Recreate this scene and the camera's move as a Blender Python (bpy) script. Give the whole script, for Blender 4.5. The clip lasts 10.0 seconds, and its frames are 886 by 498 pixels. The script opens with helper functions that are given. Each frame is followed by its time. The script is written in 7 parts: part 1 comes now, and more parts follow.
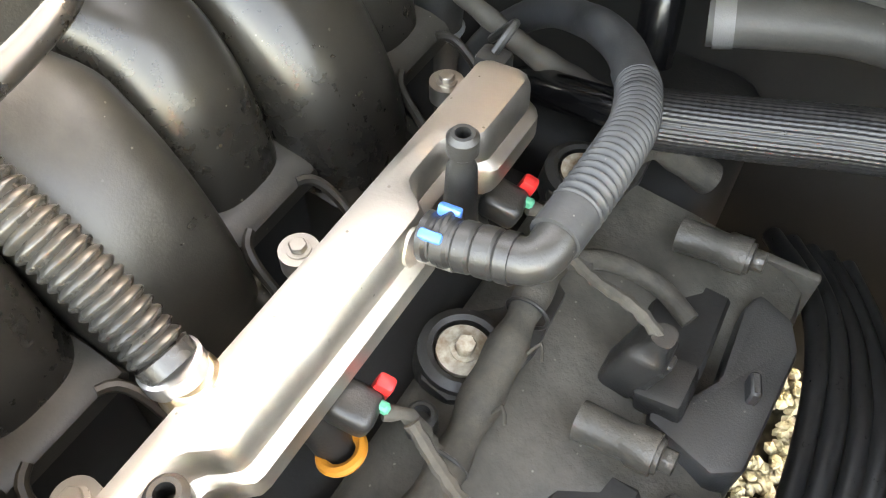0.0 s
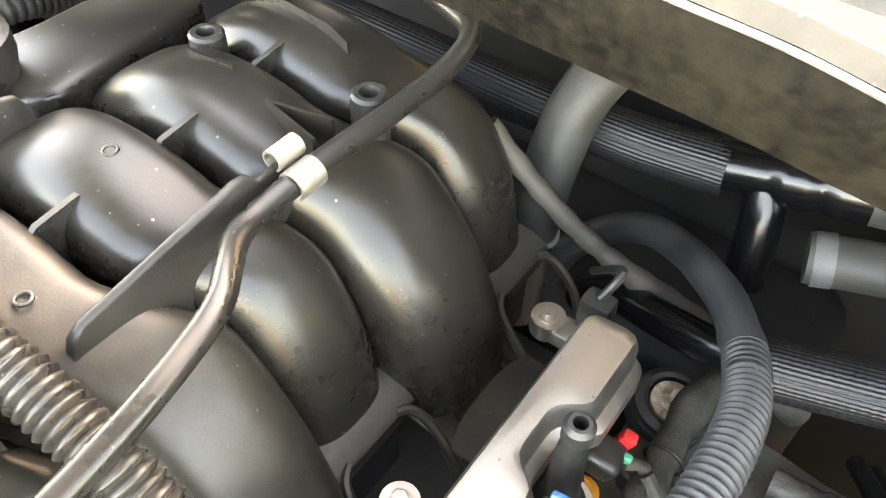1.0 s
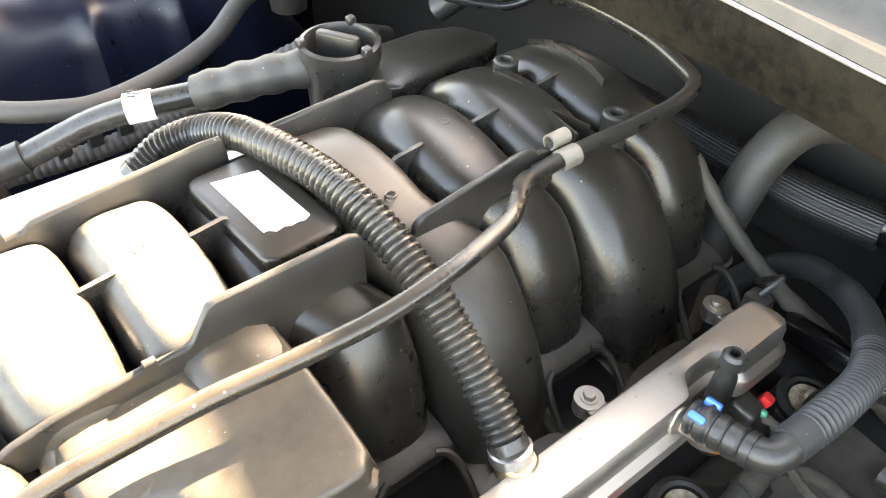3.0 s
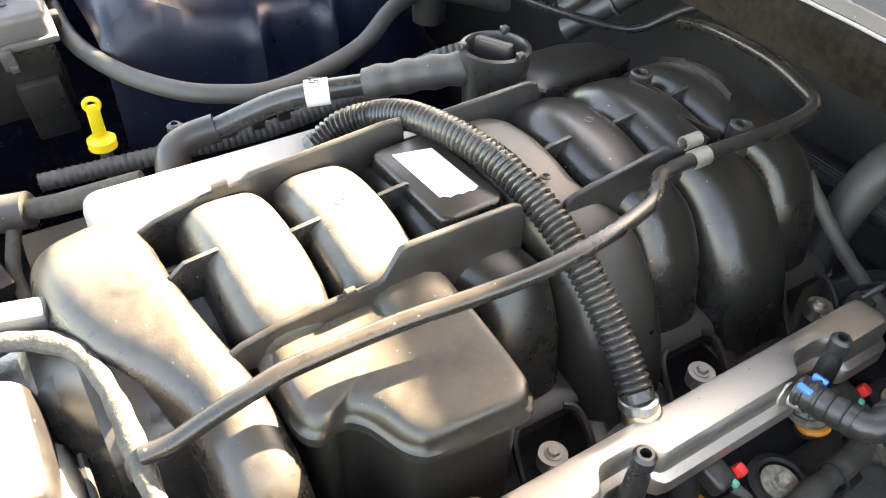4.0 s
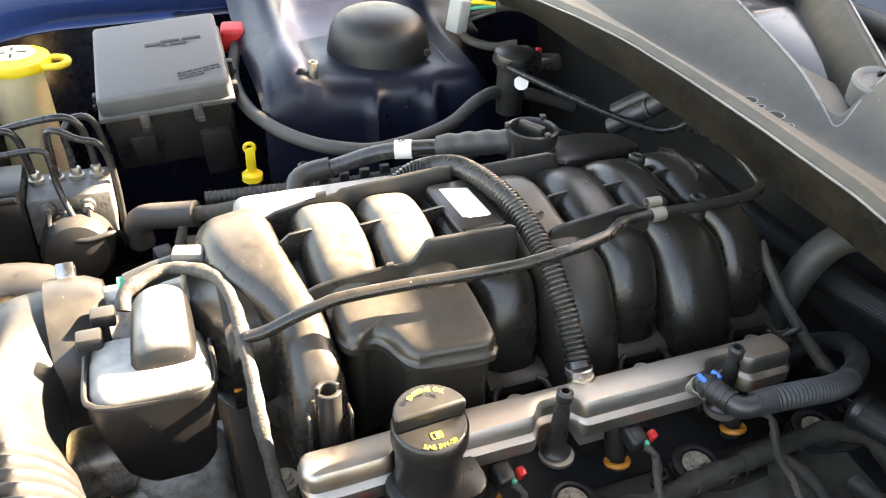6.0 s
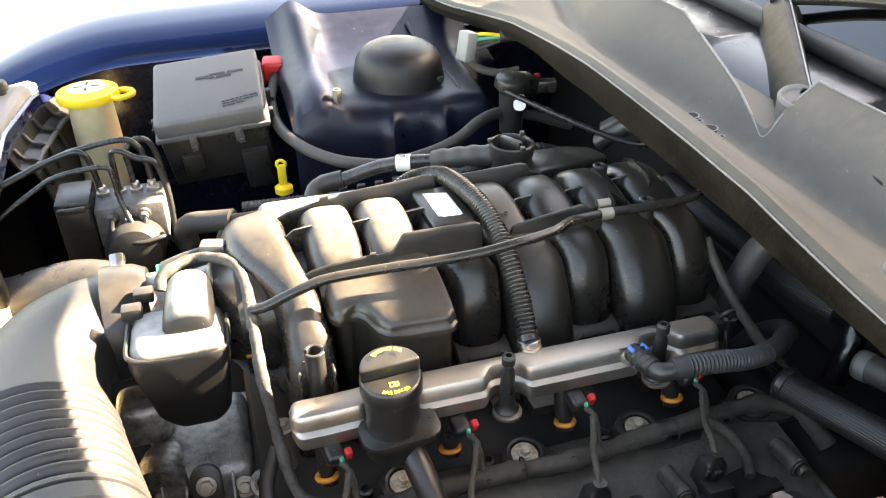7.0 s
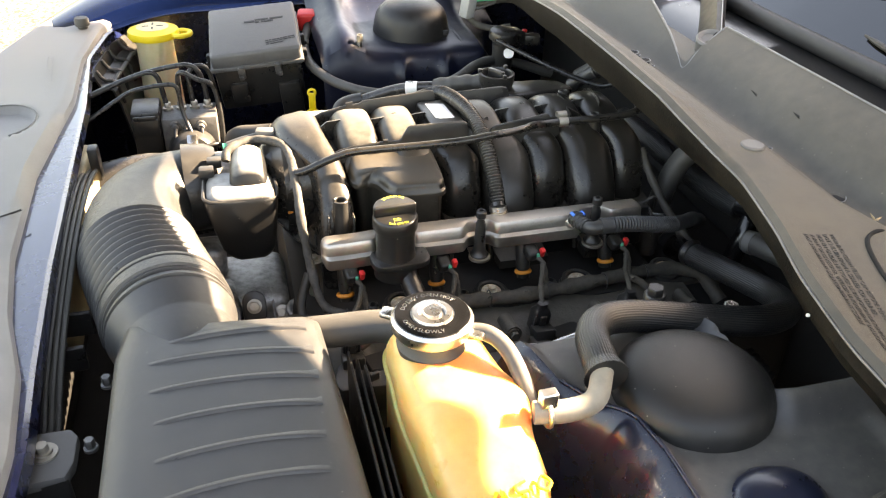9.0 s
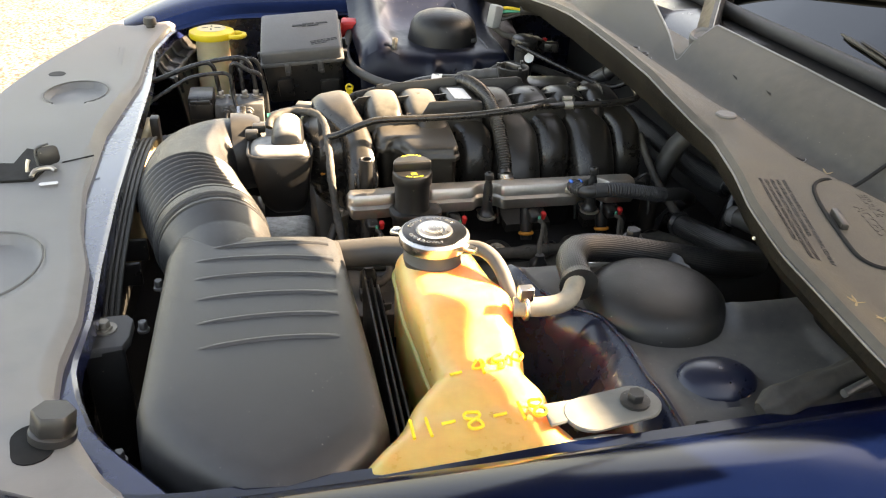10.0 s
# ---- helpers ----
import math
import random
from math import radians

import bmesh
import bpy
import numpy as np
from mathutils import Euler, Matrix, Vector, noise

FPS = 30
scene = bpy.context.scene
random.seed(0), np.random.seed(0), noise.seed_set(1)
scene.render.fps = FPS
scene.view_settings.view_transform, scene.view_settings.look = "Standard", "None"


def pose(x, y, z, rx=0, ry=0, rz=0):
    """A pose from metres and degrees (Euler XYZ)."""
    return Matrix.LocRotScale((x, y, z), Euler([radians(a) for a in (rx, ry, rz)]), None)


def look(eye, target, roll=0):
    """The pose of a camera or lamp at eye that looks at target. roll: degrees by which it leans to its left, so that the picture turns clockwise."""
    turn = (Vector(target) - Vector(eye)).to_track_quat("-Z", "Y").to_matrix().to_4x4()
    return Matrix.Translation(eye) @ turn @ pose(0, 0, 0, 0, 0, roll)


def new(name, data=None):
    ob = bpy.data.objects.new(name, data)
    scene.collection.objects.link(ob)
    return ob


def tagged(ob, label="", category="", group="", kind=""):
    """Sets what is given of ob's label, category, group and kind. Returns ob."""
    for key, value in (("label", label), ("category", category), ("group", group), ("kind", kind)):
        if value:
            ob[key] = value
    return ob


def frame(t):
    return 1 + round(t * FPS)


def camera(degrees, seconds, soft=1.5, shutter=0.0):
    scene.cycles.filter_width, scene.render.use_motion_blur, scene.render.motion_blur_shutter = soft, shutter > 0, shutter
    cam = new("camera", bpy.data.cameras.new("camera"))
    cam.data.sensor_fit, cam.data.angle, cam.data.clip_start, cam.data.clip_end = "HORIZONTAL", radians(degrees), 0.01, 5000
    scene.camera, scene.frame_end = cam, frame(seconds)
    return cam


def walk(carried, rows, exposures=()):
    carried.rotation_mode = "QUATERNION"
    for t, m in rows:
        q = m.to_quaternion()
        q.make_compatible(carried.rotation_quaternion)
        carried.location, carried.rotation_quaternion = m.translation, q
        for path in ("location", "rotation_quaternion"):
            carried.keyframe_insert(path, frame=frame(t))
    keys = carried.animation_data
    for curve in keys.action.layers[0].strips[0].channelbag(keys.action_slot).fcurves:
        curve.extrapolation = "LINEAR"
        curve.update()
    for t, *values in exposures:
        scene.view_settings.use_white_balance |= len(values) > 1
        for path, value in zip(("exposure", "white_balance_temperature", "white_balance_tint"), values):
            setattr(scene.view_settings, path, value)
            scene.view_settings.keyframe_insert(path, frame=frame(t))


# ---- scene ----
cam = camera(58.2, 10.0, soft=1.15)
METRES, EYE, TILT, LEAN, TURN = 1.25, 1.45, -45.0, 0.0, 0.0
PATH = [
    (0, (-0.045, -0.286, 1.064), (0.984, 0.327, -0.538), 0.5),
    (0.5, (-0.023, -0.258, 1.102), (1.043, 0.415, -0.45), 1.6),
    (1, (-0.017, -0.229, 1.115), (1.079, 0.532, -0.375), 2.3),
    (1.5, (-0.032, -0.219, 1.13), (1.043, 0.638, -0.323), 2.0),
    (2, (-0.073, -0.222, 1.141), (0.942, 0.754, -0.279), 2.0),
    (2.2, (-0.088, -0.229, 1.141), (0.919, 0.777, -0.264), 2.3),
    (3.3, (-0.173, -0.312, 1.18), (0.745, 0.86, -0.156), 1.9),
    (3.5, (-0.189, -0.316, 1.183), (0.72, 0.881, -0.136), 2.2),
    (4, (-0.234, -0.322, 1.188), (0.61, 0.931, -0.123), 2.8),
    (4.5, (-0.257, -0.344, 1.191), (0.539, 0.948, -0.112), 4.2),
    (5, (-0.276, -0.397, 1.212), (0.484, 0.963, -0.042), 4.8),
    (5.2, (-0.275, -0.417, 1.224), (0.492, 0.969, 0.002), 5.6),
    (6.3, (-0.248, -0.586, 1.277), (0.302, 0.994, 0.18), 0.6),
    (6.5, (-0.229, -0.611, 1.286), (0.278, 0.99, 0.2), -0.6),
    (7, (-0.223, -0.686, 1.313), (0.248, 0.935, 0.241), -0.6),
    (7.5, (-0.268, -0.772, 1.322), (0.179, 0.861, 0.258), 1.2),
    (8, (-0.27, -0.845, 1.333), (0.172, 0.784, 0.261), 0.9),
    (8.5, (-0.273, -0.911, 1.332), (0.183, 0.692, 0.227), 1.0),
    (9, (-0.287, -0.971, 1.337), (0.17, 0.649, 0.257), 1.7),
    (9.5, (-0.293, -1.047, 1.319), (0.136, 0.617, 0.298), 2.5),
    (10, (-0.29, -1.144, 1.299), (0.085, 0.559, 0.32), 2.4),
]
EXPOSURES = [(0.0, 6.27, 12600, 17), (1.0, 6.22, 12400, 17), (2.0, 5.98, 11800, 17), (3.5, 5.27, 10400, 16), (4.5, 4.72, 9600, 15), (6.5, 4.34, 9700, 16), (8.0, 4.24, 10000, 16), (9.0, 4.0, 10400, 17), (10.0, 3.65, 10800, 17)]
walk(cam, [(t, look(eye, target, roll)) for t, eye, target, roll in PATH], EXPOSURES)

# ---- world, sun, exposure ----
SUN_AZ, SUN_EL = 6.0, 30.0      # degrees: from the rear of the car (+x)
HOOD_ANGLE, HOOD_Z = 52.0, 1.225
world = bpy.data.worlds.new("sky")
scene.world = world
world.use_nodes = True
wn = world.node_tree.nodes
sky = wn.new("ShaderNodeTexSky")
sky.sky_type, sky.sun_disc = "NISHITA", False
sky.sun_elevation, sky.sun_rotation = radians(SUN_EL), radians(90 - SUN_AZ)
sky.air_density, sky.dust_density = 1.0, 1.5
world.node_tree.links.new(sky.outputs[0], wn["Background"].inputs[0])
wn["Background"].inputs[1].default_value = 0.08
sun = new("sun", bpy.data.lights.new("sun", "SUN"))
sun.data.energy, sun.data.angle, sun.data.color = 5.0, radians(0.6), (1.0, 0.95, 0.88)
ca, sa, ce, se = (math.cos(radians(SUN_AZ)), math.sin(radians(SUN_AZ)), math.cos(radians(SUN_EL)), math.sin(radians(SUN_EL)))
sun.matrix_world = look((5 * ca * ce, 5 * sa * ce, 5 * se), (0, 0, 0))

# ---- mesh helpers ----
def part(name, bm, material, parent=None, label="", sharp=38):
    """One mesh object out of a bmesh, under a thing or a part."""
    bmesh.ops.recalc_face_normals(bm, faces=bm.faces)
    me = bpy.data.meshes.new(name)
    bm.to_mesh(me)
    bm.free()
    for p in me.polygons:
        p.use_smooth = True
    me.set_sharp_from_angle(angle=radians(sharp))
    me.materials.append(material)
    ob = new(name, me)
    if parent is not None:
        ob.parent = parent
        ob.matrix_parent_inverse = world_of(parent).inverted()
    if label:
        tagged(ob, label)
    return ob


def world_of(ob):
    if ob.parent is None:
        return ob.matrix_basis.copy()
    return world_of(ob.parent) @ ob.matrix_parent_inverse @ ob.matrix_basis


def thing(name, at, label, category, group="", kind=""):
    ob = new(name)
    ob.empty_display_size = 0.01
    ob.location = at
    return tagged(ob, label, category, group, kind)


def merge(*bms):
    """Joins bmeshes into the first."""
    first = bms[0]
    for b in bms[1:]:
        me = bpy.data.meshes.new("tmp")
        b.to_mesh(me)
        b.free()
        first.from_mesh(me)
        bpy.data.meshes.remove(me)
    return first


def moved(bm, m):
    bmesh.ops.transform(bm, matrix=m, verts=bm.verts)
    return bm


def box(size, at=(0, 0, 0), bevel=0.003, seg=2, turn=(0, 0, 0), taper=1.0):
    """A bevelled block; taper narrows its top."""
    bm = bmesh.new()
    bmesh.ops.create_cube(bm, size=1)
    for v in bm.verts:
        k = taper if v.co.z > 0 else 1
        v.co = Vector((v.co.x * size[0] * k, v.co.y * size[1] * k, v.co.z * size[2]))
    if bevel:
        bmesh.ops.bevel(bm, geom=bm.edges[:], offset=min(bevel, 0.45 * min(size)), segments=seg, affect="EDGES", profile=0.5)
    return moved(bm, pose(*at, *turn))


def frame_to(direction):
    return Vector(direction).to_track_quat("Z", "Y").to_matrix().to_4x4()


def lathe(profile, at=(0, 0, 0), axis=(0, 0, 1), n=28):
    """A turned body: (radius, height) pairs round an axis."""
    bm = bmesh.new()
    rings = []
    for r, z in profile:
        if r < 1e-6:
            rings.append([bm.verts.new((0, 0, z))])
        else:
            rings.append([bm.verts.new((r * math.cos(2 * math.pi * i / n), r * math.sin(2 * math.pi * i / n), z)) for i in range(n)])
    skin(bm, rings)
    return moved(bm, Matrix.Translation(at) @ frame_to(axis))


def skin(bm, rings, closed=True):
    for a, b in zip(rings, rings[1:]):
        if len(a) == 1 and len(b) == 1:
            continue
        n = max(len(a), len(b))
        for i in range(n if closed else n - 1):
            j = (i + 1) % n
            quad = [a[i % len(a)], a[j % len(a)], b[j % len(b)], b[i % len(b)]]
            seen = []
            for v in quad:
                if v not in seen:
                    seen.append(v)
            if len(seen) > 2:
                bm.faces.new(seen)


def loft(rings, caps=True, closed=True):
    """A skin over rings of points, all of one count."""
    bm = bmesh.new()
    rows = [[bm.verts.new(p) for p in ring] for ring in rings]
    skin(bm, rows, closed)
    if caps and closed:
        bm.faces.new(rows[0])
        bm.faces.new(rows[-1])
    return bm


def curve_points(pts, per=8):
    """A smooth line through points (Catmull-Rom)."""
    p = [Vector(q) for q in pts]
    if len(p) < 3:
        return [p[0].lerp(p[-1], i / per) for i in range(per + 1)]
    p = [2 * p[0] - p[1], *p, 2 * p[-1] - p[-2]]
    out = []
    for a, b, c, d in zip(p, p[1:], p[2:], p[3:]):
        for i in range(per):
            t = i / per
            out.append(0.5 * ((2 * b) + (c - a) * t + (2 * a - 5 * b + 4 * c - d) * t * t + (3 * b - a - 3 * c + d) * t ** 3))
    out.append(p[-2])
    return out


def resample(line, step):
    """Points at even steps along a line, and its length."""
    total = sum((b - a).length for a, b in zip(line, line[1:]))
    n = max(2, round(total / step))
    out, acc, k = [line[0].copy()], 0.0, 1
    for i in range(1, n):
        want = total * i / n
        while k < len(line) - 1 and acc + (line[k] - line[k - 1]).length < want:
            acc += (line[k] - line[k - 1]).length
            k += 1
        seg = (line[k] - line[k - 1]).length or 1e-9
        out.append(line[k - 1].lerp(line[k], (want - acc) / seg))
    out.append(line[-1].copy())
    return out, total


def sweep(line, ring_at, n):
    """A skin along a line; ring_at(s, u) gives n (a, b) offsets, s in metres from the start, u from 0 to 1."""
    tang = [(line[min(i + 1, len(line) - 1)] - line[max(i - 1, 0)]).normalized() for i in range(len(line))]
    side = tang[0].orthogonal().normalized()
    up0 = Vector((0, 0, 1))
    if abs(tang[0].dot(up0)) < 0.95:
        side = tang[0].cross(up0).normalized()
    rings, s = [], 0.0
    for i, p in enumerate(line):
        if i:
            s += (p - line[i - 1]).length
            side = (side - tang[i] * side.dot(tang[i])).normalized()
        up = side.cross(tang[i])
        rings.append([p + side * a + up * b for a, b in ring_at(s, i / (len(line) - 1))])
    return loft(rings)


def circle(r, n):
    return [(r * math.cos(2 * math.pi * i / n), r * math.sin(2 * math.pi * i / n)) for i in range(n)]


def tube(pts, r, n=14, per=8, step=None, sag=0.0):
    """A round hose or pipe through points."""
    line = curve_points(pts, per)
    line, _ = resample(line, step or (0.004 if callable(r) else max(0.004, r * 0.5)))
    if sag:
        line = [p + Vector((noise.noise(p * 25), noise.noise(p * 25 + Vector((7, 0, 0))), 0)) * sag for p in line]
    return sweep(line, lambda s, u: circle(r(s, u) if callable(r) else r, n), n)


def corrugated(pts, r, pitch=0.0042, depth=0.0014, n=18, plain=0.0):
    """A split convolute hose: ribs along a line, plain ends."""
    line = curve_points(pts, 10)
    line, total = resample(line, pitch / 8)

    def radius(s, u):
        if s < plain or s > total - plain:
            return r - depth * 0.2
        w = 0.5 + 0.5 * math.cos(2 * math.pi * s / pitch)
        return r - depth * (1 - w ** 0.6)
    return sweep(line, lambda s, u: circle(radius(s, u), n), n)


def prism(poly, h0, h1, bevel=0.0, seg=2, to=None):
    """A polygon in x, y drawn out from height h0 to h1; to: a matrix that sets it in place."""
    bm = bmesh.new()
    low = [bm.verts.new((x, y, h0)) for x, y in poly]
    high = [bm.verts.new((x, y, h1)) for x, y in poly]
    bm.faces.new(low)
    bm.faces.new(high)
    skin(bm, [low, high])
    bmesh.ops.recalc_face_normals(bm, faces=bm.faces)
    if bevel:
        bmesh.ops.bevel(bm, geom=bm.edges[:], offset=bevel, segments=seg, affect="EDGES", profile=0.5)
    return moved(bm, to) if to is not None else bm


def rounded(w, h, r, n=4):
    """The outline of a rounded rectangle about 0, 0."""
    out = []
    for cx, cy, a in ((w / 2 - r, h / 2 - r, 0), (-w / 2 + r, h / 2 - r, 90), (-w / 2 + r, -h / 2 + r, 180), (w / 2 - r, -h / 2 + r, 270)):
        for i in range(n + 1):
            t = radians(a + 90 * i / n)
            out.append((cx + r * math.cos(t), cy + r * math.sin(t)))
    return out


def sheet(rows, thick):
    """A sheet of metal or plastic over rows of points, with a thickness downwards."""
    bm = loft(rows, caps=False, closed=False)
    bmesh.ops.recalc_face_normals(bm, faces=bm.faces)
    if sum(f.normal.z for f in bm.faces) < 0:
        bmesh.ops.reverse_faces(bm, faces=bm.faces)
    bmesh.ops.solidify(bm, geom=bm.faces[:], thickness=thick)
    return bm


def hexhead(r, h, at, axis=(0, 0, 1), flange=1.35):
    """A bolt head with a flange."""
    a = lathe([(0, 0), (r * flange, 0), (r * flange, h * 0.25), (r * 0.95, h * 0.3), (0, h * 0.3)], n=18)
    b = prism([(r * math.cos(radians(60 * i)), r * math.sin(radians(60 * i))) for i in range(6)], h * 0.25, h, bevel=r * 0.08, seg=1)
    return moved(merge(a, b), Matrix.Translation(at) @ frame_to(axis))


def ring(r, tube_r, at, axis=(0, 0, 1), n=24, m=8):
    prof = [(r + tube_r * math.cos(2 * math.pi * i / m), tube_r * math.sin(2 * math.pi * i / m)) for i in range(m)]
    bm = bmesh.new()
    rows = [[bm.verts.new((a * math.cos(2 * math.pi * k / n), a * math.sin(2 * math.pi * k / n), z)) for k in range(n)] for a, z in prof]
    skin(bm, rows + [rows[0]])
    return moved(bm, Matrix.Translation(at) @ frame_to(axis))


# ---- materials ----
def surface(name, dark, light, rough=0.5, metal=0.0, grain=60.0, patch=6.0, bump=0.15, fine=400.0, dust=None, dust_amount=0.0,
            rough_spread=0.12, coat=0.0, transmit=0.0, subsurface=0.0, spec=0.5, tight=0.17):
    """Two tones at two scales, a fine relief, and dust that lies on what faces up."""
    m = bpy.data.materials.new(name)
    m.use_nodes = True
    nt = m.node_tree
    nd, ln = nt.nodes, nt.links.new
    b = nd["Principled BSDF"]
    co = nd.new("ShaderNodeTexCoord")
    big, small, micro = nd.new("ShaderNodeTexNoise"), nd.new("ShaderNodeTexNoise"), nd.new("ShaderNodeTexNoise")
    for t, s, d in ((big, patch, 4), (small, grain, 5), (micro, fine, 3)):
        t.inputs["Scale"].default_value, t.inputs["Detail"].default_value = s, d
        t.inputs["Roughness"].default_value = 0.6
        ln(co.outputs["Object"], t.inputs["Vector"])
    mix = nd.new("ShaderNodeMath")
    mix.operation = "MULTIPLY_ADD"
    mix.inputs[1].default_value = 0.5
    half = nd.new("ShaderNodeMath")
    half.operation = "MULTIPLY"
    half.inputs[1].default_value = 0.5
    ln(small.outputs[0], half.inputs[0])
    ln(big.outputs[0], mix.inputs[0])
    ln(half.outputs[0], mix.inputs[2])
    ramp = nd.new("ShaderNodeValToRGB")
    ramp.color_ramp.elements[0].position, ramp.color_ramp.elements[1].position = 0.5 - tight, 0.5 + tight
    ramp.color_ramp.elements[0].color, ramp.color_ramp.elements[1].color = (*dark, 1), (*light, 1)
    ln(mix.outputs[0], ramp.inputs[0])
    colour = ramp.outputs[0]
    rr = nd.new("ShaderNodeMapRange")
    rr.inputs[1].default_value, rr.inputs[2].default_value = 0.3, 0.7
    rr.inputs[3].default_value, rr.inputs[4].default_value = rough - rough_spread, min(1, rough + rough_spread)
    ln(mix.outputs[0], rr.inputs[0])
    roughness = rr.outputs[0]
    if dust:
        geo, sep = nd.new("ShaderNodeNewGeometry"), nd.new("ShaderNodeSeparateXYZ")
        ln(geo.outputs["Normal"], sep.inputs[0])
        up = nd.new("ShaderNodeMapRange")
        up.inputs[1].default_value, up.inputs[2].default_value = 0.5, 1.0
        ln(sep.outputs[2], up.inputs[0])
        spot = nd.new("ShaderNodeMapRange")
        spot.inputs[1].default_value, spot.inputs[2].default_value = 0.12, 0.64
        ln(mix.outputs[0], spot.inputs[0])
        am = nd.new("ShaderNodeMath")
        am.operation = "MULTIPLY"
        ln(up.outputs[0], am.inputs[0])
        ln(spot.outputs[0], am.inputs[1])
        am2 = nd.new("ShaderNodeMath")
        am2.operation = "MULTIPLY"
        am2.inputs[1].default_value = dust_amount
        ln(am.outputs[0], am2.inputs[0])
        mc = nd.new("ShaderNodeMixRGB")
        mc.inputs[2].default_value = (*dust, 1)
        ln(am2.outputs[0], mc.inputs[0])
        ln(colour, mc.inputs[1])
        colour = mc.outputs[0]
        fleck, far_in, pick, both = nd.new("ShaderNodeTexVoronoi"), nd.new("ShaderNodeMath"), nd.new("ShaderNodeMath"), nd.new("ShaderNodeMath")
        fleck.inputs["Scale"].default_value = 240
        ln(co.outputs["Object"], fleck.inputs["Vector"])
        far_in.operation, far_in.inputs[1].default_value = "LESS_THAN", 0.11
        ln(fleck.outputs["Distance"], far_in.inputs[0])
        tone = nd.new("ShaderNodeSeparateColor")
        ln(fleck.outputs["Color"], tone.inputs[0])
        size = nd.new("ShaderNodeMath")
        size.operation, size.inputs[1].default_value = "MULTIPLY", 0.17
        ln(tone.outputs[2], size.inputs[0])
        ln(size.outputs[0], far_in.inputs[1])
        pick.operation, pick.inputs[1].default_value = "GREATER_THAN", 0.72
        ln(tone.outputs[0], pick.inputs[0])
        both.operation = "MULTIPLY"
        ln(far_in.outputs[0], both.inputs[0])
        ln(pick.outputs[0], both.inputs[1])
        lint = nd.new("ShaderNodeMath")
        lint.operation = "MULTIPLY"
        ln(both.outputs[0], lint.inputs[0])
        ln(tone.outputs[1], lint.inputs[1])
        mf = nd.new("ShaderNodeMixRGB")
        mf.inputs[2].default_value = (0.2, 0.185, 0.155, 1)
        ln(lint.outputs[0], mf.inputs[0])
        ln(colour, mf.inputs[1])
        colour = mf.outputs[0]
        mr = nd.new("ShaderNodeMixRGB")
        mr.inputs[2].default_value = (0.85, 0.85, 0.85, 1)
        ln(am2.outputs[0], mr.inputs[0])
        ln(roughness, mr.inputs[1])
        roughness = mr.outputs[0]
    ln(colour, b.inputs["Base Color"])
    ln(roughness, b.inputs["Roughness"])
    b.inputs["Metallic"].default_value = metal
    b.inputs["Coat Weight"].default_value = coat
    b.inputs["Coat Roughness"].default_value = 0.08
    b.inputs["Transmission Weight"].default_value = transmit
    b.inputs["Subsurface Weight"].default_value = subsurface
    b.inputs["Specular IOR Level"].default_value = spec
    if bump:
        bp = nd.new("ShaderNodeBump")
        bp.inputs["Strength"].default_value, bp.inputs["Distance"].default_value = bump, 0.001
        ln(micro.outputs[0], bp.inputs["Height"])
        ln(bp.outputs[0], b.inputs["Normal"])
    return m


DUST = (0.135, 0.12, 0.098)
plastic = surface("black_moulded_plastic", (0.012, 0.0115, 0.011), (0.026, 0.0245, 0.022), rough=0.27, dust=DUST, dust_amount=0.42, bump=0.12, fine=900, grain=110, patch=18)
plastic_aft = surface("glossy_moulded_plastic", (0.0085, 0.0077, 0.0067), (0.0195, 0.017, 0.014), rough=0.28, dust=DUST, dust_amount=0.1, bump=0.06, fine=900, grain=140, patch=11, rough_spread=0.03, tight=0.27)
plastic_worn = surface("dust_hazed_plastic", (0.0125, 0.0112, 0.0094), (0.03, 0.0265, 0.021), rough=0.33, dust=DUST, dust_amount=0.3, bump=0.1, fine=900, grain=140, patch=13, rough_spread=0.08, tight=0.24)
plastic_dusty = surface("dusty_moulded_plastic", (0.012, 0.0115, 0.011), (0.026, 0.0245, 0.022), rough=0.33, dust=(0.225, 0.212, 0.178), dust_amount=0.56, bump=0.12, fine=900, grain=110, patch=18)
plastic_clean = surface("clean_black_plastic", (0.013, 0.0128, 0.0125), (0.027, 0.026, 0.0245), rough=0.34, dust=DUST, dust_amount=0.12, bump=0.15, fine=900)
plastic_grey = surface("weathered_grey_plastic", (0.085, 0.084, 0.083), (0.13, 0.128, 0.124), rough=0.5, dust=DUST, dust_amount=0.3, bump=0.3, fine=1200, grain=25)
fuse_grey = surface("fuse_box_plastic", (0.085, 0.084, 0.083), (0.12, 0.119, 0.117), rough=0.45, dust=DUST, dust_amount=0.3, bump=0.3, fine=1200)
cover_grey = surface("weathered_cover_plastic", (0.175, 0.171, 0.165), (0.26, 0.255, 0.246), rough=0.45, dust=(0.2, 0.18, 0.15), dust_amount=0.3, bump=0.35, fine=1200, grain=30)
# paler plastic for thin edge tubes: the highlight is put into the colour
edge_highlight = surface("plastic_edge_highlight", (0.1, 0.098, 0.094), (0.2, 0.196, 0.188), rough=0.35, grain=60, bump=0.1)
notice_ink = surface("moulded_notice", (0.014, 0.014, 0.0138), (0.022, 0.022, 0.0214), rough=0.5, bump=0)
plastic_coil = surface("matt_coil_plastic", (0.02, 0.0203, 0.021), (0.034, 0.0343, 0.035), rough=0.45, dust=DUST, dust_amount=0.2, bump=0.2, fine=900)
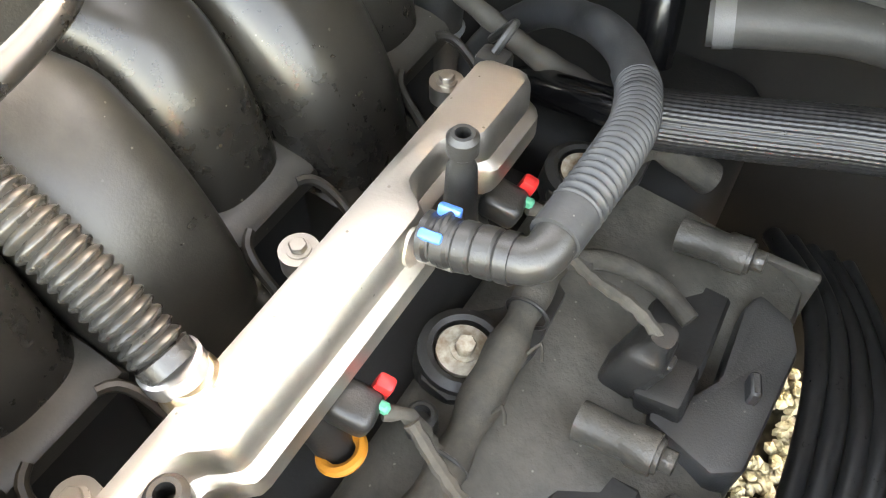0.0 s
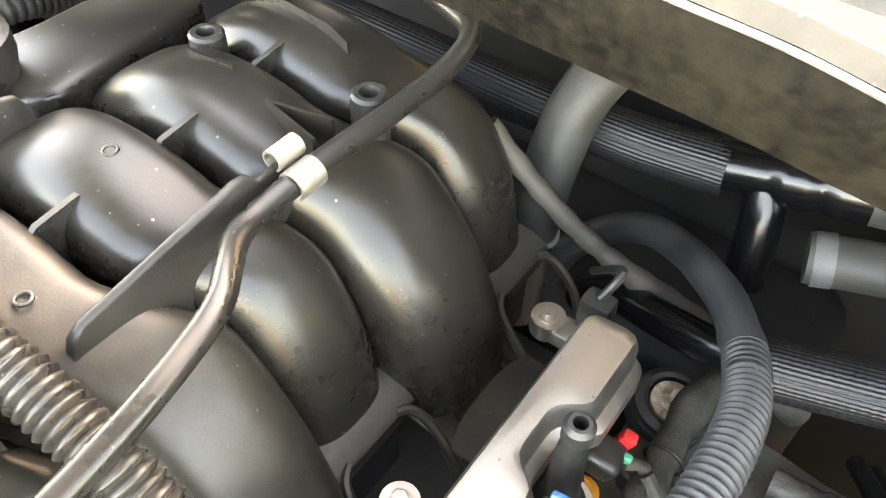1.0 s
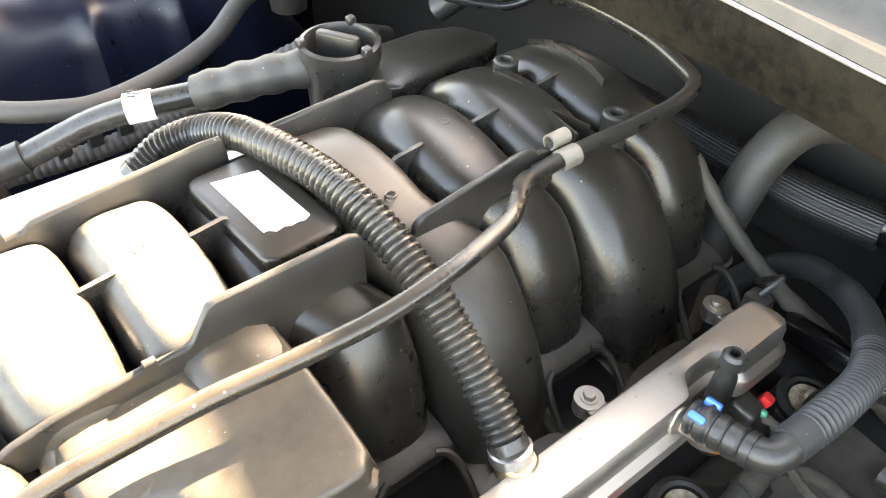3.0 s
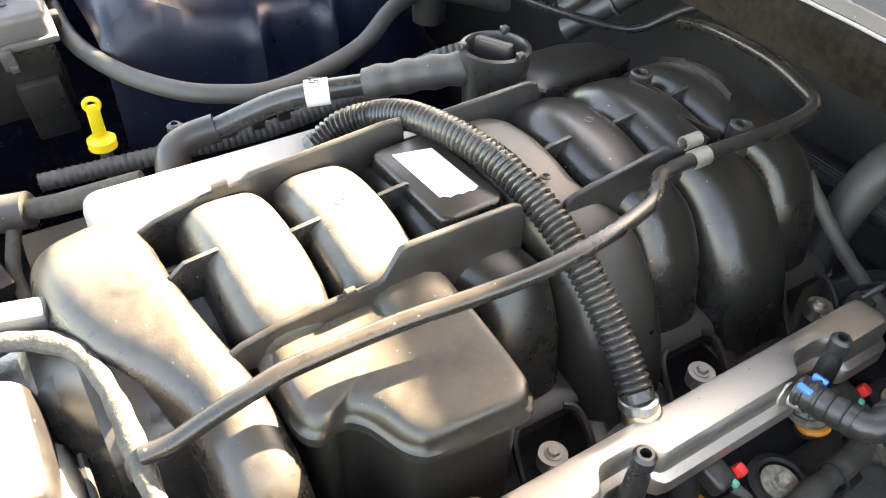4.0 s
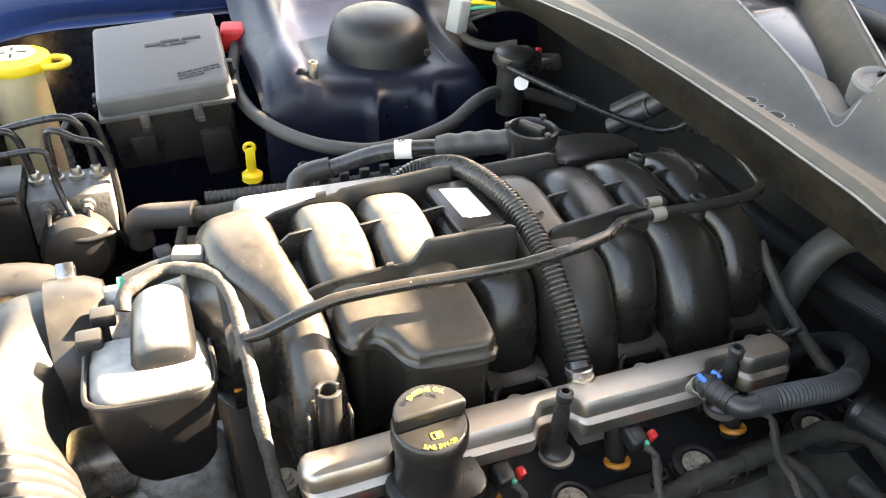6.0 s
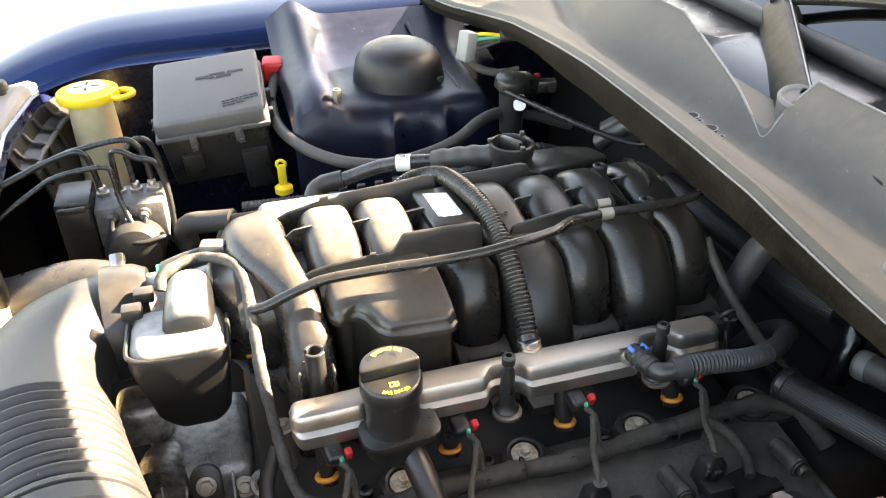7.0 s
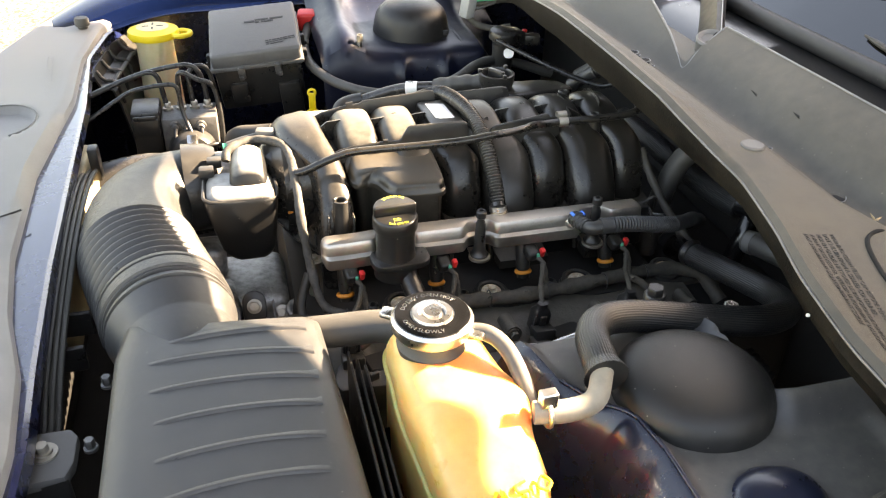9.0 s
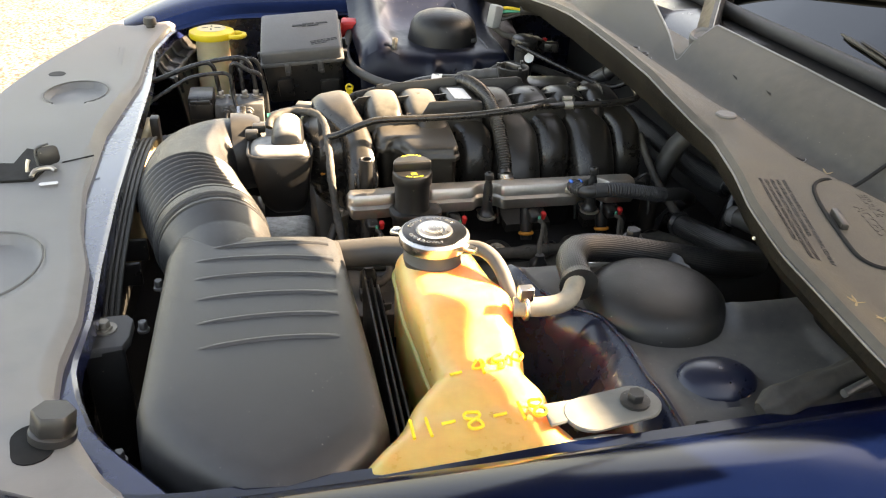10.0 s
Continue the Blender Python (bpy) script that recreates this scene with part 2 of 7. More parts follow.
airbox_plastic = surface("matt_charcoal_plastic", (0.027, 0.0272, 0.0278), (0.04, 0.0398, 0.0398), rough=0.34, spec=0.5, dust=DUST, dust_amount=0.05, bump=0.35, fine=1500)
rubber = surface("black_rubber", (0.023, 0.0226, 0.0215), (0.052, 0.0495, 0.0455), rough=0.55, dust=DUST, dust_amount=0.15, bump=0.2, fine=600)
hose_grey = surface("grey_hose_rubber", (0.02, 0.0206, 0.022), (0.036, 0.037, 0.039), rough=0.45, dust=DUST, dust_amount=0.12)
hose_aged = surface("aged_grey_rubber", (0.045, 0.044, 0.042), (0.085, 0.082, 0.077), rough=0.5, dust=(0.3, 0.27, 0.22), dust_amount=0.15)
hose_dusty = surface("dusty_hose_rubber", (0.14, 0.13, 0.11), (0.26, 0.24, 0.2), rough=0.6, dust=(0.35, 0.31, 0.24), dust_amount=0.5)
loom = surface("split_loom_plastic", (0.014, 0.0137, 0.0132), (0.034, 0.032, 0.029), rough=0.24, spec=0.6, dust=DUST, dust_amount=0.2)
steel = surface("satin_steel", (0.46, 0.425, 0.375), (0.62, 0.578, 0.515), rough=0.42, metal=1.0, grain=120, patch=14, bump=0.1, dust=(0.2, 0.15, 0.1), dust_amount=0.3)
brazed = surface("brazed_steel", (0.3, 0.2, 0.1), (0.5, 0.44, 0.36), rough=0.4, metal=1.0, grain=200, patch=70, bump=0.2)
bright_steel = surface("bright_steel", (0.5, 0.49, 0.47), (0.66, 0.64, 0.62), rough=0.3, metal=1.0, bump=0.08)
alloy = surface("cast_alloy", (0.07, 0.07, 0.068), (0.6, 0.59, 0.57), rough=0.42, tight=0.13, metal=0.85, bump=0.9, fine=260, grain=80, dust=DUST, dust_amount=0.3)
bolt_metal = surface("zinc_bolt", (0.32, 0.3, 0.26), (0.5, 0.48, 0.43), rough=0.45, metal=0.9, dust=(0.24, 0.14, 0.07), dust_amount=0.3)
blue_paint = surface("dark_blue_paint", (0.0008, 0.003, 0.0145), (0.001, 0.0036, 0.017), rough=0.13, rough_spread=0.02, spec=0.2, bump=0.0)
chalk = surface("faded_chalk", (0.16, 0.155, 0.15), (0.3, 0.29, 0.28), rough=0.8, grain=300, bump=0)
blue_gloss = surface("polished_blue_paint", (0.006, 0.01, 0.045), (0.008, 0.014, 0.055), rough=0.25, coat=1.0, bump=0.01)
blue_matt = surface("blue_inner_paint", (0.002, 0.0038, 0.012), (0.004, 0.007, 0.019), rough=0.36, spec=0.35, coat=0.05, bump=0.05, dust=DUST, dust_amount=0.03)
blue_panel = surface("blue_inner_gloss", (0.003, 0.0055, 0.017), (0.006, 0.010, 0.026), rough=0.26, spec=0.5, coat=0.15, bump=0.08, dust=DUST, dust_amount=0.05)
# real dust, made paler and thicker to stand in for sun on the deck
blue_dust_sun = surface("dusty_sunpaled_blue_paint", (0.004, 0.006, 0.014), (0.012, 0.014, 0.022), rough=0.4, bump=0.06, dust=(0.27, 0.245, 0.2), dust_amount=0.4)
dome_black = surface("satin_black_cap", (0.008, 0.008, 0.0082), (0.0135, 0.0133, 0.013), rough=0.4, spec=0.4, dust=DUST, dust_amount=0.06, bump=0.3, fine=1500)
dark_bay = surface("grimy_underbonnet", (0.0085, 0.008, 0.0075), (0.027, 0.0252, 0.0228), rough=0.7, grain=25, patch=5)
grimy = surface("grimy_black_cover", (0.016, 0.0152, 0.0138), (0.075, 0.068, 0.057), rough=0.42, grain=70, patch=16, rough_spread=0.2, dust=(0.15, 0.135, 0.11), dust_amount=0.4, bump=0.7, fine=240)
tank_plastic = surface("translucent_amber_plastic", (0.62, 0.355, 0.1), (0.76, 0.48, 0.165), rough=0.33, subsurface=0.6, bump=0.05, patch=9)
bottle_plastic = surface("cream_plastic", (0.62, 0.5, 0.28), (0.72, 0.6, 0.38), rough=0.45, subsurface=0.2, bump=0.1)
yellow = surface("yellow_plastic", (0.75, 0.52, 0.02), (0.85, 0.62, 0.04), rough=0.4, bump=0.1)
red = surface("red_plastic", (0.62, 0.02, 0.025), (0.75, 0.035, 0.03), rough=0.4, bump=0.1)
orange = surface("orange_rubber", (0.62, 0.2, 0.02), (0.72, 0.27, 0.04), rough=0.5, bump=0.1)
blue_clip = surface("blue_plastic", (0.02, 0.16, 0.6), (0.03, 0.22, 0.7), rough=0.4, bump=0.1)
green = surface("green_rubber", (0.02, 0.3, 0.18), (0.03, 0.4, 0.24), rough=0.5, bump=0.1)
white = surface("white_label", (0.74, 0.73, 0.7), (0.82, 0.81, 0.78), rough=0.5, bump=0.05)
light_grey = surface("light_grey_metal", (0.2, 0.205, 0.205), (0.29, 0.295, 0.29), rough=0.5, bump=0.1)
cowl_plastic = surface("cowl_plastic", (0.058, 0.055, 0.05), (0.086, 0.081, 0.073), rough=0.5, spec=0.18, dust=(0.2, 0.17, 0.12), dust_amount=0.26, bump=0.35, fine=1300)
arm_black = surface("matt_black_arm", (0.005, 0.005, 0.0052), (0.01, 0.01, 0.0102), rough=0.5, spec=0.2, bump=0.1)
# stain mottle, with the shade under the cowl edge put into its near-black tone
lip_dirt_shade = surface("dirty_shaded_lip", (0.002, 0.0018, 0.0015), (0.013, 0.011, 0.0078), rough=0.7, spec=0.1, tight=0.1, grain=170, patch=16, bump=0.5)
gravel_mat = surface("gravel", (0.08, 0.074, 0.06), (0.28, 0.262, 0.225), rough=0.9, grain=38, patch=5, bump=0.6, fine=60)
gn, gl = gravel_mat.node_tree.nodes, gravel_mat.node_tree.links.new
cells = gn.new("ShaderNodeTexVoronoi")
cells.inputs["Scale"].default_value = 55
gl(next(n for n in gn if n.type == "TEX_COORD").outputs["Object"], cells.inputs["Vector"])
stone_tone = gn.new("ShaderNodeValToRGB")
stone_tone.color_ramp.elements[0].position, stone_tone.color_ramp.elements[1].position = 0.25, 0.75
stone_tone.color_ramp.elements[0].color, stone_tone.color_ramp.elements[1].color = (1, 1, 1, 1), (0.06, 0.05, 0.03, 1)
gl(cells.outputs["Distance"], stone_tone.inputs[0])
stone_mix = gn.new("ShaderNodeMixRGB")
stone_mix.blend_type = "MULTIPLY"
stone_mix.inputs[0].default_value = 0.9
gl(stone_tone.outputs[0], stone_mix.inputs[2])
gl(next(n for n in gn if n.type == "VALTORGB" and n != stone_tone).outputs[0], stone_mix.inputs[1])
gl(stone_mix.outputs[0], gn["Principled BSDF"].inputs["Base Color"])
# near-black that stands for the shade inside holes, gaps and pockets
hollow_shade = surface("shaded_hollow", (0.0015, 0.0015, 0.0015), (0.003, 0.003, 0.003), rough=0.9, bump=0)
bracket_grey = surface("pale_grey_plastic", (0.1, 0.105, 0.095), (0.15, 0.155, 0.142), rough=0.45, bump=0.1)
tray_black = surface("gloss_black_tray", (0.006, 0.006, 0.0064), (0.012, 0.012, 0.0125), rough=0.2, bump=0.05, spec=0.45)
glass_dark = surface("windscreen_glass", (0.001, 0.0012, 0.0012), (0.002, 0.0022, 0.0022), rough=0.04, rough_spread=0.02, bump=0.0, spec=1.0)
tape = surface("dusty_cloth_tape", (0.02, 0.0185, 0.016), (0.09, 0.079, 0.062), rough=0.8, grain=140, bump=0.35, fine=700)
tape_grey = surface("frayed_grey_tape", (0.02, 0.019, 0.017), (0.09, 0.085, 0.076), rough=0.7, grain=240, patch=60, bump=0.8, fine=500)
black_gloss = surface("black_gloss", (0.003, 0.003, 0.0033), (0.006, 0.006, 0.0062), rough=0.2, bump=0.05)
cream_panel = surface("dusty_tan_plastic", (0.32, 0.26, 0.15), (0.46, 0.38, 0.24), rough=0.6, bump=0.2)
print_dark = surface("dark_print", (0.02, 0.02, 0.02), (0.03, 0.03, 0.03), rough=0.6, bump=0)
print_yellow = surface("yellow_print", (0.62, 0.6, 0.06), (0.7, 0.68, 0.09), rough=0.5, bump=0)
marker = surface("yellow_marker", (0.85, 0.62, 0.03), (0.9, 0.68, 0.05), rough=0.6, bump=0)
braid = surface("braided_sleeve", (0.008, 0.008, 0.0085), (0.02, 0.02, 0.02), rough=0.36, grain=900, patch=200, bump=0.08, fine=1400, spec=0.5)
alloy_dull = surface("dull_alloy", (0.07, 0.07, 0.068), (0.2, 0.197, 0.19), rough=0.5, metal=0.6, bump=0.5, fine=300, grain=90)
pebble = surface("pebbles", (0.3, 0.25, 0.17), (0.62, 0.55, 0.42), rough=0.85, grain=60, patch=30, bump=0.4)
hood_pad = surface("bonnet_lining", (0.012, 0.012, 0.012), (0.022, 0.022, 0.022), rough=0.85, bump=0.5)

# ---- lettering ----
def letters(body, size, extrude=0.0002):
    """Words in the built-in font as a mesh, centred, in x and y."""
    cu = bpy.data.curves.new("words", "FONT")
    cu.body, cu.size, cu.extrude, cu.align_x, cu.align_y = body, size, extrude, "CENTER", "CENTER"
    cu.resolution_u = 2
    ob = bpy.data.objects.new("words", cu)
    scene.collection.objects.link(ob)
    bpy.context.view_layer.update()
    me = bpy.data.meshes.new_from_object(ob)
    bm = bmesh.new()
    bm.from_mesh(me)
    bpy.data.objects.remove(ob)
    bpy.data.curves.remove(cu)
    bpy.data.meshes.remove(me)
    return bm


def bent(bm, radius, middle=90.0, inward=False):
    """Bends flat words round a circle; middle: the angle of their centre."""
    for v in bm.verts:
        if inward:
            a = radians(middle) + v.co.x / radius
            r = radius - v.co.y
        else:
            a = radians(middle) - v.co.x / radius
            r = radius + v.co.y
        v.co = Vector((r * math.cos(a), r * math.sin(a), v.co.z))
    return bm


def bars(rows, width, pitch, height, depth=0.0003, seed=1):
    """Rows of short bars for writing that cannot be read, in x and y."""
    rnd = random.Random(seed)
    out = bmesh.new()
    for i in range(rows):
        x = -width / 2
        y = (rows / 2 - i - 0.5) * pitch
        end = width / 2 * (1 if i < rows - 1 else rnd.uniform(0.0, 0.6))
        while x < end:
            w = rnd.uniform(1.2, 5.0) * height
            merge(out, box((w, height, depth), (x + w / 2, y, 0), 0))
            x += w + height * 0.7
    return out

# ---- the setting ----
YC = -0.013                    # the car's middle line


def mirror(y):
    return 2 * YC - y


part("ground", sheet([[(x, y, 0.0) for x in (-60, -8, -3, 0, 3, 60)] for y in (-60, -6, -2, 0, 2, 6, 60)], 0.1), gravel_mat)
tagged(bpy.data.objects["ground"], "pale sunlit gravel ground beside the car", "ground", kind="structure")

# bay: floor, side walls, firewall
bay = thing("engine_bay", (0, 0, 0.4), "grimy dark floor and walls of the engine bay", "engine bay", kind="structure")
part("bay_floor", box((1.3, 1.08, 0.02), (-0.05, 0.2, 0.42), 0), dark_bay, bay)
part("bay_floor", box((0.94, 0.43, 0.02), (-0.23, -0.555, 0.42), 0), dark_bay, bay)
part("bay_floor", box((0.25, 0.33, 0.02), (0.485, -0.605, 0.42), 0), dark_bay, bay)
part("gearbox_tunnel", box((0.14, 0.6, 0.3), (0.36, 0.03, 0.56), 0.03, 3), dark_bay, bay)
part("engine_block", box((0.5, 0.36, 0.3), (0.0, YC, 0.58), 0.02, 2), dark_bay, bay)
part("firewall", box((0.02, 1.5, 0.56), (0.43, YC, 0.70), 0), dark_bay, bay)
part("radiator_wall", box((0.02, 1.5, 0.42), (-0.60, YC, 0.64), 0), dark_bay, bay)
part("side_wall", box((1.3, 0.02, 0.44), (-0.05, -0.76, 0.64), 0), blue_matt, bay, "dark blue inner wing")
part("side_wall", box((1.2, 0.02, 0.44), (0.0, mirror(-0.76), 0.64), 0), blue_panel, bay, "dark blue inner wing")


def cowl_edge(y):
    """Front edge of the cowl: x and height."""
    at = [-0.75, -0.6, -0.52, -0.45, -0.4, -0.36, -0.32, -0.27, -0.2, -0.1, 0.0, 0.1, 0.2, 0.3, 0.4, 0.5, 0.62, 0.75]
    xs = np.interp(y, at, [0.132, 0.139, 0.154, 0.175, 0.188, 0.197, 0.1925, 0.187, 0.1815, 0.1775, 0.176, 0.18, 0.187, 0.196, 0.2005, 0.198, 0.173, 0.15])
    zs = np.interp(y, at, [0.952, 0.96, 0.964, 0.9675, 0.968, 0.969, 0.976, 0.986, 0.999, 1.0065, 1.0095, 1.0065, 0.996, 0.982, 0.969, 0.952, 0.938, 0.93])
    return float(xs), float(zs)


def lip_drop(y):
    return float(np.interp(abs(y - YC), [0, 0.2, 0.345, 0.75], [0.037, 0.034, 0.024, 0.022]))


POCKET = ((0.284, -0.078), (0.3445, -0.072), (0.3445, 0.18))    # wiper pocket cut into the ridge


def in_pocket(x, y):
    """How far inside the pocket a place lies; below nought outside."""
    best = 1.0
    for (ax, ay), (bx, by) in zip(POCKET, POCKET[1:] + POCKET[:1]):
        if (ax, ay) == POCKET[1]:
            continue
        n = math.hypot(bx - ax, by - ay)
        best = min(best, ((bx - ax) * (y - ay) - (by - ay) * (x - ax)) / n)
    return best


def ridge(y):
    d = abs(y - YC)
    return float(np.interp(d, [0, 0.27, 0.4, 0.75], [0.341, 0.345, 0.366, 0.45])), float(np.interp(d, [0, 0.27, 0.4, 0.75], [1.03, 1.03, 1.02, 0.985]))


def on_cowl(x, y):
    """Height of the panel: rolled edge, shelf, crease, hollow-curved wall up to the ridge."""
    ex, ez = cowl_edge(y)
    d = abs(y - YC)
    shelf = float(np.interp(d, [0, 0.3, 0.4, 0.6, 0.75], [0.991, 0.984, 0.972, 0.958, 0.948]))
    xc = float(np.interp(d, [0, 0.25, 0.4, 0.5, 0.75], [0.256, 0.264, 0.286, 0.32, 0.4]))
    xr, zr = ridge(y)
    s = x - ex
    k = min(1.0, max(0.0, (s - 0.006) / 0.034))
    k = k * k * (3 - 2 * k)
    z = (ez + 0.005 * min(1.0, max(0.0, s) / 0.006)) * (1 - k) + shelf * k
    z -= 0.023 * math.exp(-((x - xc - 0.012) / 0.024) ** 2)
    w = min(1.0, max(0.0, (x - xc) / (xr - xc)))
    z += (zr - shelf) * w ** 1.25
    p = in_pocket(x, y)
    if p > 0:
        z -= max(0.0, z - 0.988) * min(1.0, p / 0.003)
    return z


def cowl_profile(y):
    ex, ez = cowl_edge(y)
    xr, zr = ridge(y)
    xs = [ex + 0.001, ex + 0.003, ex + 0.006, ex + 0.01] + [ex + 0.014 + (xr - ex - 0.014) * i / 56 for i in range(57)]
    out = [(ex, y, ez)] + [(x, y, on_cowl(x, y)) for x in xs]
    low = min(zr, on_cowl(xr, y))
    return out + [(xr + 0.003, y, low - 0.0015), (xr + 0.005, y, low - 0.008), (xr + 0.012, y, min(low, zr - 0.018) - 0.004), (xr + 0.05, y, zr - 0.034), (xr + 0.115, y, zr - 0.03)]


ys = sorted([YC + 0.75 * (i / 36 - 1) for i in range(73)] + [-0.095 + 0.0028 * i for i in range(104)])
cowl = thing("cowl_panel", (0.3, YC, 0.95), "grey-black plastic cowl panel below the windscreen", "cowl panel", kind="structure")
part("panel", sheet([cowl_profile(y)[:-4] for y in ys], 0.003), cowl_plastic, cowl)
part("tray", sheet([[(x, y, z - 0.001) for x, y, z in cowl_profile(y)[-4:]] for y in ys[::2]], 0.003), tray_black, cowl, "glossy black tray below the glass")
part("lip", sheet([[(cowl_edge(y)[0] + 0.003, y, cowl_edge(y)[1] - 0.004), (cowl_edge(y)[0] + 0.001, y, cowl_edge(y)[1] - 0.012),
                    (cowl_edge(y)[0] + 0.006, y, cowl_edge(y)[1] - lip_drop(y)), (cowl_edge(y)[0] + 0.045, y, cowl_edge(y)[1] - lip_drop(y) - 0.003)] for y in ys], 0.003), lip_dirt_shade, cowl, "dust-stained vertical lip, shade in its colour")
# thin pale tubes draw the highlights along trim, ridge and pocket
part("trim_edge", tube([(cowl_edge(y)[0] - 0.0005, y, cowl_edge(y)[1] - 0.0015) for y in [YC + 0.75 * (i / 24 - 1) for i in range(49)]], 0.0012, n=8), edge_highlight, cowl, "trim edge with painted pale highlight")
part("ridge_edge", tube([(ridge(y)[0], y, ridge(y)[1] - 0.0004) for y in [-0.075 - 0.012 * i for i in range(56)]], 0.0014, n=8), edge_highlight, cowl, "ridge line with painted pale highlight")
part("ridge_edge", tube([(ridge(y)[0], y, ridge(y)[1] - 0.0004) for y in [0.18 + 0.012 * i for i in range(46)]], 0.0014, n=8), edge_highlight, cowl, "ridge line with painted pale highlight")
rim = [(POCKET[2][0] + (POCKET[0][0] - POCKET[2][0]) * k, POCKET[2][1] + (POCKET[0][1] - POCKET[2][1]) * k) for k in [i / 20 for i in range(21)]]
rim += [(0.288, -0.083), (0.30, -0.0805), (0.325, -0.0755), (0.341, -0.0725)]
part("pocket_edge", tube([(x, y, on_cowl(x - 0.0015, y - 0.004) + 0.0003) for x, y in rim], 0.0014, n=8), edge_highlight, cowl, "pocket edge with painted pale highlight")
# wiper spindle boss with its raised arm cover
part("pivot_arm", loft([[(0.326 + 0.15 * k - 0.012, -0.064 + 0.25 * k + 0.004, 0.992 + 0.03 * k), (0.326 + 0.15 * k + 0.006, -0.066 + 0.25 * k, 1.02 + 0.024 * k), (0.326 + 0.15 * k + 0.013, -0.067 + 0.245 * k, 1.0205 + 0.022 * k), (0.326 + 0.15 * k + 0.018, -0.068 + 0.24 * k, 1.015 + 0.02 * k), (0.326 + 0.15 * k + 0.018, -0.068 + 0.24 * k, 0.985), (0.326 + 0.15 * k - 0.012, -0.064 + 0.25 * k + 0.004, 0.98)] for k in (0, 0.25, 0.5, 0.75, 1)]), arm_black, cowl, "black plastic arm cover")
part("pivot_edge", tube([(0.326 + 0.15 * k + 0.013, -0.067 + 0.245 * k, 1.0212 + 0.022 * k) for k in (0, 0.25, 0.5, 0.75, 1)], 0.0011, n=8), edge_highlight, cowl, "arm edge with painted pale highlight")
part("pivot_eye", lathe([(0.0, -0.02), (0.0185, -0.02), (0.019, 0.002), (0.0165, 0.0045), (0.0135, 0.003), (0.012, 0.0005), (0, 0.0)], (0.324, -0.069, 1.013), (-0.25, -0.25, 1), n=36), plastic_grey, cowl)
part("seal", tube([(ridge(y)[0] + 0.122, y, ridge(y)[1] - 0.022) for y in [YC + 0.74 * (i / 16 - 1) for i in range(33)]], 0.013, n=12), rubber, cowl, "black rubber glass seal")


for x, y, r in ((0.246, -0.012, 0.0068), (0.242, -0.032, 0.0032), (0.243, -0.05, 0.0072), (0.247, -0.066, 0.0026), (0.288, -0.392, 0.009), (0.262, -0.309, 0.0026)):
    part("hole", lathe([(0, 0.0012), (r, 0.0012), (r * 1.05, 0.0), (r, -0.004), (0, -0.004)], (x, y, on_cowl(x, y) - 0.0006), n=16), hollow_shade, cowl, "dark drain hole")
    part("hole_rim", ring(r * 1.08, 0.0006, (x, y, on_cowl(x, y) + 0.0006), (-0.1, 0, 1)), edge_highlight, cowl, "pale hole rim")
for x, y in ((0.3, -0.212), (0.306, -0.283)):
    part("hole", prism([(-0.004, -0.007), (0.006, -0.001), (0.003, 0.006)], 0, 0.0012, 0, 1, to=pose(x, y, on_cowl(x, y) - 0.0002, 0, -12, 20)), hollow_shade, cowl, "dark three-cornered hole")
part("plug", lathe([(0, 0.002), (0.011, 0.0018), (0.0125, 0.0005), (0.0125, -0.002), (0, -0.002)], (0.234, -0.316, on_cowl(0.234, -0.316)), n=24), plastic_grey, cowl, "round grey blanking plug")
part("rivet", lathe([(0, 0.002), (0.0014, 0.0016), (0.0018, 0), (0, 0)], (0.199, -0.354, 0.951), (-1, 0, 0.2), n=12), white, cowl, "bright rivet")
part("rivet", lathe([(0, 0.002), (0.0014, 0.0016), (0.0018, 0), (0, 0)], (0.148, -0.545, 0.944), (-1, 0, 0.2), n=12), white, cowl, "bright rivet")
# moulded notice beside the hatch, and the brake fluid hatch
def lay(bm, x0, y0, turn):
    """Lays flat work on the panel's own surface."""
    c, n = math.cos(radians(turn)), math.sin(radians(turn))
    for v in bm.verts:
        x, y = x0 + v.co.x * c - v.co.y * n, y0 + v.co.x * n + v.co.y * c
        v.co = (x, y, on_cowl(x, y) + v.co.z)
    return bm


def from_start(bm):
    """Shifts words so that they begin at nought."""
    first = min(v.co.x for v in bm.verts)
    for v in bm.verts:
        v.co.x -= first
    return bm


NOTICE = ("WARNING: CLEAN FILLER CAP BEFORE REMOVING. USE ONLY", "DOT 3 FLUID FROM A SEALED CONTAINER.", "MISE EN GARDE: NETTOYER LE BOUCHON DE REMPLISSAGE", "AVANT DE LE RETIRER. UTILISER UNIQUEMENT DU LIQUIDE", "DOT 3 PROVENANT D'UN CONTENANT SCELLE")
for i, line in enumerate(NOTICE):
    part("notice_line", lay(moved(from_start(letters(line, 0.0057, 0.0004)), pose(0, -0.006 * i, 0.0002)), 0.218 - 0.0006 * i, -0.4705 - 0.001 * i, -105.5), notice_ink, cowl, "moulded line of small writing")
OUTLINE = [(0.4, -0.468), (0.346, -0.47), (0.3, -0.4725), (0.268, -0.475), (0.252, -0.48), (0.243, -0.489), (0.236, -0.501), (0.228, -0.522), (0.22, -0.55), (0.213, -0.58), (0.208, -0.603), (0.207, -0.616), (0.211, -0.628), (0.22, -0.635), (0.235, -0.638), (0.26, -0.639), (0.3, -0.64)]
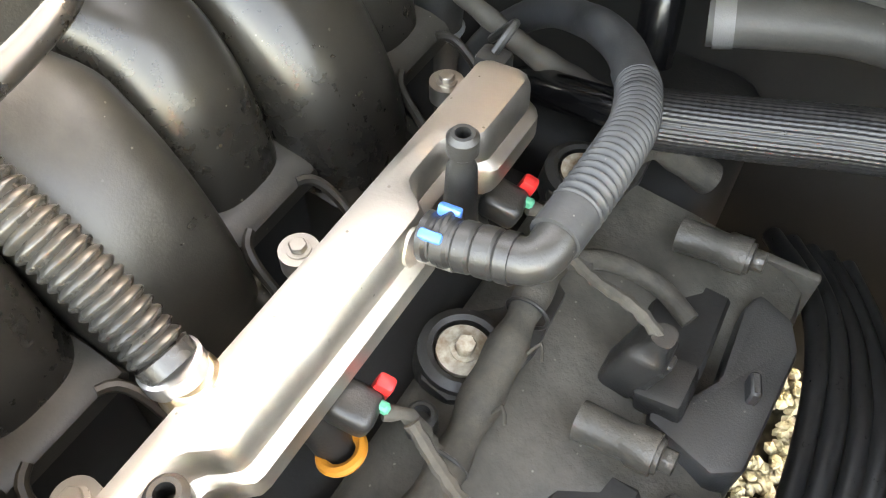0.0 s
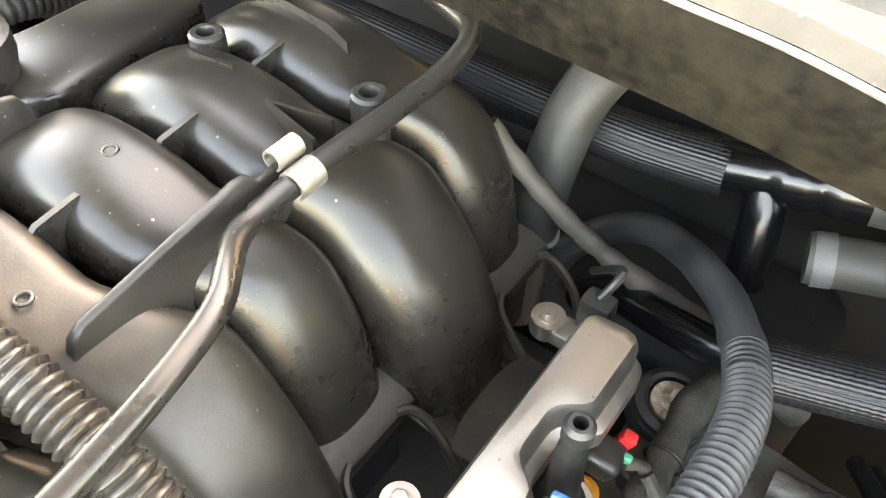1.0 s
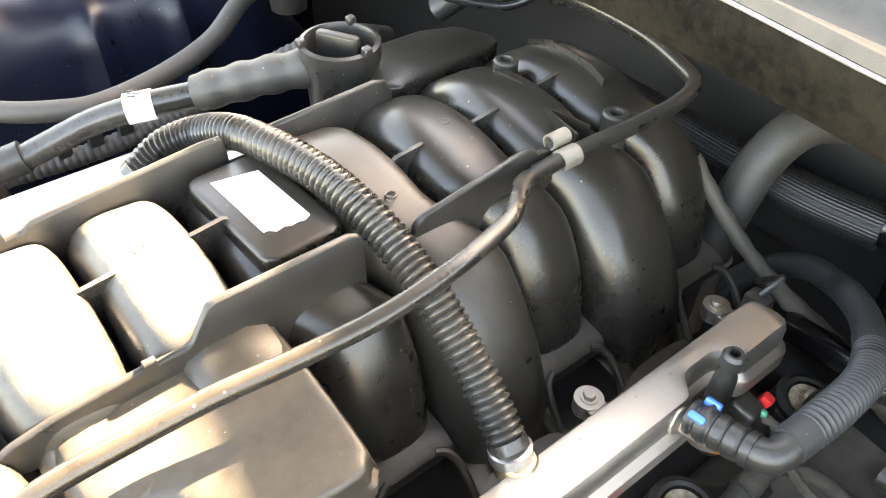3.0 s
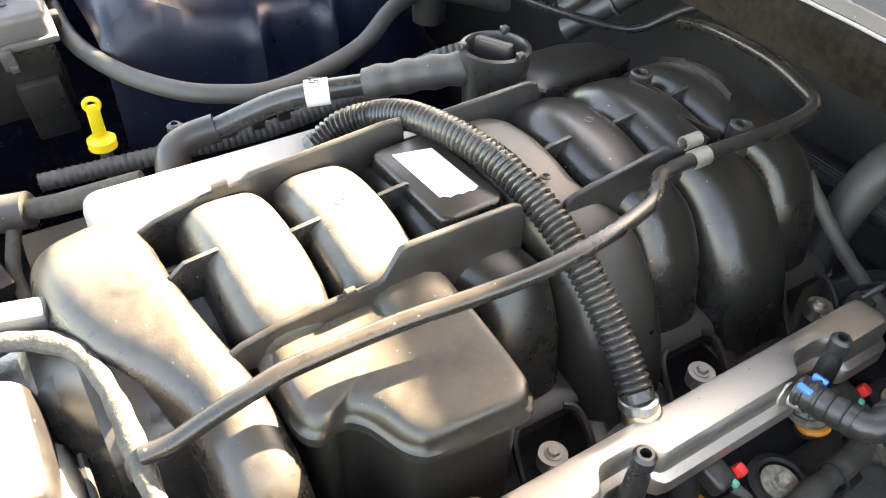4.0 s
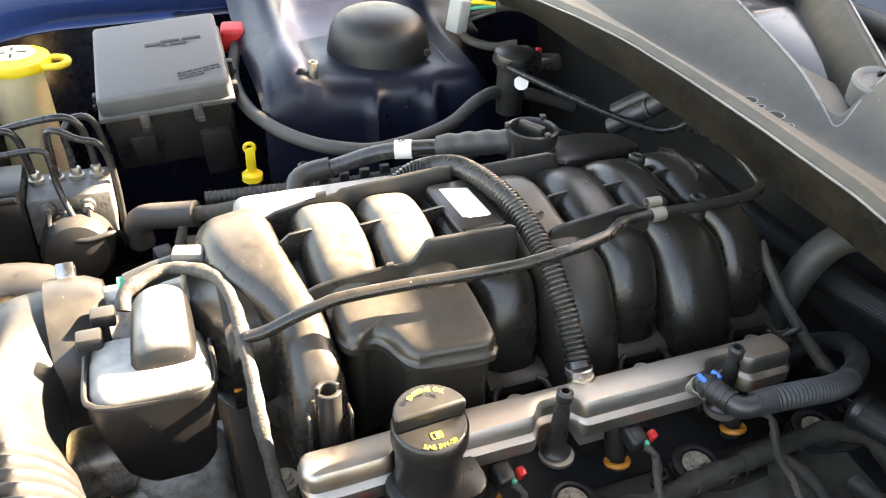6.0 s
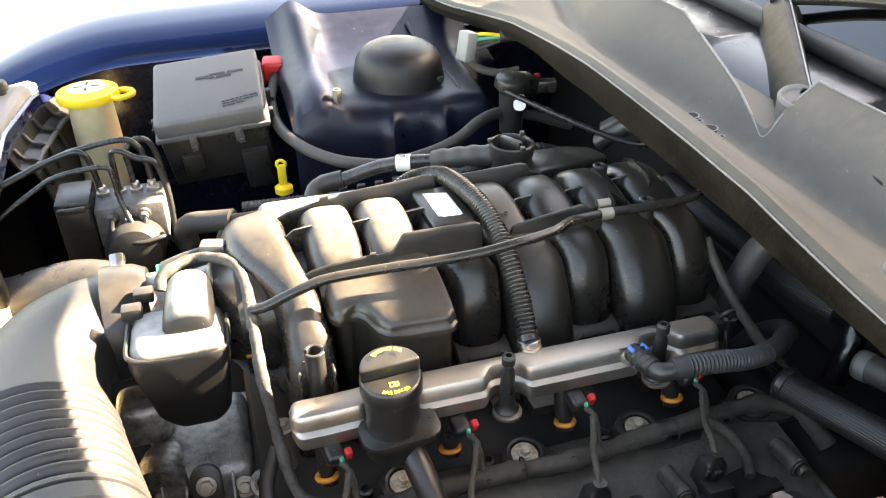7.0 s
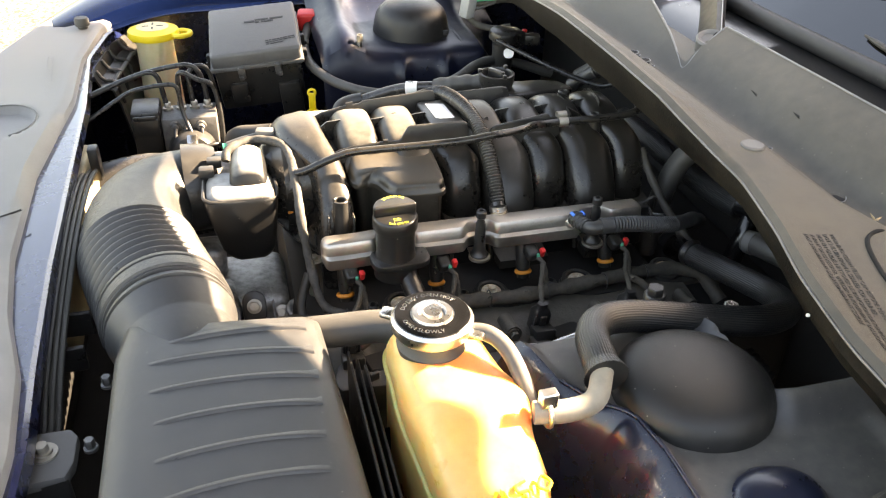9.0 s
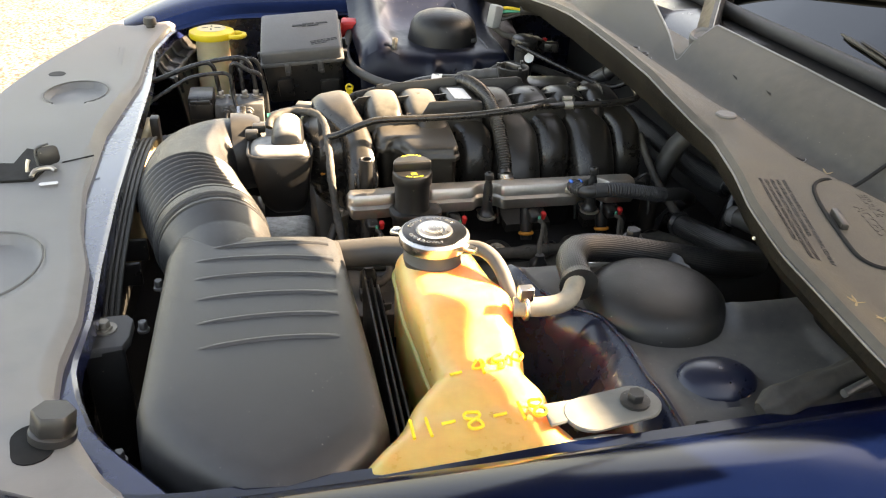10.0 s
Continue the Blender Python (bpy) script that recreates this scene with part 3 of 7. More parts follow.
LEFT_Y, LEFT_X = [-0.639, -0.635, -0.628, -0.616, -0.603, -0.58, -0.55, -0.522, -0.501, -0.489, -0.48, -0.475], [0.235, 0.22, 0.211, 0.207, 0.208, 0.213, 0.22, 0.228, 0.236, 0.243, 0.252, 0.268]
hatch = part("access_hatch", sheet([[(x, y, on_cowl(x, y) + 0.0008) for x in [a + (0.35 - a) * i / 24 for i in range(25)]] for y, a in [(v, float(np.interp(v, LEFT_Y, LEFT_X))) for v in [-0.475 - 0.0041 * j for j in range(41)]]], 0.003), cowl_plastic, cowl, "flush access hatch with moulded words")
part("groove", tube([(x, y, on_cowl(x, y) + 0.0003) for x, y in OUTLINE], 0.0022, n=8), hollow_shade, hatch, "dark gap round the hatch")
part("latch", lay(box((0.0075, 0.032, 0.008), (0, 0, 0.003), 0.0018), 0.226, -0.556, -16), plastic_clean, hatch)
part("words", lay(moved(letters("BRAKE", 0.0155, 0.0003), pose(0, 0, 0.0011)), 0.279, -0.531, -100), cowl_plastic, hatch, "raised moulded words")
part("words", lay(moved(letters("ACCESS", 0.0155, 0.0003), pose(0, 0, 0.0011)), 0.259, -0.559, -100), cowl_plastic, hatch, "raised moulded words")
leaf_dry = surface("dry_leaf", (0.2, 0.14, 0.07), (0.42, 0.32, 0.18), rough=0.7, bump=0.2)
for x, y, turn in ((0.286, -0.449, 20), (0.156, -0.682, 75), (0.168, -0.7, 120)):
    leaf = thing("dry_leaf", (x, y, on_cowl(x, y)), "curled scrap of dry tan leaf on the cowl", "leaf", "leaf scraps")
    for j, (a, b) in enumerate(((0, 0.011), (70, 0.008), (150, 0.009), (230, 0.006))):
        c, n = math.cos(radians(a + turn)), math.sin(radians(a + turn))
        part("blade", loft([[(x + c * b * k - n * w, y + n * b * k + c * w, on_cowl(x, y) + 0.0006 + 0.003 * k * (j % 2) + h) for w, h in ((-0.0014 * g, 0), (0, 0.0006), (0.0014 * g, 0))] for k, g in ((0, 0.5), (0.4, 1.0), (0.8, 0.6), (1, 0.15))]), leaf_dry, leaf)

glass = part("windscreen", sheet([[(ridge(y)[0] + 0.128 + 0.58 * k, y * (1 - 0.1 * k), ridge(y)[1] - 0.02 + 0.53 * k - 0.05 * (y - YC) ** 2) for k in (0, 0.33, 0.66, 1)] for y in ys[::4]], 0.005), glass_dark)
tagged(glass, "dark sloping windscreen glass behind the cowl", "windscreen", kind="structure")
wiper = thing("windscreen_wiper", (0.487, -0.2, 1.03), "black wiper resting low on the windscreen", "wiper")
blade = [(0.491, -0.15, 1.034), (0.4875, -0.205, 1.0295), (0.484, -0.26, 1.024), (0.4775, -0.34, 1.014), (0.469, -0.42, 1.002)]
part("blade", tube(blade, lambda s, u: 0.0016 + 0.0022 * min(1.0, u * 12), n=8), rubber, wiper, "black rubber blade")
part("arm", tube([(x - 0.003, y, z + 0.0075) for x, y, z in blade[1:]], lambda s, u: 0.003 + 0.002 * u, n=10), black_gloss, wiper, "glossy black wiper arm")
roof = part("car_roof", sheet([[(1.08 + 0.1 * (y - YC) ** 2 + x, y, 1.575 - 0.05 * (y - YC) ** 2 + 0.02 * x) for x in (0, 0.4, 0.8, 1.2)] for y in [YC + 0.66 * (i / 6 - 1) for i in range(13)]], 0.02), blue_paint)
tagged(roof, "dark blue car roof behind the windscreen", "car roof", kind="structure")

body = part("car_body", box((2.9, 1.78, 0.72), (2.02, YC, 0.58), 0.08, 4), blue_paint)
tagged(body, "dark blue car body behind the engine bay", "car body", kind="structure")

# open bonnet above, out of view, its rear edge shaped to place the sun patches
rows = []
for i in range(17):
    y = YC + 0.74 * (i / 8 - 1)
    d2 = (y - YC) ** 2
    dd = d2 ** 0.5
    ex = float(np.interp(dd, [0, 0.1, 0.2, 0.28, 0.36, 0.5, 0.6, 0.74], [0.135, 0.14, 0.185, 0.24, 0.275, 0.4, 0.44, 0.47]))
    ez = float(np.interp(dd, [0, 0.1, 0.2, 0.28, 0.36, 0.5, 0.6, 0.74], [1.187, 1.183, 1.193, 1.195, 1.185, 1.188, 1.197, 1.2]))
    rows.append([(ex * (1 - k) + 0.1 * k - 1.0 * k * math.cos(radians(HOOD_ANGLE)), y, ez + (HOOD_Z - ez) * k + 1.0 * k * math.sin(radians(HOOD_ANGLE)) + 0.03 * math.sin(math.pi * k)) for k in [j / 8 for j in range(9)]])
hood = thing("hood_panel", (0.1, YC, 1.2), "dark lined car bonnet held open above the engine", "bonnet", kind="structure")
part("lining", sheet(rows, 0.012), hood_pad, hood)
part("skin", sheet([[(x - 0.016, y, z + 0.012) for x, y, z in r] for r in rows], 0.004), blue_paint, hood, "dark blue painted skin")


def fender(side):
    """Inner flange, gutter, crowned outer skin."""
    f = thing("fender", (0, side * 0.8 + YC, 0.85), "dark blue painted front wing with its folded inner edge", "car wing", kind="structure")
    prof = [(0.70, 0.868), (0.722, 0.872), (0.728, 0.886), (0.735, 0.893), (0.75, 0.902), (0.78, 0.908), (0.83, 0.9115), (0.88, 0.911), (0.92, 0.905), (0.94, 0.894), (0.952, 0.875), (0.958, 0.84), (0.96, 0.75), (0.96, 0.6), (0.96, 0.3)]
    rows = []
    for i in range(41):
        x = -0.66 + 1.29 * i / 40
        inner = 0.70 - 0.22 * max(0, (-0.36 - x) / 0.3) ** 2 - 0.02 * max(0, x)
        outer = float(np.interp(x, [-0.66, -0.57, -0.5, -0.43, -0.3, 0.6], [0.70, 0.86, 0.935, 0.97, 0.99, 0.97]))
        lift = 0.012 * (x + 0.3) / 0.5 - 0.05 * max(0, (-0.36 - x) / 0.3) ** 2
        rows.append([(x, YC + side * (inner + (d - 0.70) * min(1.0 if d < 0.76 else 9.0, (outer - inner) / 0.26)), z + lift) for d, z in prof])
    part("skin", sheet(rows, 0.0015), blue_paint, f)
    return f


fender(-1)
fender(1)

# plastic closing panel over the radiator, with the painted strip beside it
def front_edge(y):
    return float(np.interp(y, [-0.72, -0.684, -0.63, -0.585, -0.539, -0.468, -0.371, -0.279, -0.169, 0.029, 0.15, 0.273, 0.452, 0.62, 0.75, 0.87], [-0.40, -0.432, -0.462, -0.486, -0.491, -0.488, -0.498, -0.521, -0.537, -0.544, -0.535, -0.525, -0.531, -0.515, -0.47, -0.40]))


def support_edge(y):
    return float(np.interp(y, [-0.72, -0.697, -0.627, -0.575, -0.534, -0.454, -0.355, -0.185, 0.052, 0.272, 0.488, 0.62, 0.75], [-0.375, -0.392, -0.454, -0.476, -0.487, -0.486, -0.494, -0.503, -0.509, -0.514, -0.529, -0.51, -0.46])) + 0.004


def front_nose(y):
    d = abs(y - YC)
    return -0.752 + 0.27 * d ** 2 + 0.9 * max(0, d - 0.62) ** 2


def front_height(x, y):
    """The panel's height, with its two round dimples and the latch recess."""
    z = 0.868 + 0.004 * math.sin((y + 0.1) * 9) * math.exp(-((x + 0.6) / 0.08) ** 2)
    for cx, cy, r in ((-0.612, 0.185, 0.046), (-0.605, -0.365, 0.058)):
        k = math.hypot((x - cx), (y - cy) * 0.8) / r
        z -= 0.01 * max(0.0, min(1.0, (1.06 - k) / 0.1))
    return z


fp = thing("radiator_cover", (-0.62, YC, 0.85), "dusty grey-black plastic panel over the radiator", "radiator cover", kind="structure")
rows = []
for i in range(147):
    y = -0.74 + 1.5 * i / 146
    e, n_ = front_edge(y), front_nose(y)
    inner = [(e - 0.012 - (e - 0.012 - n_ - 0.012) * k / 34, y) for k in range(35)]
    rows.append([(e, y, 0.85), (e - 0.003, y, 0.862)] + [(x, y_, front_height(x, y_)) for x, y_ in inner] + [(n_ + 0.004, y, 0.862), (n_, y, 0.85), (n_ - 0.012, y, 0.78)])
part("panel", sheet(rows, 0.003), cover_grey, fp)
part("seam", tube([(-0.541, -0.082, front_height(-0.541, -0.082) + 0.0003), (-0.558, -0.092, front_height(-0.558, -0.092) + 0.0003), (-0.577, -0.102, front_height(-0.577, -0.102) + 0.0003)], 0.0012, n=6), dark_bay, fp)
for cx, cy, r in ((-0.612, 0.185, 0.0475), (-0.605, -0.365, 0.0595)):
    part("dimple_rim", tube([(cx + r * math.cos(a), cy + r / 0.8 * math.sin(a), front_height(cx + r * 1.1, cy) + 0.0002) for a in [math.pi * i / 18 - 0.35 * math.pi for i in range(31)]], 0.0013, n=6), plastic_grey, fp, "worn rim of a round dimple")
# flat black plate; its colour gives the shade of the latch opening
part("latch_recess", prism([(-0.7, -0.093), (-0.636, -0.1), (-0.632, -0.05), (-0.622, -0.041), (-0.598, -0.039), (-0.583, -0.09), (-0.59, -0.11), (-0.6, -0.155), (-0.64, -0.156), (-0.7, -0.15)][::-1], 0.866, 0.8695, 0.0004, 1), hollow_shade, fp, "dark bonnet latch opening")
part("latch_plate", prism(rounded(0.026, 0.024, 0.007, 5), -0.003, 0.003, 0.001, 2, to=pose(-0.59, -0.108, 0.882, 80, 0, 28)), plastic_clean, fp, "black latch lever")
part("latch_edge", tube([(-0.603, -0.113, 0.868), (-0.6035, -0.1125, 0.888), (-0.6, -0.111, 0.8945), (-0.588, -0.105, 0.8965)], 0.0017, n=8), edge_highlight, fp, "pale lever edge")
part("hook", merge(tube([(-0.612, -0.13, 0.869), (-0.611, -0.128, 0.878), (-0.609, -0.126, 0.884)], 0.0028, n=8), tube([(-0.603, -0.15, 0.87), (-0.6, -0.138, 0.874), (-0.585, -0.13, 0.874), (-0.578, -0.134, 0.871)], 0.003, n=8)), steel, fp, "steel latch hook")
part("sticker", prism(rounded(0.022, 0.008, 0.003), 0, 0.0006, to=pose(-0.579, -0.169, 0.8688, 0, 0, 8)), white, fp, "small white sticker")
part("hole", lathe([(0, 0.001), (0.013, 0.001), (0.014, 0), (0, 0)], (-0.664, 0.296, front_height(-0.664, 0.296)), n=20), dark_bay, fp, "dark round hole")
part("hole", prism(rounded(0.03, 0.045, 0.014), 0, 0.0012, to=pose(-0.489, -0.648, 0.8685, 0, 0, 15)), hollow_shade, fp, "dark slot under the bolt")
part("adjuster", hexhead(0.0165, 0.024, (-0.476, -0.642, 0.869), (0.2, 0.15, 1), 1.05), plastic_clean, fp, "large black hexagonal stop")
part("bump_stop", merge(lathe([(0, 0.02), (0.011, 0.02), (0.013, 0.016), (0.013, 0.006), (0.009, 0.004), (0.009, 0), (0, 0)], (-0.546, 0.61, 0.868), n=20)), rubber, fp, "black rubber bump stop")
part("print", moved(bars(2, 0.11, 0.008, 0.0022, 0.0004, seed=9), pose(-0.575, 0.40, 0.8695, 0, 0, -84)), chalk, fp, "faded pale chalk writing")
strip = part("radiator_support", sheet([[(support_edge(y) + 0.002, y, 0.835), (support_edge(y), y, 0.851), (support_edge(y) - 0.004, y, 0.854), ((support_edge(y) + front_edge(y)) / 2 - 0.004, y, 0.853), (front_edge(y) - 0.02, y, 0.85)] for y in [-0.7 + 1.4 * i / 70 for i in range(71)]], 0.002), blue_gloss)
tagged(strip, "glossy dark blue painted radiator support edge", "radiator support", kind="structure")

radiator = thing("radiator", (-0.53, 0.05, 0.7), "dusty radiator top tank and lines behind the support", "radiator", kind="structure")
part("top_tank", box((0.04, 0.34, 0.12), (-0.52, 0.02, 0.765), 0.008, 3), cream_panel, radiator, "tan dusty plastic tank")
part("frame_rail", box((0.03, 0.72, 0.05), (-0.53, -0.05, 0.70), 0.004), plastic_clean, radiator)
for i in range(3):
    part("line", tube([(-0.492 - 0.007 * i, 0.16, 0.80), (-0.488 - 0.007 * i, 0.05, 0.83), (-0.487 - 0.006 * i, -0.1, 0.835), (-0.48 - 0.006 * i, -0.3, 0.825), (-0.475 - 0.006 * i, -0.42, 0.80)], 0.003, n=8), rubber, radiator)
for y in (-0.02, -0.07, -0.21, -0.27):
    part("bracket", box((0.035, 0.006, 0.03), (-0.485, y, 0.79), 0.001, 1), plastic_clean, radiator)
part("clip", box((0.014, 0.02, 0.05), (-0.49, 0.13, 0.82), 0.003), plastic_clean, radiator)


def far_tower_details(t):
    """A folded seam along the deck and a stud through it."""
    part("ridge", tube([(0.13, YC + 0.43, 0.842), (0.135, YC + 0.46, 0.855), (0.135, YC + 0.52, 0.8585), (0.12, YC + 0.6, 0.866), (0.11, YC + 0.69, 0.897)], 0.0035, n=10), blue_matt, t)
    part("stud", lathe([(0, 0), (0.006, 0), (0.006, 0.024), (0.0045, 0.024), (0.0045, 0.014), (0, 0.014)], (-0.061, 0.428, 0.862), (0.05, -0.1, 1), n=6), bolt_metal, t, "rusty hexagonal stud")
    return t


def strut_tower(side):
    """Pressed sheet tower of the far side: top deck, ribbed inner wall, raised wing and flange."""
    t = thing("strut_tower", (0.05, YC + side * 0.55, 0.6), "dark blue painted sheet-metal suspension strut tower", "strut tower", kind="structure")
    rows = []
    for i in range(61):
        x = -0.132 + 0.382 * i / 60
        rib = 0.012 * sum(math.exp(-((x - c) / 0.011) ** 2) for c in (0.015, 0.095))
        wing = 0.028 * math.exp(-((x + 0.085) / 0.03) ** 2)
        fall = 0.10 * max(0.0, -0.125 - x) / 0.05 + 0.12 * max(0.0, x - 0.17) / 0.08
        pr = []
        for y, z, rw, ww in ((0.395, 0.58, 1, 0), (0.402, 0.74, 1, 0.0), (0.408, 0.81, 1, 0.1), (0.414, 0.836, 0.8, 0.3), (0.425, 0.85, 0.3, 0.7), (0.45, 0.857, 0, 1), (0.50, 0.86, 0, 1), (0.56, 0.862, 0, 1.1), (0.62, 0.868, 0, 1.4), (0.66, 0.878, 0, 1.6), (0.70, 0.90, 0, 1.3), (0.728, 0.915, 0, 1.0)):
            pr.append((x, YC + side * (y - rib * rw), z + wing * ww - fall * (0.25 if y > 0.6 else 1)))
        rows.append(pr)
    part("tower_deck", sheet(rows, 0.002), blue_matt, t)
    return far_tower_details(t)


def step_up(v, width):
    k = max(0.0, min(1.0, v / width))
    return k * k * (3 - 2 * k)


def deck_fold(y):
    """Where the deck folds down towards the coolant bottle."""
    return float(np.interp(-y, [0.43, 0.5, 0.532, 0.551, 0.594, 0.648, 0.704, 0.74], [-0.06, -0.045, -0.025, -0.001, 0.006, 0.006, 0.014, 0.02]))


def deck_height(x, y):
    f = deck_fold(y)
    z = 0.866 + 0.006 * math.exp(-((x - f) / 0.007) ** 2)
    z -= (0.085 + 0.03 * step_up(y + 0.615, 0.02)) * step_up(f - 0.004 - x, 0.075) + 0.5 * max(0.0, f - 0.075 - x)
    z += 0.014 * max(0.0, 1 - ((x - 0.068) / 0.038) ** 2 - ((y + 0.653) / 0.03) ** 2) ** 0.6
    back = 0.022 * step_up(y + 0.602, 0.032) * step_up(x - 0.1, 0.03)
    side = 0.006 * step_up(x - 0.184, 0.014)
    z += math.hypot(back, side) - 0.15 * max(step_up(y + 0.568, 0.022) * step_up(x - 0.12, 0.02), step_up(x - 0.204, 0.018))
    return z - 0.012 * step_up(-0.66 - y, 0.06) - 0.25 * max(0.0, y + 0.452)


def near_tower():
    """Pressed deck of the near side: fold and flange by the bottle, a blister, a raised rim behind the cap."""
    t = thing("strut_tower", (0.05, YC - 0.55, 0.6), "dusty dark blue pressed strut tower deck, paled for sun", "strut tower", kind="structure")
    ys = [-0.436 - 0.0042 * j for j in range(71)]
    part("tower_deck", sheet([[(deck_fold(y) + 0.0042 * i, y, deck_height(deck_fold(y) + 0.0042 * i, y)) for i in range(68)] for y in ys], 0.002), blue_dust_sun, t)
    part("fold_panel", sheet([[(deck_fold(y) - 0.0042 * i, y, deck_height(deck_fold(y) - 0.0042 * i, y)) for i in range(42)] for y in ys], 0.002), blue_panel, t, "glossy dark blue falling panel")
    part("side_panel", sheet([[(x, -0.425, 0.62), (x, -0.43, 0.78), (x, -0.436, deck_height(x, -0.436))] for x in [-0.19 + 0.01 * i for i in range(31)]], 0.002), blue_panel, t)
    edge = [-0.5 - 0.0115 * i for i in range(20)]
    part("flange", tube([(deck_fold(y), y, deck_height(deck_fold(y), y) + 0.0006) for y in edge], 0.0022, n=10), blue_panel, t, "rolled dark blue edge")
    part("blister", loft([[(0.068 + 0.036 * k * math.cos(a), -0.653 + 0.0285 * k * math.sin(a), deck_height(0.068 + 0.036 * k * math.cos(a), -0.653 + 0.0285 * k * math.sin(a)) + 0.0008 - 0.001 * (k > 0.99)) for a in [math.pi * i / 20 for i in range(40)]] for k in (1.0, 0.95, 0.85, 0.7, 0.5, 0.25, 0.05)]), blue_panel, t, "clean blue pressed blister")
    part("hole", lathe([(0, 0.001), (0.007, 0.001), (0.008, 0), (0, 0)], (0.035, -0.698, deck_height(0.035, -0.698) + 0.0006), n=16), hollow_shade, t, "dark round hole")
    return t


near_tower()
strut_tower(1)


def strut_cap(at, r=0.072, tall=1.0):
    t = thing("strut_cap", at, "domed matt black plastic cap on the strut tower", "strut cap", "strut caps")
    prof = [(0, 0.03), (0.3 * r, 0.0295), (0.55 * r, 0.0275), (0.72 * r, 0.024), (0.84 * r, 0.019), (0.91 * r, 0.013), (0.95 * r, 0.005), (0.98 * r, -0.005), (1.0 * r, -0.014), (1.03 * r, -0.015), (1.03 * r, -0.019), (0, -0.019)]
    prof = [(a, b * tall if b > 0 else b) for a, b in prof]
    part("dome", lathe(prof, at, n=56), dome_black, t)
    part("tab", box((0.01, 0.006, 0.008), (at[0] + 0.055, at[1] - 0.05, at[2] - 0.004), 0.001, 1), airbox_plastic, t)
    return t


strut_cap((0.064, -0.533, 0.871), 0.072, 0.85)
strut_cap((0.055, 0.516, 0.872), 0.074, 1.6)

# pebbles under the car, seen down past the engine
rnd = random.Random(3)
bm = bmesh.new()
unit = bmesh.new()
bmesh.ops.create_icosphere(unit, subdivisions=1, radius=1)
uv, uf = [v.co.copy() for v in unit.verts], [[v.index for v in f.verts] for f in unit.faces]
unit.free()
verts, faces = [], []
for i in range(2600):
    c = Vector((rnd.uniform(0.3, 1.0), rnd.uniform(-0.75, -0.2), 0.0))
    s3 = [rnd.uniform(0.006, 0.014) for _ in range(3)]
    turn = Euler((rnd.uniform(0, 6), rnd.uniform(0, 6), rnd.uniform(0, 6))).to_matrix()
    base = len(verts)
    verts += [c + turn @ Vector((v.x * s3[0], v.y * s3[1], v.z * s3[2])) + Vector((0, 0, 0.004)) for v in uv]
    faces += [[base + k for k in f] for f in uf]
me = bpy.data.meshes.new("pebbles")
me.from_pydata(verts, [], faces)
me.materials.append(pebble)
tagged(new("pebbles", me), "pale rounded gravel pebbles on the ground", "gravel", kind="stuff")

# ---- the engine: intake manifold ----
manifold = thing("intake_manifold", (0, YC, 0.78), "dusty black moulded plastic intake manifold with arched runners", "intake manifold")


WIDE_LINE = [(0.098, 0.79), (0.096, 0.84), (0.078, 0.882), (0.045, 0.907), (0.01, 0.9145), (-0.025, 0.911), (-0.052, 0.8985), (-0.082, 0.876), (-0.106, 0.846), (-0.121, 0.813), (-0.127, 0.785), (-0.126, 0.762)]
NARROW_LINE = [(0.098, 0.79), (0.096, 0.84), (0.078, 0.882), (0.045, 0.907), (0.01, 0.9145), (-0.025, 0.911), (-0.05, 0.8985), (-0.073, 0.878), (-0.09, 0.85), (-0.0975, 0.822), (-0.0998, 0.808), (-0.1012, 0.796)]
STUMP_LINE = [(0.098, 0.79), (0.096, 0.84), (0.078, 0.882), (0.045, 0.907), (0.01, 0.9145), (-0.025, 0.911), (-0.05, 0.897), (-0.06, 0.87), (-0.062, 0.84)]


def runner(x, x_near, width, width_near, stations, material, depth=0.023, sunk=0.0):
    """A duct over the arch: a steep round front flank, a flat crown and a crisp rear edge on top; evenly crowned down its near side."""
    line, _ = resample(curve_points([(0, y, z) for y, z in stations], 8), 0.006)
    for p in line:
        p.z -= sunk * max(0.0, min(1.0, (0.07 - abs(p.y)) / 0.02))
    n = 26
    rings = []
    for i, p in enumerate(line):
        t = (line[min(i + 1, len(line) - 1)] - line[max(i - 1, 0)]).normalized()
        nrm = Vector((0, t.z, -t.y)) if t.y < 0 else Vector((0, -t.z, t.y))
        k = max(0.0, min(1.0, (-0.03 - p.y) / 0.05))
        k = k * k * (3 - 2 * k)
        xc, w = x + (x_near - x) * k, width + (width_near - width) * k
        ringp = []
        for j in range(n + 1):
            u = -math.cos(math.pi * j / n)
            if u < 0:
                h = (1 - abs(u) ** (2.9 - 0.2 * k)) ** (0.5 + 0.06 * k)
            else:
                h = (1 - abs(u) ** (7.0 - 3.6 * k)) ** 0.5
            h -= 0.05 * (1 - k) * max(0.0, u)
            ringp.append(Vector((xc + u * w / 2, p.y, p.z)) + nrm * (depth * (h - 1)))
        for u in (0.97, 0.3, -0.3, -0.97):
            ringp.append(Vector((xc + u * w / 2, p.y, p.z)) - nrm * (depth + 0.018))
        rings.append(ringp)
    return part("runner", loft(rings), material, manifold, sharp=50)


runner(-0.142, -0.142, 0.055, 0.055, STUMP_LINE, plastic_dusty)
runner(-0.0855, -0.0855, 0.0545, 0.0545, STUMP_LINE, plastic_dusty)
runner(-0.0285, -0.0125, 0.0545, 0.057, NARROW_LINE, plastic_aft, sunk=0.009)
runner(0.029, 0.05, 0.0555, 0.068, WIDE_LINE, plastic_worn)
runner(0.088, 0.1075, 0.0545, 0.056, NARROW_LINE, plastic_aft)
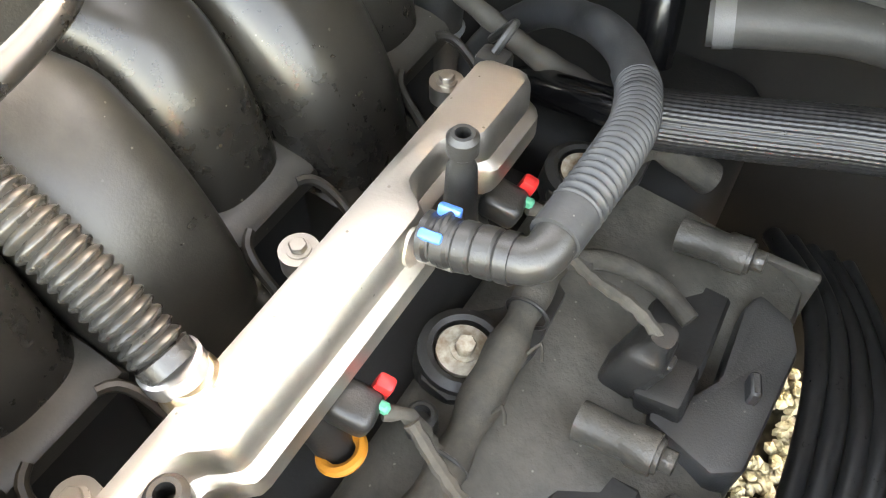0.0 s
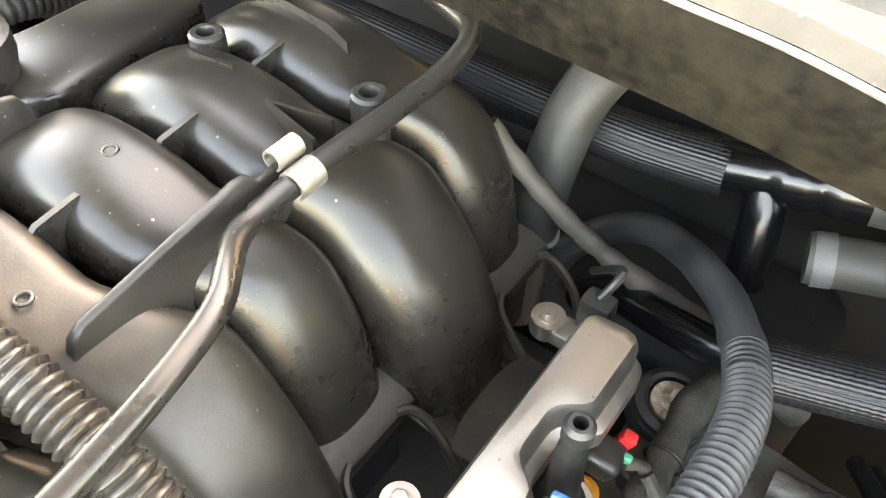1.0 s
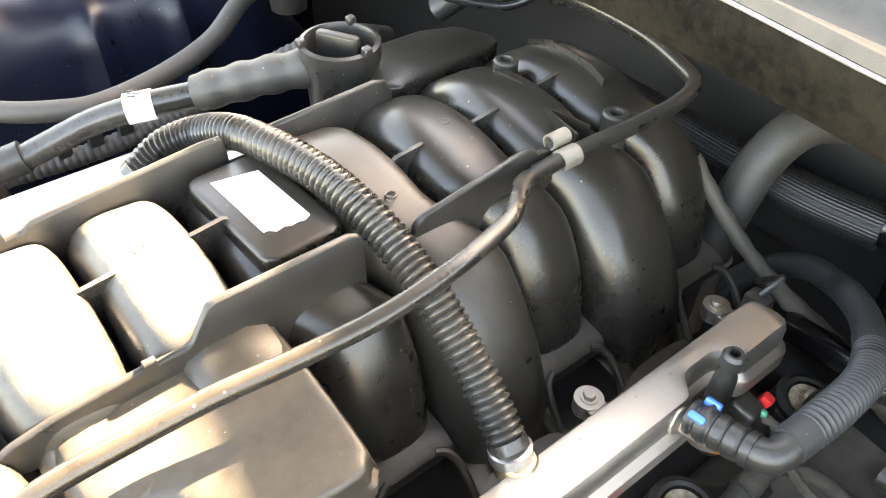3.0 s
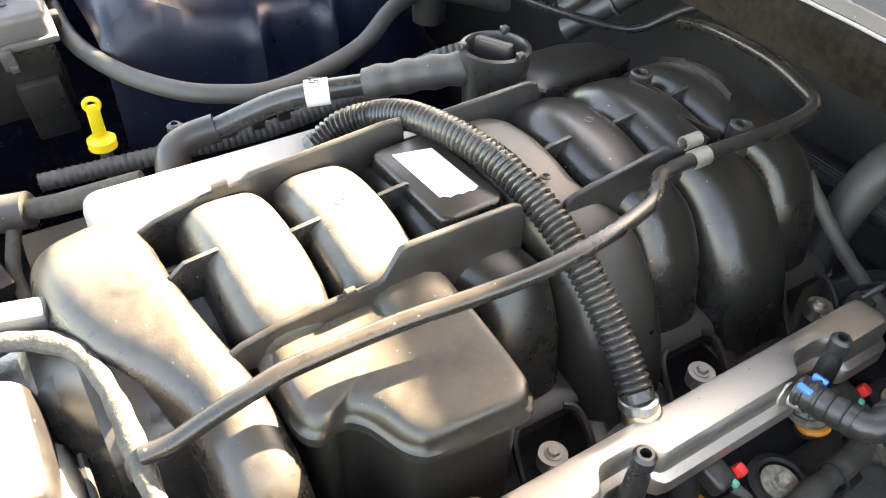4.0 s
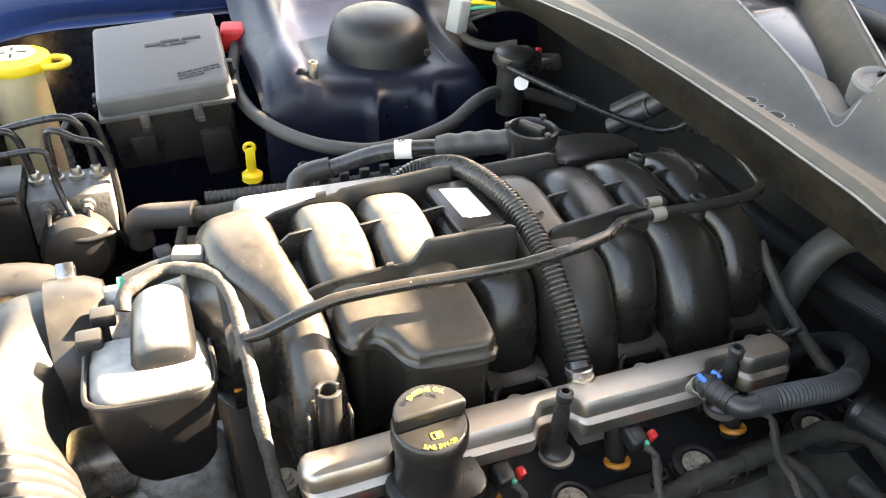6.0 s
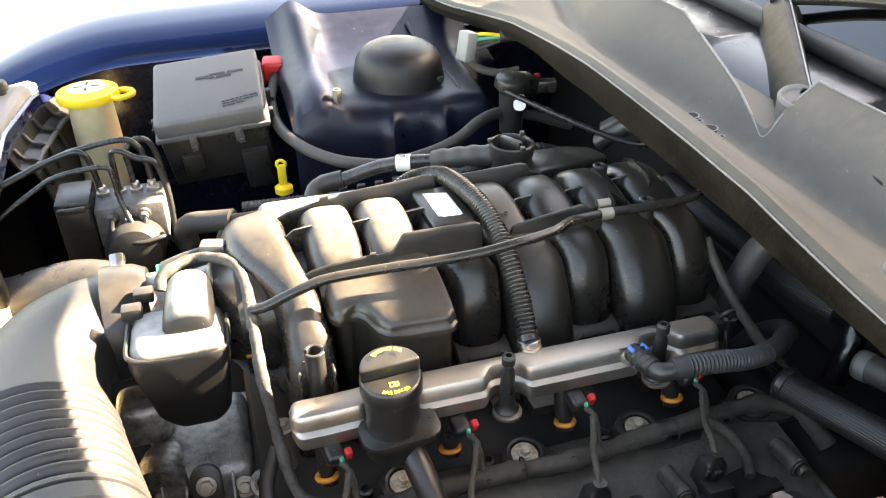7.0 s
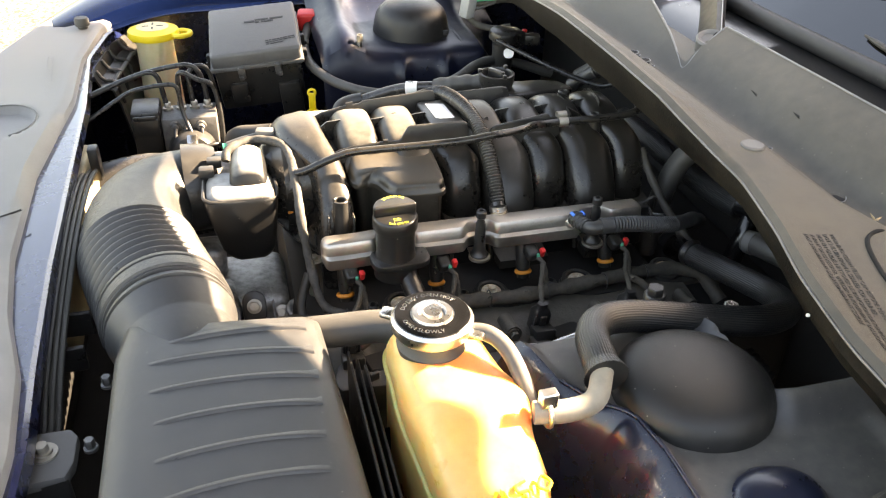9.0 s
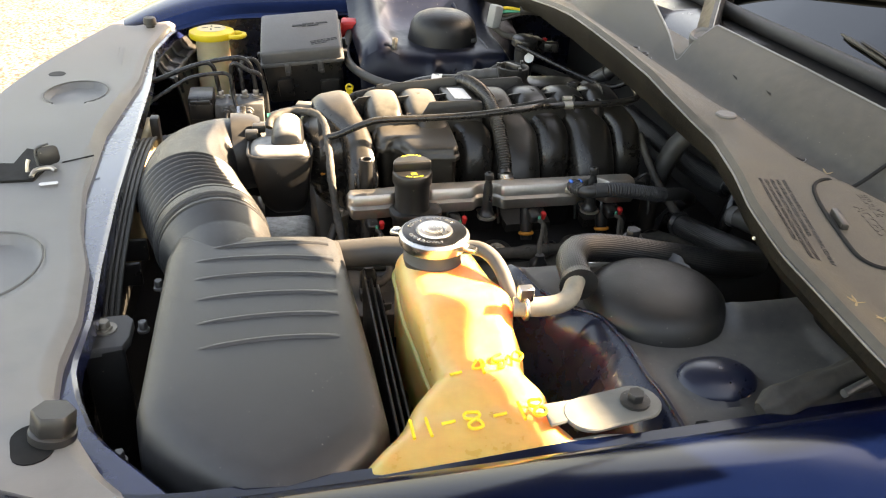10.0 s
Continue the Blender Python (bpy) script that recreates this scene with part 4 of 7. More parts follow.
runner(0.146, 0.168, 0.0555, 0.068, WIDE_LINE, plastic_aft)
runner(0.203, 0.2255, 0.054, 0.052, NARROW_LINE, plastic_aft)
# fins across the valleys between the crowns
for x, y in ((-0.171, 0.0), (-0.1135, -0.003), (-0.0565, 0.002), (0.0605, -0.006), (0.118, -0.004), (0.1765, 0.004)):
    part("gusset", loft([[(x - 0.019, y + g, 0.9), (x - 0.006, y + g, 0.9105), (x + 0.012, y + g, 0.9125), (x + 0.02, y + g, 0.908), (x + 0.02, y + g, 0.885), (x - 0.019, y + g, 0.885)] for g in (-0.0014, 0.0014)]), plastic, manifold)
# ledge under each narrow runner, with the open pocket before it
for x in (-0.0125, 0.1075, 0.2255):
    part("ledge", loft([[(x - 0.027, y, z), (x + 0.027, y, z), (x + 0.029, y, z - 0.004), (x + 0.027, y, z - 0.008), (x - 0.027, y, z - 0.008), (x - 0.029, y, z - 0.004)] for y, z in ((-0.085, 0.8045), (-0.1, 0.803), (-0.1085, 0.8), (-0.111, 0.797))]), plastic_worn, manifold)
    for side in (-1, 1):
        part("pocket_rim", tube([(x + side * 0.016, -0.109, 0.798), (x + side * 0.022, -0.112, 0.796), (x + side * 0.0255, -0.119, 0.79), (x + side * 0.0265, -0.13, 0.776), (x + side * 0.026, -0.137, 0.758)], 0.0026, n=8), plastic_worn, manifold)
    # black board that paints the shade in the open pocket
    part("pocket_shade", box((0.056, 0.003, 0.07), (x, -0.1, 0.762), 0.001, 1), hollow_shade, manifold)
# floor of the manifold between the runners, plenum beneath
part("plenum", box((0.45, 0.13, 0.10), (0.015, YC + 0.012, 0.82), 0.03, 4), plastic, manifold)
# flange coloured near-black, so the gaps below the runners read as shade
part("lower_flange", box((0.46, 0.25, 0.03), (0.01, YC + 0.01, 0.705), 0.008), hollow_shade, manifold)


def rib_wall(points, y, thick=0.0042):
    """A tall thin stiffening wall along the engine: (x, top, bottom) stations."""
    bm = bmesh.new()
    rows = []
    for x, top, low in points:
        h = thick / 2
        rows.append([bm.verts.new((x, y + a * h, z)) for a, z in ((-1.15, low), (-1, top - 0.0018), (-0.75, top - 0.0006), (-0.3, top), (0.3, top), (0.75, top - 0.0006), (1, top - 0.0018), (1.15, low))])
    skin(bm, rows)
    bm.faces.new(rows[0])
    bm.faces.new(rows[-1])
    return bm


part("stiffening_wall", rib_wall([(-0.178, 0.889, 0.882), (-0.168, 0.8935, 0.876), (-0.15, 0.8975, 0.872), (-0.1115, 0.9, 0.872), (-0.111, 0.9025, 0.872), (-0.1055, 0.9025, 0.872), (-0.105, 0.8995, 0.872), (-0.092, 0.8995, 0.872), (-0.0885, 0.9015, 0.872),
                                   (-0.079, 0.9175, 0.872), (-0.075, 0.919, 0.872), (-0.006, 0.919, 0.872), (-0.001, 0.9165, 0.872), (0.0015, 0.908, 0.876)], -0.0515), plastic_clean, manifold)
part("stiffening_wall", rib_wall([(0.0315, 0.9, 0.878), (0.0335, 0.9055, 0.872), (0.039, 0.909, 0.872), (0.107, 0.9195, 0.872), (0.1125, 0.9185, 0.872), (0.117, 0.9135, 0.876), (0.126, 0.9125, 0.886), (0.13, 0.909, 0.89)], -0.0515), plastic_clean, manifold)
part("stiffening_wall", rib_wall([(-0.194, 0.893, 0.87), (-0.178, 0.901, 0.866), (-0.15, 0.9075, 0.866), (-0.143, 0.9085, 0.866), (-0.1425, 0.9125, 0.866), (-0.1335, 0.9135, 0.866), (-0.133, 0.9095, 0.866), (-0.125, 0.91, 0.866), (-0.12, 0.9135, 0.866), (-0.03, 0.921, 0.866),
                                   (-0.0185, 0.9205, 0.866), (-0.0165, 0.912, 0.87), (-0.016, 0.903, 0.87), (0.0, 0.903, 0.87), (0.0025, 0.912, 0.87), (0.008, 0.916, 0.866), (0.082, 0.9195, 0.866), (0.09, 0.917, 0.866), (0.094, 0.909, 0.87)], 0.0545), plastic_clean, manifold)

# front neck of the plenum: a broad round-shouldered hump that narrows as it turns down on the near side
rings = []
for y, xf, xb, top in ((0.1, -0.235, -0.192, 0.845), (0.088, -0.243, -0.188, 0.882), (0.068, -0.2475, -0.186, 0.902), (0.035, -0.2495, -0.184, 0.9125), (0.008, -0.2465, -0.183, 0.9135), (-0.02, -0.236, -0.179, 0.9095), (-0.044, -0.219, -0.1725, 0.9015), (-0.064, -0.208, -0.167, 0.8935),
                       (-0.085, -0.2045, -0.1635, 0.8835), (-0.105, -0.2045, -0.162, 0.871), (-0.121, -0.205, -0.162, 0.851), (-0.132, -0.206, -0.163, 0.815), (-0.138, -0.207, -0.164, 0.765)):
    w, h = xb - xf, top - 0.74
    ringp = []
    for a, b in rounded(w, h, min(0.0205, 0.48 * h), 7):
        lean = 0.011 * max(0.0, (0.5 * w - a) / w) ** 1.5 * min(1.0, max(0.0, (y + 0.11) / 0.06))
        ringp.append(((xf + xb) / 2 + a, y, 0.74 + h / 2 + b - lean * max(0, b) / (0.5 * h)))
    rings.append(ringp)
part("front_neck", loft(rings), plastic, manifold)
part("front_flange", loft([[(x, YC + 0.02 + a, 0.83 + b) for a, b in rounded(0.15 - g, 0.12 - g, 0.05, 6)] for x, g in ((-0.26, 0.03), (-0.24, 0.0), (-0.20, 0.0))]), plastic, manifold)

# near front resonance box: a lid with a scooped front corner and a thin lip over a straight body
LID = [(-0.049, -0.05), (-0.049, -0.09), (-0.0505, -0.131), (-0.0535, -0.138), (-0.06, -0.143), (-0.085, -0.142), (-0.109, -0.14), (-0.1165, -0.1365), (-0.1215, -0.13), (-0.125, -0.121), (-0.129, -0.1105), (-0.1345, -0.1035), (-0.1405, -0.1015), (-0.147, -0.1035), (-0.153, -0.104), (-0.1585, -0.0985), (-0.161, -0.085), (-0.161, -0.05)]


def lid_ring(f, z=None, out=0.0):
    """The lid's outline drawn towards its middle by a fraction; on top it rounds over, more gently by the scoop."""
    rim = [(p.x, p.y) for p in curve_points([(x, y, 0) for x, y in LID], 3)]
    ringp = []
    for x, y in rim:
        px, py = x + (-0.088 - x) * f, y + (-0.072 - y) * f
        if y > -0.0505:
            py = y
        px, py = px + math.copysign(out, px + 0.1), py - (out if y < -0.06 else 0)
        soft = math.exp(-((x + 0.142) / 0.024) ** 2)
        top = 0.8885 + 0.07 * (py + 0.05) - 0.05 * max(0.0, -0.1 - px)
        ringp.append((px, py, z if z is not None else top - 0.0125 * math.exp(-f / (0.022 + 0.06 * soft))))
    return ringp


part("resonance_box", loft([lid_ring(0.085, 0.775), lid_ring(0.07, 0.8615), lid_ring(0.0, 0.8635, 0.0012), lid_ring(-0.004, 0.866, 0.0012), lid_ring(0.0, 0.8695, 0.0012), lid_ring(0.012, 0.8715)] + [lid_ring(f) for f in (0.022, 0.035, 0.055, 0.08, 0.12, 0.17, 0.24, 0.34, 0.48, 0.7)]), plastic_worn, manifold, sharp=42)
part("runner_root", loft([[(-0.163, y, z - 0.006), (-0.157, y, z), (-0.145, y, z + 0.002), (-0.112, y, z + 0.002), (-0.105, y, z - 0.004), (-0.104, y, 0.85), (-0.163, y, 0.85)] for y, z in ((-0.05, 0.884), (-0.064, 0.88), (-0.074, 0.868))]), plastic_worn, manifold)
part("runner_root", loft([[(-0.098, y, z - 0.006), (-0.094, y, z), (-0.085, y, z + 0.0035), (-0.064, y, z + 0.004), (-0.054, y, z - 0.001), (-0.0515, y, z - 0.008), (-0.0515, y, 0.85), (-0.098, y, 0.85)] for y, z in ((-0.05, 0.8925), (-0.06, 0.8905), (-0.07, 0.887), (-0.085, 0.8755))]), plastic_worn, manifold)
# far box, half hidden
part("resonance_box", box((0.185, 0.056, 0.09), (-0.113, 0.133, 0.818), 0.012, 4), light_grey, manifold, "pale grey dusty chamber")
# rear flat cover
part("rear_cover", prism([(0.106, 0.068), (0.112, 0.0655), (0.196, 0.0715), (0.204, 0.0765), (0.2045, 0.085), (0.194, 0.11), (0.165, 0.121), (0.138, 0.121), (0.1, 0.125), (0.098, 0.075)], 0.876, 0.9, 0.005, 3), plastic_aft, manifold)

for p in ((0.183, -0.05, 0.913), (0.17, 0.033, 0.9145)):
    part("post", lathe([(0, -0.03), (0.0085, -0.03), (0.0082, 0.004), (0.0068, 0.0052), (0.0044, 0.0052), (0.0034, 0.002), (0.0034, -0.003), (0, -0.003)], (p[0], p[1], p[2] - 0.0052), n=24), plastic_clean, manifold)
part("label_pad", prism(rounded(0.046, 0.082, 0.008), 0, 0.0125, 0.003, 3, to=pose(-0.0225, 0.003, 0.8985, 0, 0, 3)), plastic_aft, manifold)
part("label", prism([(-0.0365, 0.0315), (-0.0115, 0.0265), (-0.0085, -0.0205), (-0.0125, -0.0225), (-0.0155, -0.0215), (-0.02, -0.0222), (-0.023, -0.0205), (-0.028, -0.0215), (-0.031, -0.0185), (-0.0335, -0.0185)], 0.9112, 0.9118), white, manifold, "blank white paper label, torn at one corner")


def fin(a, b, height=0.007, thick=0.0016):
    """A low moulded web that rises from one end to the other."""
    (ax, ay), (bx, by) = a, b
    n_ = math.hypot(bx - ax, by - ay)
    ox, oy = -(by - ay) / n_ * thick / 2, (bx - ax) / n_ * thick / 2
    return loft([[(ax + ox * g, ay + oy * g, 0.9), (ax + ox * g, ay + oy * g, 0.914), (bx + ox * g, by + oy * g, 0.911 + height), (bx + ox * g, by + oy * g, 0.9)] for g in (-1, 1)])


part("web", fin((0.157, 0.03), (0.159, 0.004), 0.004), plastic_aft, manifold)
part("web", fin((0.152, -0.022), (0.1575, -0.053), 0.005), plastic_aft, manifold)
part("web", fin((0.152, -0.022), (0.1435, -0.056), 0.006), plastic_aft, manifold)
part("rear_rib", loft([[(0.211 + g, 0.056, 0.895), (0.211 + g, 0.054, 0.9065), (0.2085 + g, 0.03, 0.917), (0.2035 + g, -0.01, 0.9195), (0.2005 + g, -0.0235, 0.917), (0.2 + g, -0.025, 0.9)] for g in (-0.001, 0.001)]), plastic_aft, manifold)
for x, y in ((0.094, 0.0015), (0.0335, -0.031), (-0.0865, 0.002)):
    part("mould_mark", ring(0.0028, 0.0007, (x, y, 0.9145 - 0.13 * abs(y))), plastic, manifold)

# front stub and sensor posts
part("stub_pipe", merge(*[prism([(r0 * math.cos(radians(a)), r0 * math.sin(radians(a))) for a in range(g, g + 141, 14)] + [(0.0062 * math.cos(radians(a)), 0.0062 * math.sin(radians(a))) for a in range(g + 140, g - 1, -14)], 0.0, 0.07, 0.0006, 1, to=pose(-0.182, -0.142, 0.802)) for g, r0 in ((20, 0.0095), (200, 0.0095))]), plastic_clean, manifold, "slotted round post")
for x in (-0.197, -0.167):
    part("post_fin", box((0.003, 0.012, 0.05), (x, -0.143, 0.825), 0.001, 1), plastic, manifold)
part("front_rib", tube([(-0.19, -0.128, 0.85), (-0.187, -0.14, 0.82), (-0.186, -0.142, 0.78)], 0.002, n=6), plastic, manifold)

# ---- fuel rail ----
rail = thing("fuel_rail", (0, -0.165, 0.82), "satin stamped-steel fuel rail along the cylinder bank", "fuel rail")
RY, RZ = -0.173, 0.842
stations = []
for x in [-0.2115 + 0.411 * i / 123 for i in range(124)]:
    dent = sum(math.exp(-((x - c) / w) ** 6) for c, w in ((-0.125, 0.022), (-0.019, 0.018), (0.132, 0.019)))
    q = min(1.0, max(0.02, min(x + 0.2125, 0.201 - x) / 0.011))
    end = (1 - (1 - q) ** 2) ** 0.5
    stations.append((x, dent, end))


def rail_ring(x, dent, end):
    """Stamped section: flat top, rounded shoulder, near face with a step and a lower flange; it swerves inwards round the studs."""
    near, far, top = -0.0145 + 0.0125 * dent, 0.0135, -0.004 * max(0.0, min(1.0, (-0.1 - x) / 0.08))
    pr = [(far, top - 0.006), (far - 0.002, top - 0.0022), (far - 0.0055, top - 0.001), (near + 0.0075, top), (near + 0.003, top - 0.0012), (near + 0.0004, top - 0.005), (near, top - 0.0155), (near - 0.0026, top - 0.0172), (near - 0.0046, top - 0.0188), (near - 0.0048, top - 0.029), (near - 0.0025, top - 0.0335), (near + 0.008, top - 0.035), (far - 0.004, top - 0.035), (far, top - 0.03)]
    mid = (0.0, -0.017)
    tall = min(1.0, 0.3 + 0.75 * end)
    return [(x, RY + mid[0] + (a - mid[0]) * end, RZ + mid[1] + (b - mid[1]) * tall) for a, b in pr]


part("rail_body", loft([rail_ring(*st) for st in stations]), steel, rail)
part("hose_boss", lathe([(0.0115, -0.006), (0.0102, 0.0004), (0.0085, 0.0022), (0, 0.0022)], (0.0145, -0.158, 0.8402), n=24), brazed, rail, "heat-tinted brazed joint")
for x, y in ((0.204, -0.139), (0.088, -0.14), (-0.03, -0.14)):
    part("lug", merge(lathe([(0, -0.012), (0.0085, -0.012), (0.0085, -0.002), (0, -0.002)], (x, y, 0.812)), box((0.014, 0.02, 0.01), (x, y - 0.01, 0.804), 0.002), hexhead(0.0038, 0.004, (x, y, 0.81))), steel, rail)
for x in (-0.02, 0.131):
    st = part("rail_stud", merge(lathe([(0, 0.8), (0.011, 0.8), (0.0115, 0.803), (0.009, 0.806), (0.0075, 0.812), (0.006, 0.846), (0.0045, 0.85), (0.0045, 0.853), (0.0062, 0.855), (0.0062, 0.862), (0.0045, 0.864), (0.003, 0.864), (0.003, 0.855), (0, 0.855)], (x, -0.189, 0.0)),
                                 ), plastic_clean, rail, "black ball-headed cover stud")
    part("stud_bracket", merge(lathe([(0, 0.798), (0.0135, 0.798), (0.0135, 0.801), (0, 0.801)], (x, -0.191, 0)), box((0.02, 0.02, 0.003), (x, -0.18, 0.8), 0.001)), steel, st, "steel bracket tab")

# feed port, quick connector and its corrugated hose
conn = thing("fuel_connector", (0.1, -0.2, 0.83), "black quick-release fuel connector with a blue clip", "fuel connector")
part("port", lathe([(0, -0.004), (0.0085, -0.004), (0.0082, 0.0035), (0.0062, 0.005), (0.005, 0.006), (0.005, 0.02), (0, 0.02)], (0.1, -0.1845, 0.831), (0.08, -1, 0.12)), steel, conn, "steel port")
part("connector_body", tube([(0.101, -0.192, 0.84), (0.1025, -0.21, 0.843), (0.104, -0.226, 0.846)], lambda s, u: 0.0095 - 0.001 * (abs((s * 120) % 1 - 0.5) < 0.08), n=18, step=0.0012), plastic_clean, conn)
part("elbow", tube([(0.1035, -0.222, 0.8455), (0.1045, -0.2295, 0.847), (0.108, -0.234, 0.849), (0.119, -0.235, 0.851)], 0.0085, n=16), plastic_clean, conn)
part("collar", ring(0.0094, 0.0016, (0.1032, -0.2, 0.8405), (0.1, -1, 0.15)), plastic_clean, conn)
for side in (-1, 1):
    part("blue_clip", box((0.004, 0.009, 0.005), (0.1025 + 0.0065 * side, -0.197, 0.848), 0.0012, 2, (0, 25 * side, 6)), blue_clip, conn, "bright blue locking tab")
fuel_hose = thing("fuel_hose", (0.2, -0.2, 0.83), "grey corrugated hose from the fuel rail to the firewall", "hose")
part("sleeve", corrugated([(0.115, -0.2345, 0.851), (0.14, -0.236, 0.8515), (0.165, -0.236, 0.849), (0.19, -0.2335, 0.843), (0.218, -0.225, 0.835), (0.232, -0.2175, 0.8305)], 0.0102, 0.0038, 0.0018, plain=0.014), hose_grey, fuel_hose)
part("hose", tube([(0.205, -0.229, 0.839), (0.218, -0.225, 0.835), (0.25, -0.207, 0.825), (0.272, -0.188, 0.815), (0.293, -0.172, 0.8), (0.311, -0.147, 0.785), (0.317, -0.125, 0.768), (0.312, -0.104, 0.745), (0.3, -0.09, 0.715)], 0.0094, n=18), hose_grey, fuel_hose)


def injector(x):
    t = thing("fuel_injector", (x, -0.19, 0.78), "black fuel injector plug with red lock tab and orange seal", "fuel injector", "fuel injectors")
    part("injector_body", lathe([(0, -0.03), (0.008, -0.03), (0.009, -0.01), (0.0085, 0.02), (0.007, 0.03), (0, 0.03)], (x - 0.012, -0.178, 0.785), (0, 0.35, 1)), plastic_clean, t)
    part("seal_ring", ring(0.0085, 0.0026, (x - 0.014, -0.19, 0.768), (0, 0.35, 1)), orange, t, "orange rubber seal")
    part("plug", box((0.017, 0.019, 0.0145), (x - 0.006, -0.193, 0.797), 0.004, 3, (20, 0, 10)), plastic_clean, t)
    part("lock_tab", box((0.0065, 0.0075, 0.0125), (x + 0.0055, -0.1985, 0.799), 0.0018, 2, (20, 0, 10)), red, t, "red lock tab")
    part("seal", box((0.004, 0.005, 0.005), (x - 0.001, -0.203, 0.798), 0.001, 1), green, t, "green wire seal")
    part("wire", tube([(x - 0.002, -0.203, 0.795), (x + 0.003, -0.209, 0.792), (x + 0.0055, -0.215, 0.782), (x + 0.006, -0.219, 0.77), (x + 0.007, -0.224, 0.762)], lambda s, u: 0.003 + 0.0006 * math.sin(s * 650), n=10), tape, t, "dusty taped wires")
    return t


for i in range(4):
    injector(-0.1735 + 0.1138 * i)

# ---- valve cover, bolts, coils ----
washer_cream = surface("rusty_cream_washer", (0.2, 0.1, 0.04), (0.62, 0.58, 0.47), rough=0.6, grain=260, patch=60, bump=0.3)
vc = thing("valve_cover", (0, -0.29, 0.70), "grimy black valve cover with ribs and bolts", "valve cover")
rows = []
for i in range(61):
    x = -0.255 + 0.505 * i / 60
    dip = 0.008 * max(0.0, math.sin((x + 0.255 - 0.065) / 0.1135 * 2 * math.pi)) ** 2
    rows.append([(x, -0.185, 0.70), (x, -0.188, 0.738), (x, -0.195, 0.744), (x, -0.21, 0.746), (x, -0.235, 0.745), (x, -0.262, 0.742 - dip), (x, -0.29, 0.737 - dip), (x, -0.315, 0.731 - dip), (x, -0.328, 0.722), (x, -0.333, 0.70), (x, -0.335, 0.6)])
part("cover_shell", sheet(rows, 0.006), grimy, vc)
part("end_wall", box((0.006, 0.146, 0.14), (0.25, -0.26, 0.665), 0.002), grimy, vc)
part("end_wall", box((0.006, 0.146, 0.14), (-0.256, -0.26, 0.665), 0.002), grimy, vc)
for x in (-0.122, -0.006, 0.111, 0.236):
    part("ear", prism([(0.0, 0.021), (-0.019, 0.014), (-0.024, 0.0), (-0.02, -0.014), (-0.006, -0.022), (0.012, -0.03), (0.05, -0.036), (0.056, -0.03), (0.03, -0.008), (0.016, 0.015)], -0.006, 0.0025, 0.002, 2, to=pose(x, -0.204, 0.748, 6, 0, 12)), plastic_clean, vc, "black rubber sealing ear")
    part("boss", lathe([(0.022, -0.012), (0.021, 0.004), (0.017, 0.006), (0.0145, 0.005), (0.0145, 0.0), (0, 0.0)], (x, -0.204, 0.7505), (0, -0.12, 1)), plastic_clean, vc)
    part("bolt", merge(lathe([(0, 0.0), (0.0125, 0.0), (0.0125, 0.003), (0, 0.003)], (x, -0.204, 0.7515), (0, -0.12, 1)), hexhead(0.0048, 0.0075, (x, -0.2045, 0.754), (0, -0.12, 1))), washer_cream, vc, "rust-flecked cream bolt and washer")
for x in (-0.24, -0.124, -0.008, 0.108, 0.224):
    part("edge_bolt", merge(lathe([(0, -0.034), (0.009, -0.034), (0.0082, -0.012), (0.0095, -0.01), (0.0095, 0.0), (0, 0.0)], (x, -0.296, 0.757), (0, -1, 0.12)), hexhead(0.0058, 0.008, (x, -0.296, 0.757), (0, -1, 0.12))), grimy, vc)


def coil(x):
    """Flat coil pack on the cover's shoulder with an upright plug at its inner end."""
    t = thing("ignition_coil", (x, -0.31, 0.73), "black ignition coil with its plug on the valve cover", "ignition coil", "ignition coils")
    part("coil_body", prism([(x + 0.066, -0.327), (x + 0.051, -0.334), (x - 0.019, -0.331), (x - 0.027, -0.319), (x - 0.017, -0.286), (x - 0.004, -0.286), (x + 0.004, -0.299), (x + 0.019, -0.307), (x + 0.06, -0.304), (x + 0.074, -0.308)], 0.705, 0.7445, 0.004, 2), plastic_coil, t)
    # solid dark slab on the cover; its colour stands for the well's shade
    part("recess", prism([(x + 0.012, -0.272), (x + 0.018, -0.3), (x + 0.068, -0.298), (x + 0.07, -0.27), (x + 0.045, -0.264)], 0.728, 0.738, 0.002, 1), dark_bay, t, "dark slab painting the shade of a coil well")
    part("clip_tab", box((0.012, 0.005, 0.012), (x + 0.018, -0.321, 0.748), 0.0012, 1, (0, 0, 20)), plastic_coil, t)
    part("saddle", box((0.026, 0.022, 0.016), (x, -0.288, 0.746), 0.003, 2, (-12, 0, 0)), plastic_clean, t)
    plug = part("plug", loft([[(x + a, -0.268 + b - 0.25 * (z - 0.74), z) for a, b in rounded(0.021 - g, 0.019 - g, 0.004, 3)] for z, g in ((0.735, 0.0), (0.77, 0.0), (0.773, 0.003), (0.777, 0.008), (0.783, 0.009))]), plastic_clean, t)
    part("latch", box((0.008, 0.004, 0.022), (x, -0.283, 0.757), 0.001, 1, (14, 0, 0)), plastic_clean, plug)
    for g in (-0.0085, 0.0085):
        part("guide", box((0.003, 0.006, 0.03), (x + g, -0.279, 0.755), 0.001, 1, (14, 0, 0)), plastic_clean, plug)
    part("wire", tube([(x, -0.2775, 0.78), (x + 0.003, -0.264, 0.787), (x + 0.011, -0.243, 0.782), (x + 0.019, -0.226, 0.782), (x + 0.024, -0.213, 0.791)], lambda s, u: 0.003 + 0.0005 * math.sin(s * 700), n=8), tape, t, "dusty taped wires")
    return t


for x in (-0.195, -0.081, 0.032, 0.145):
    coil(x)

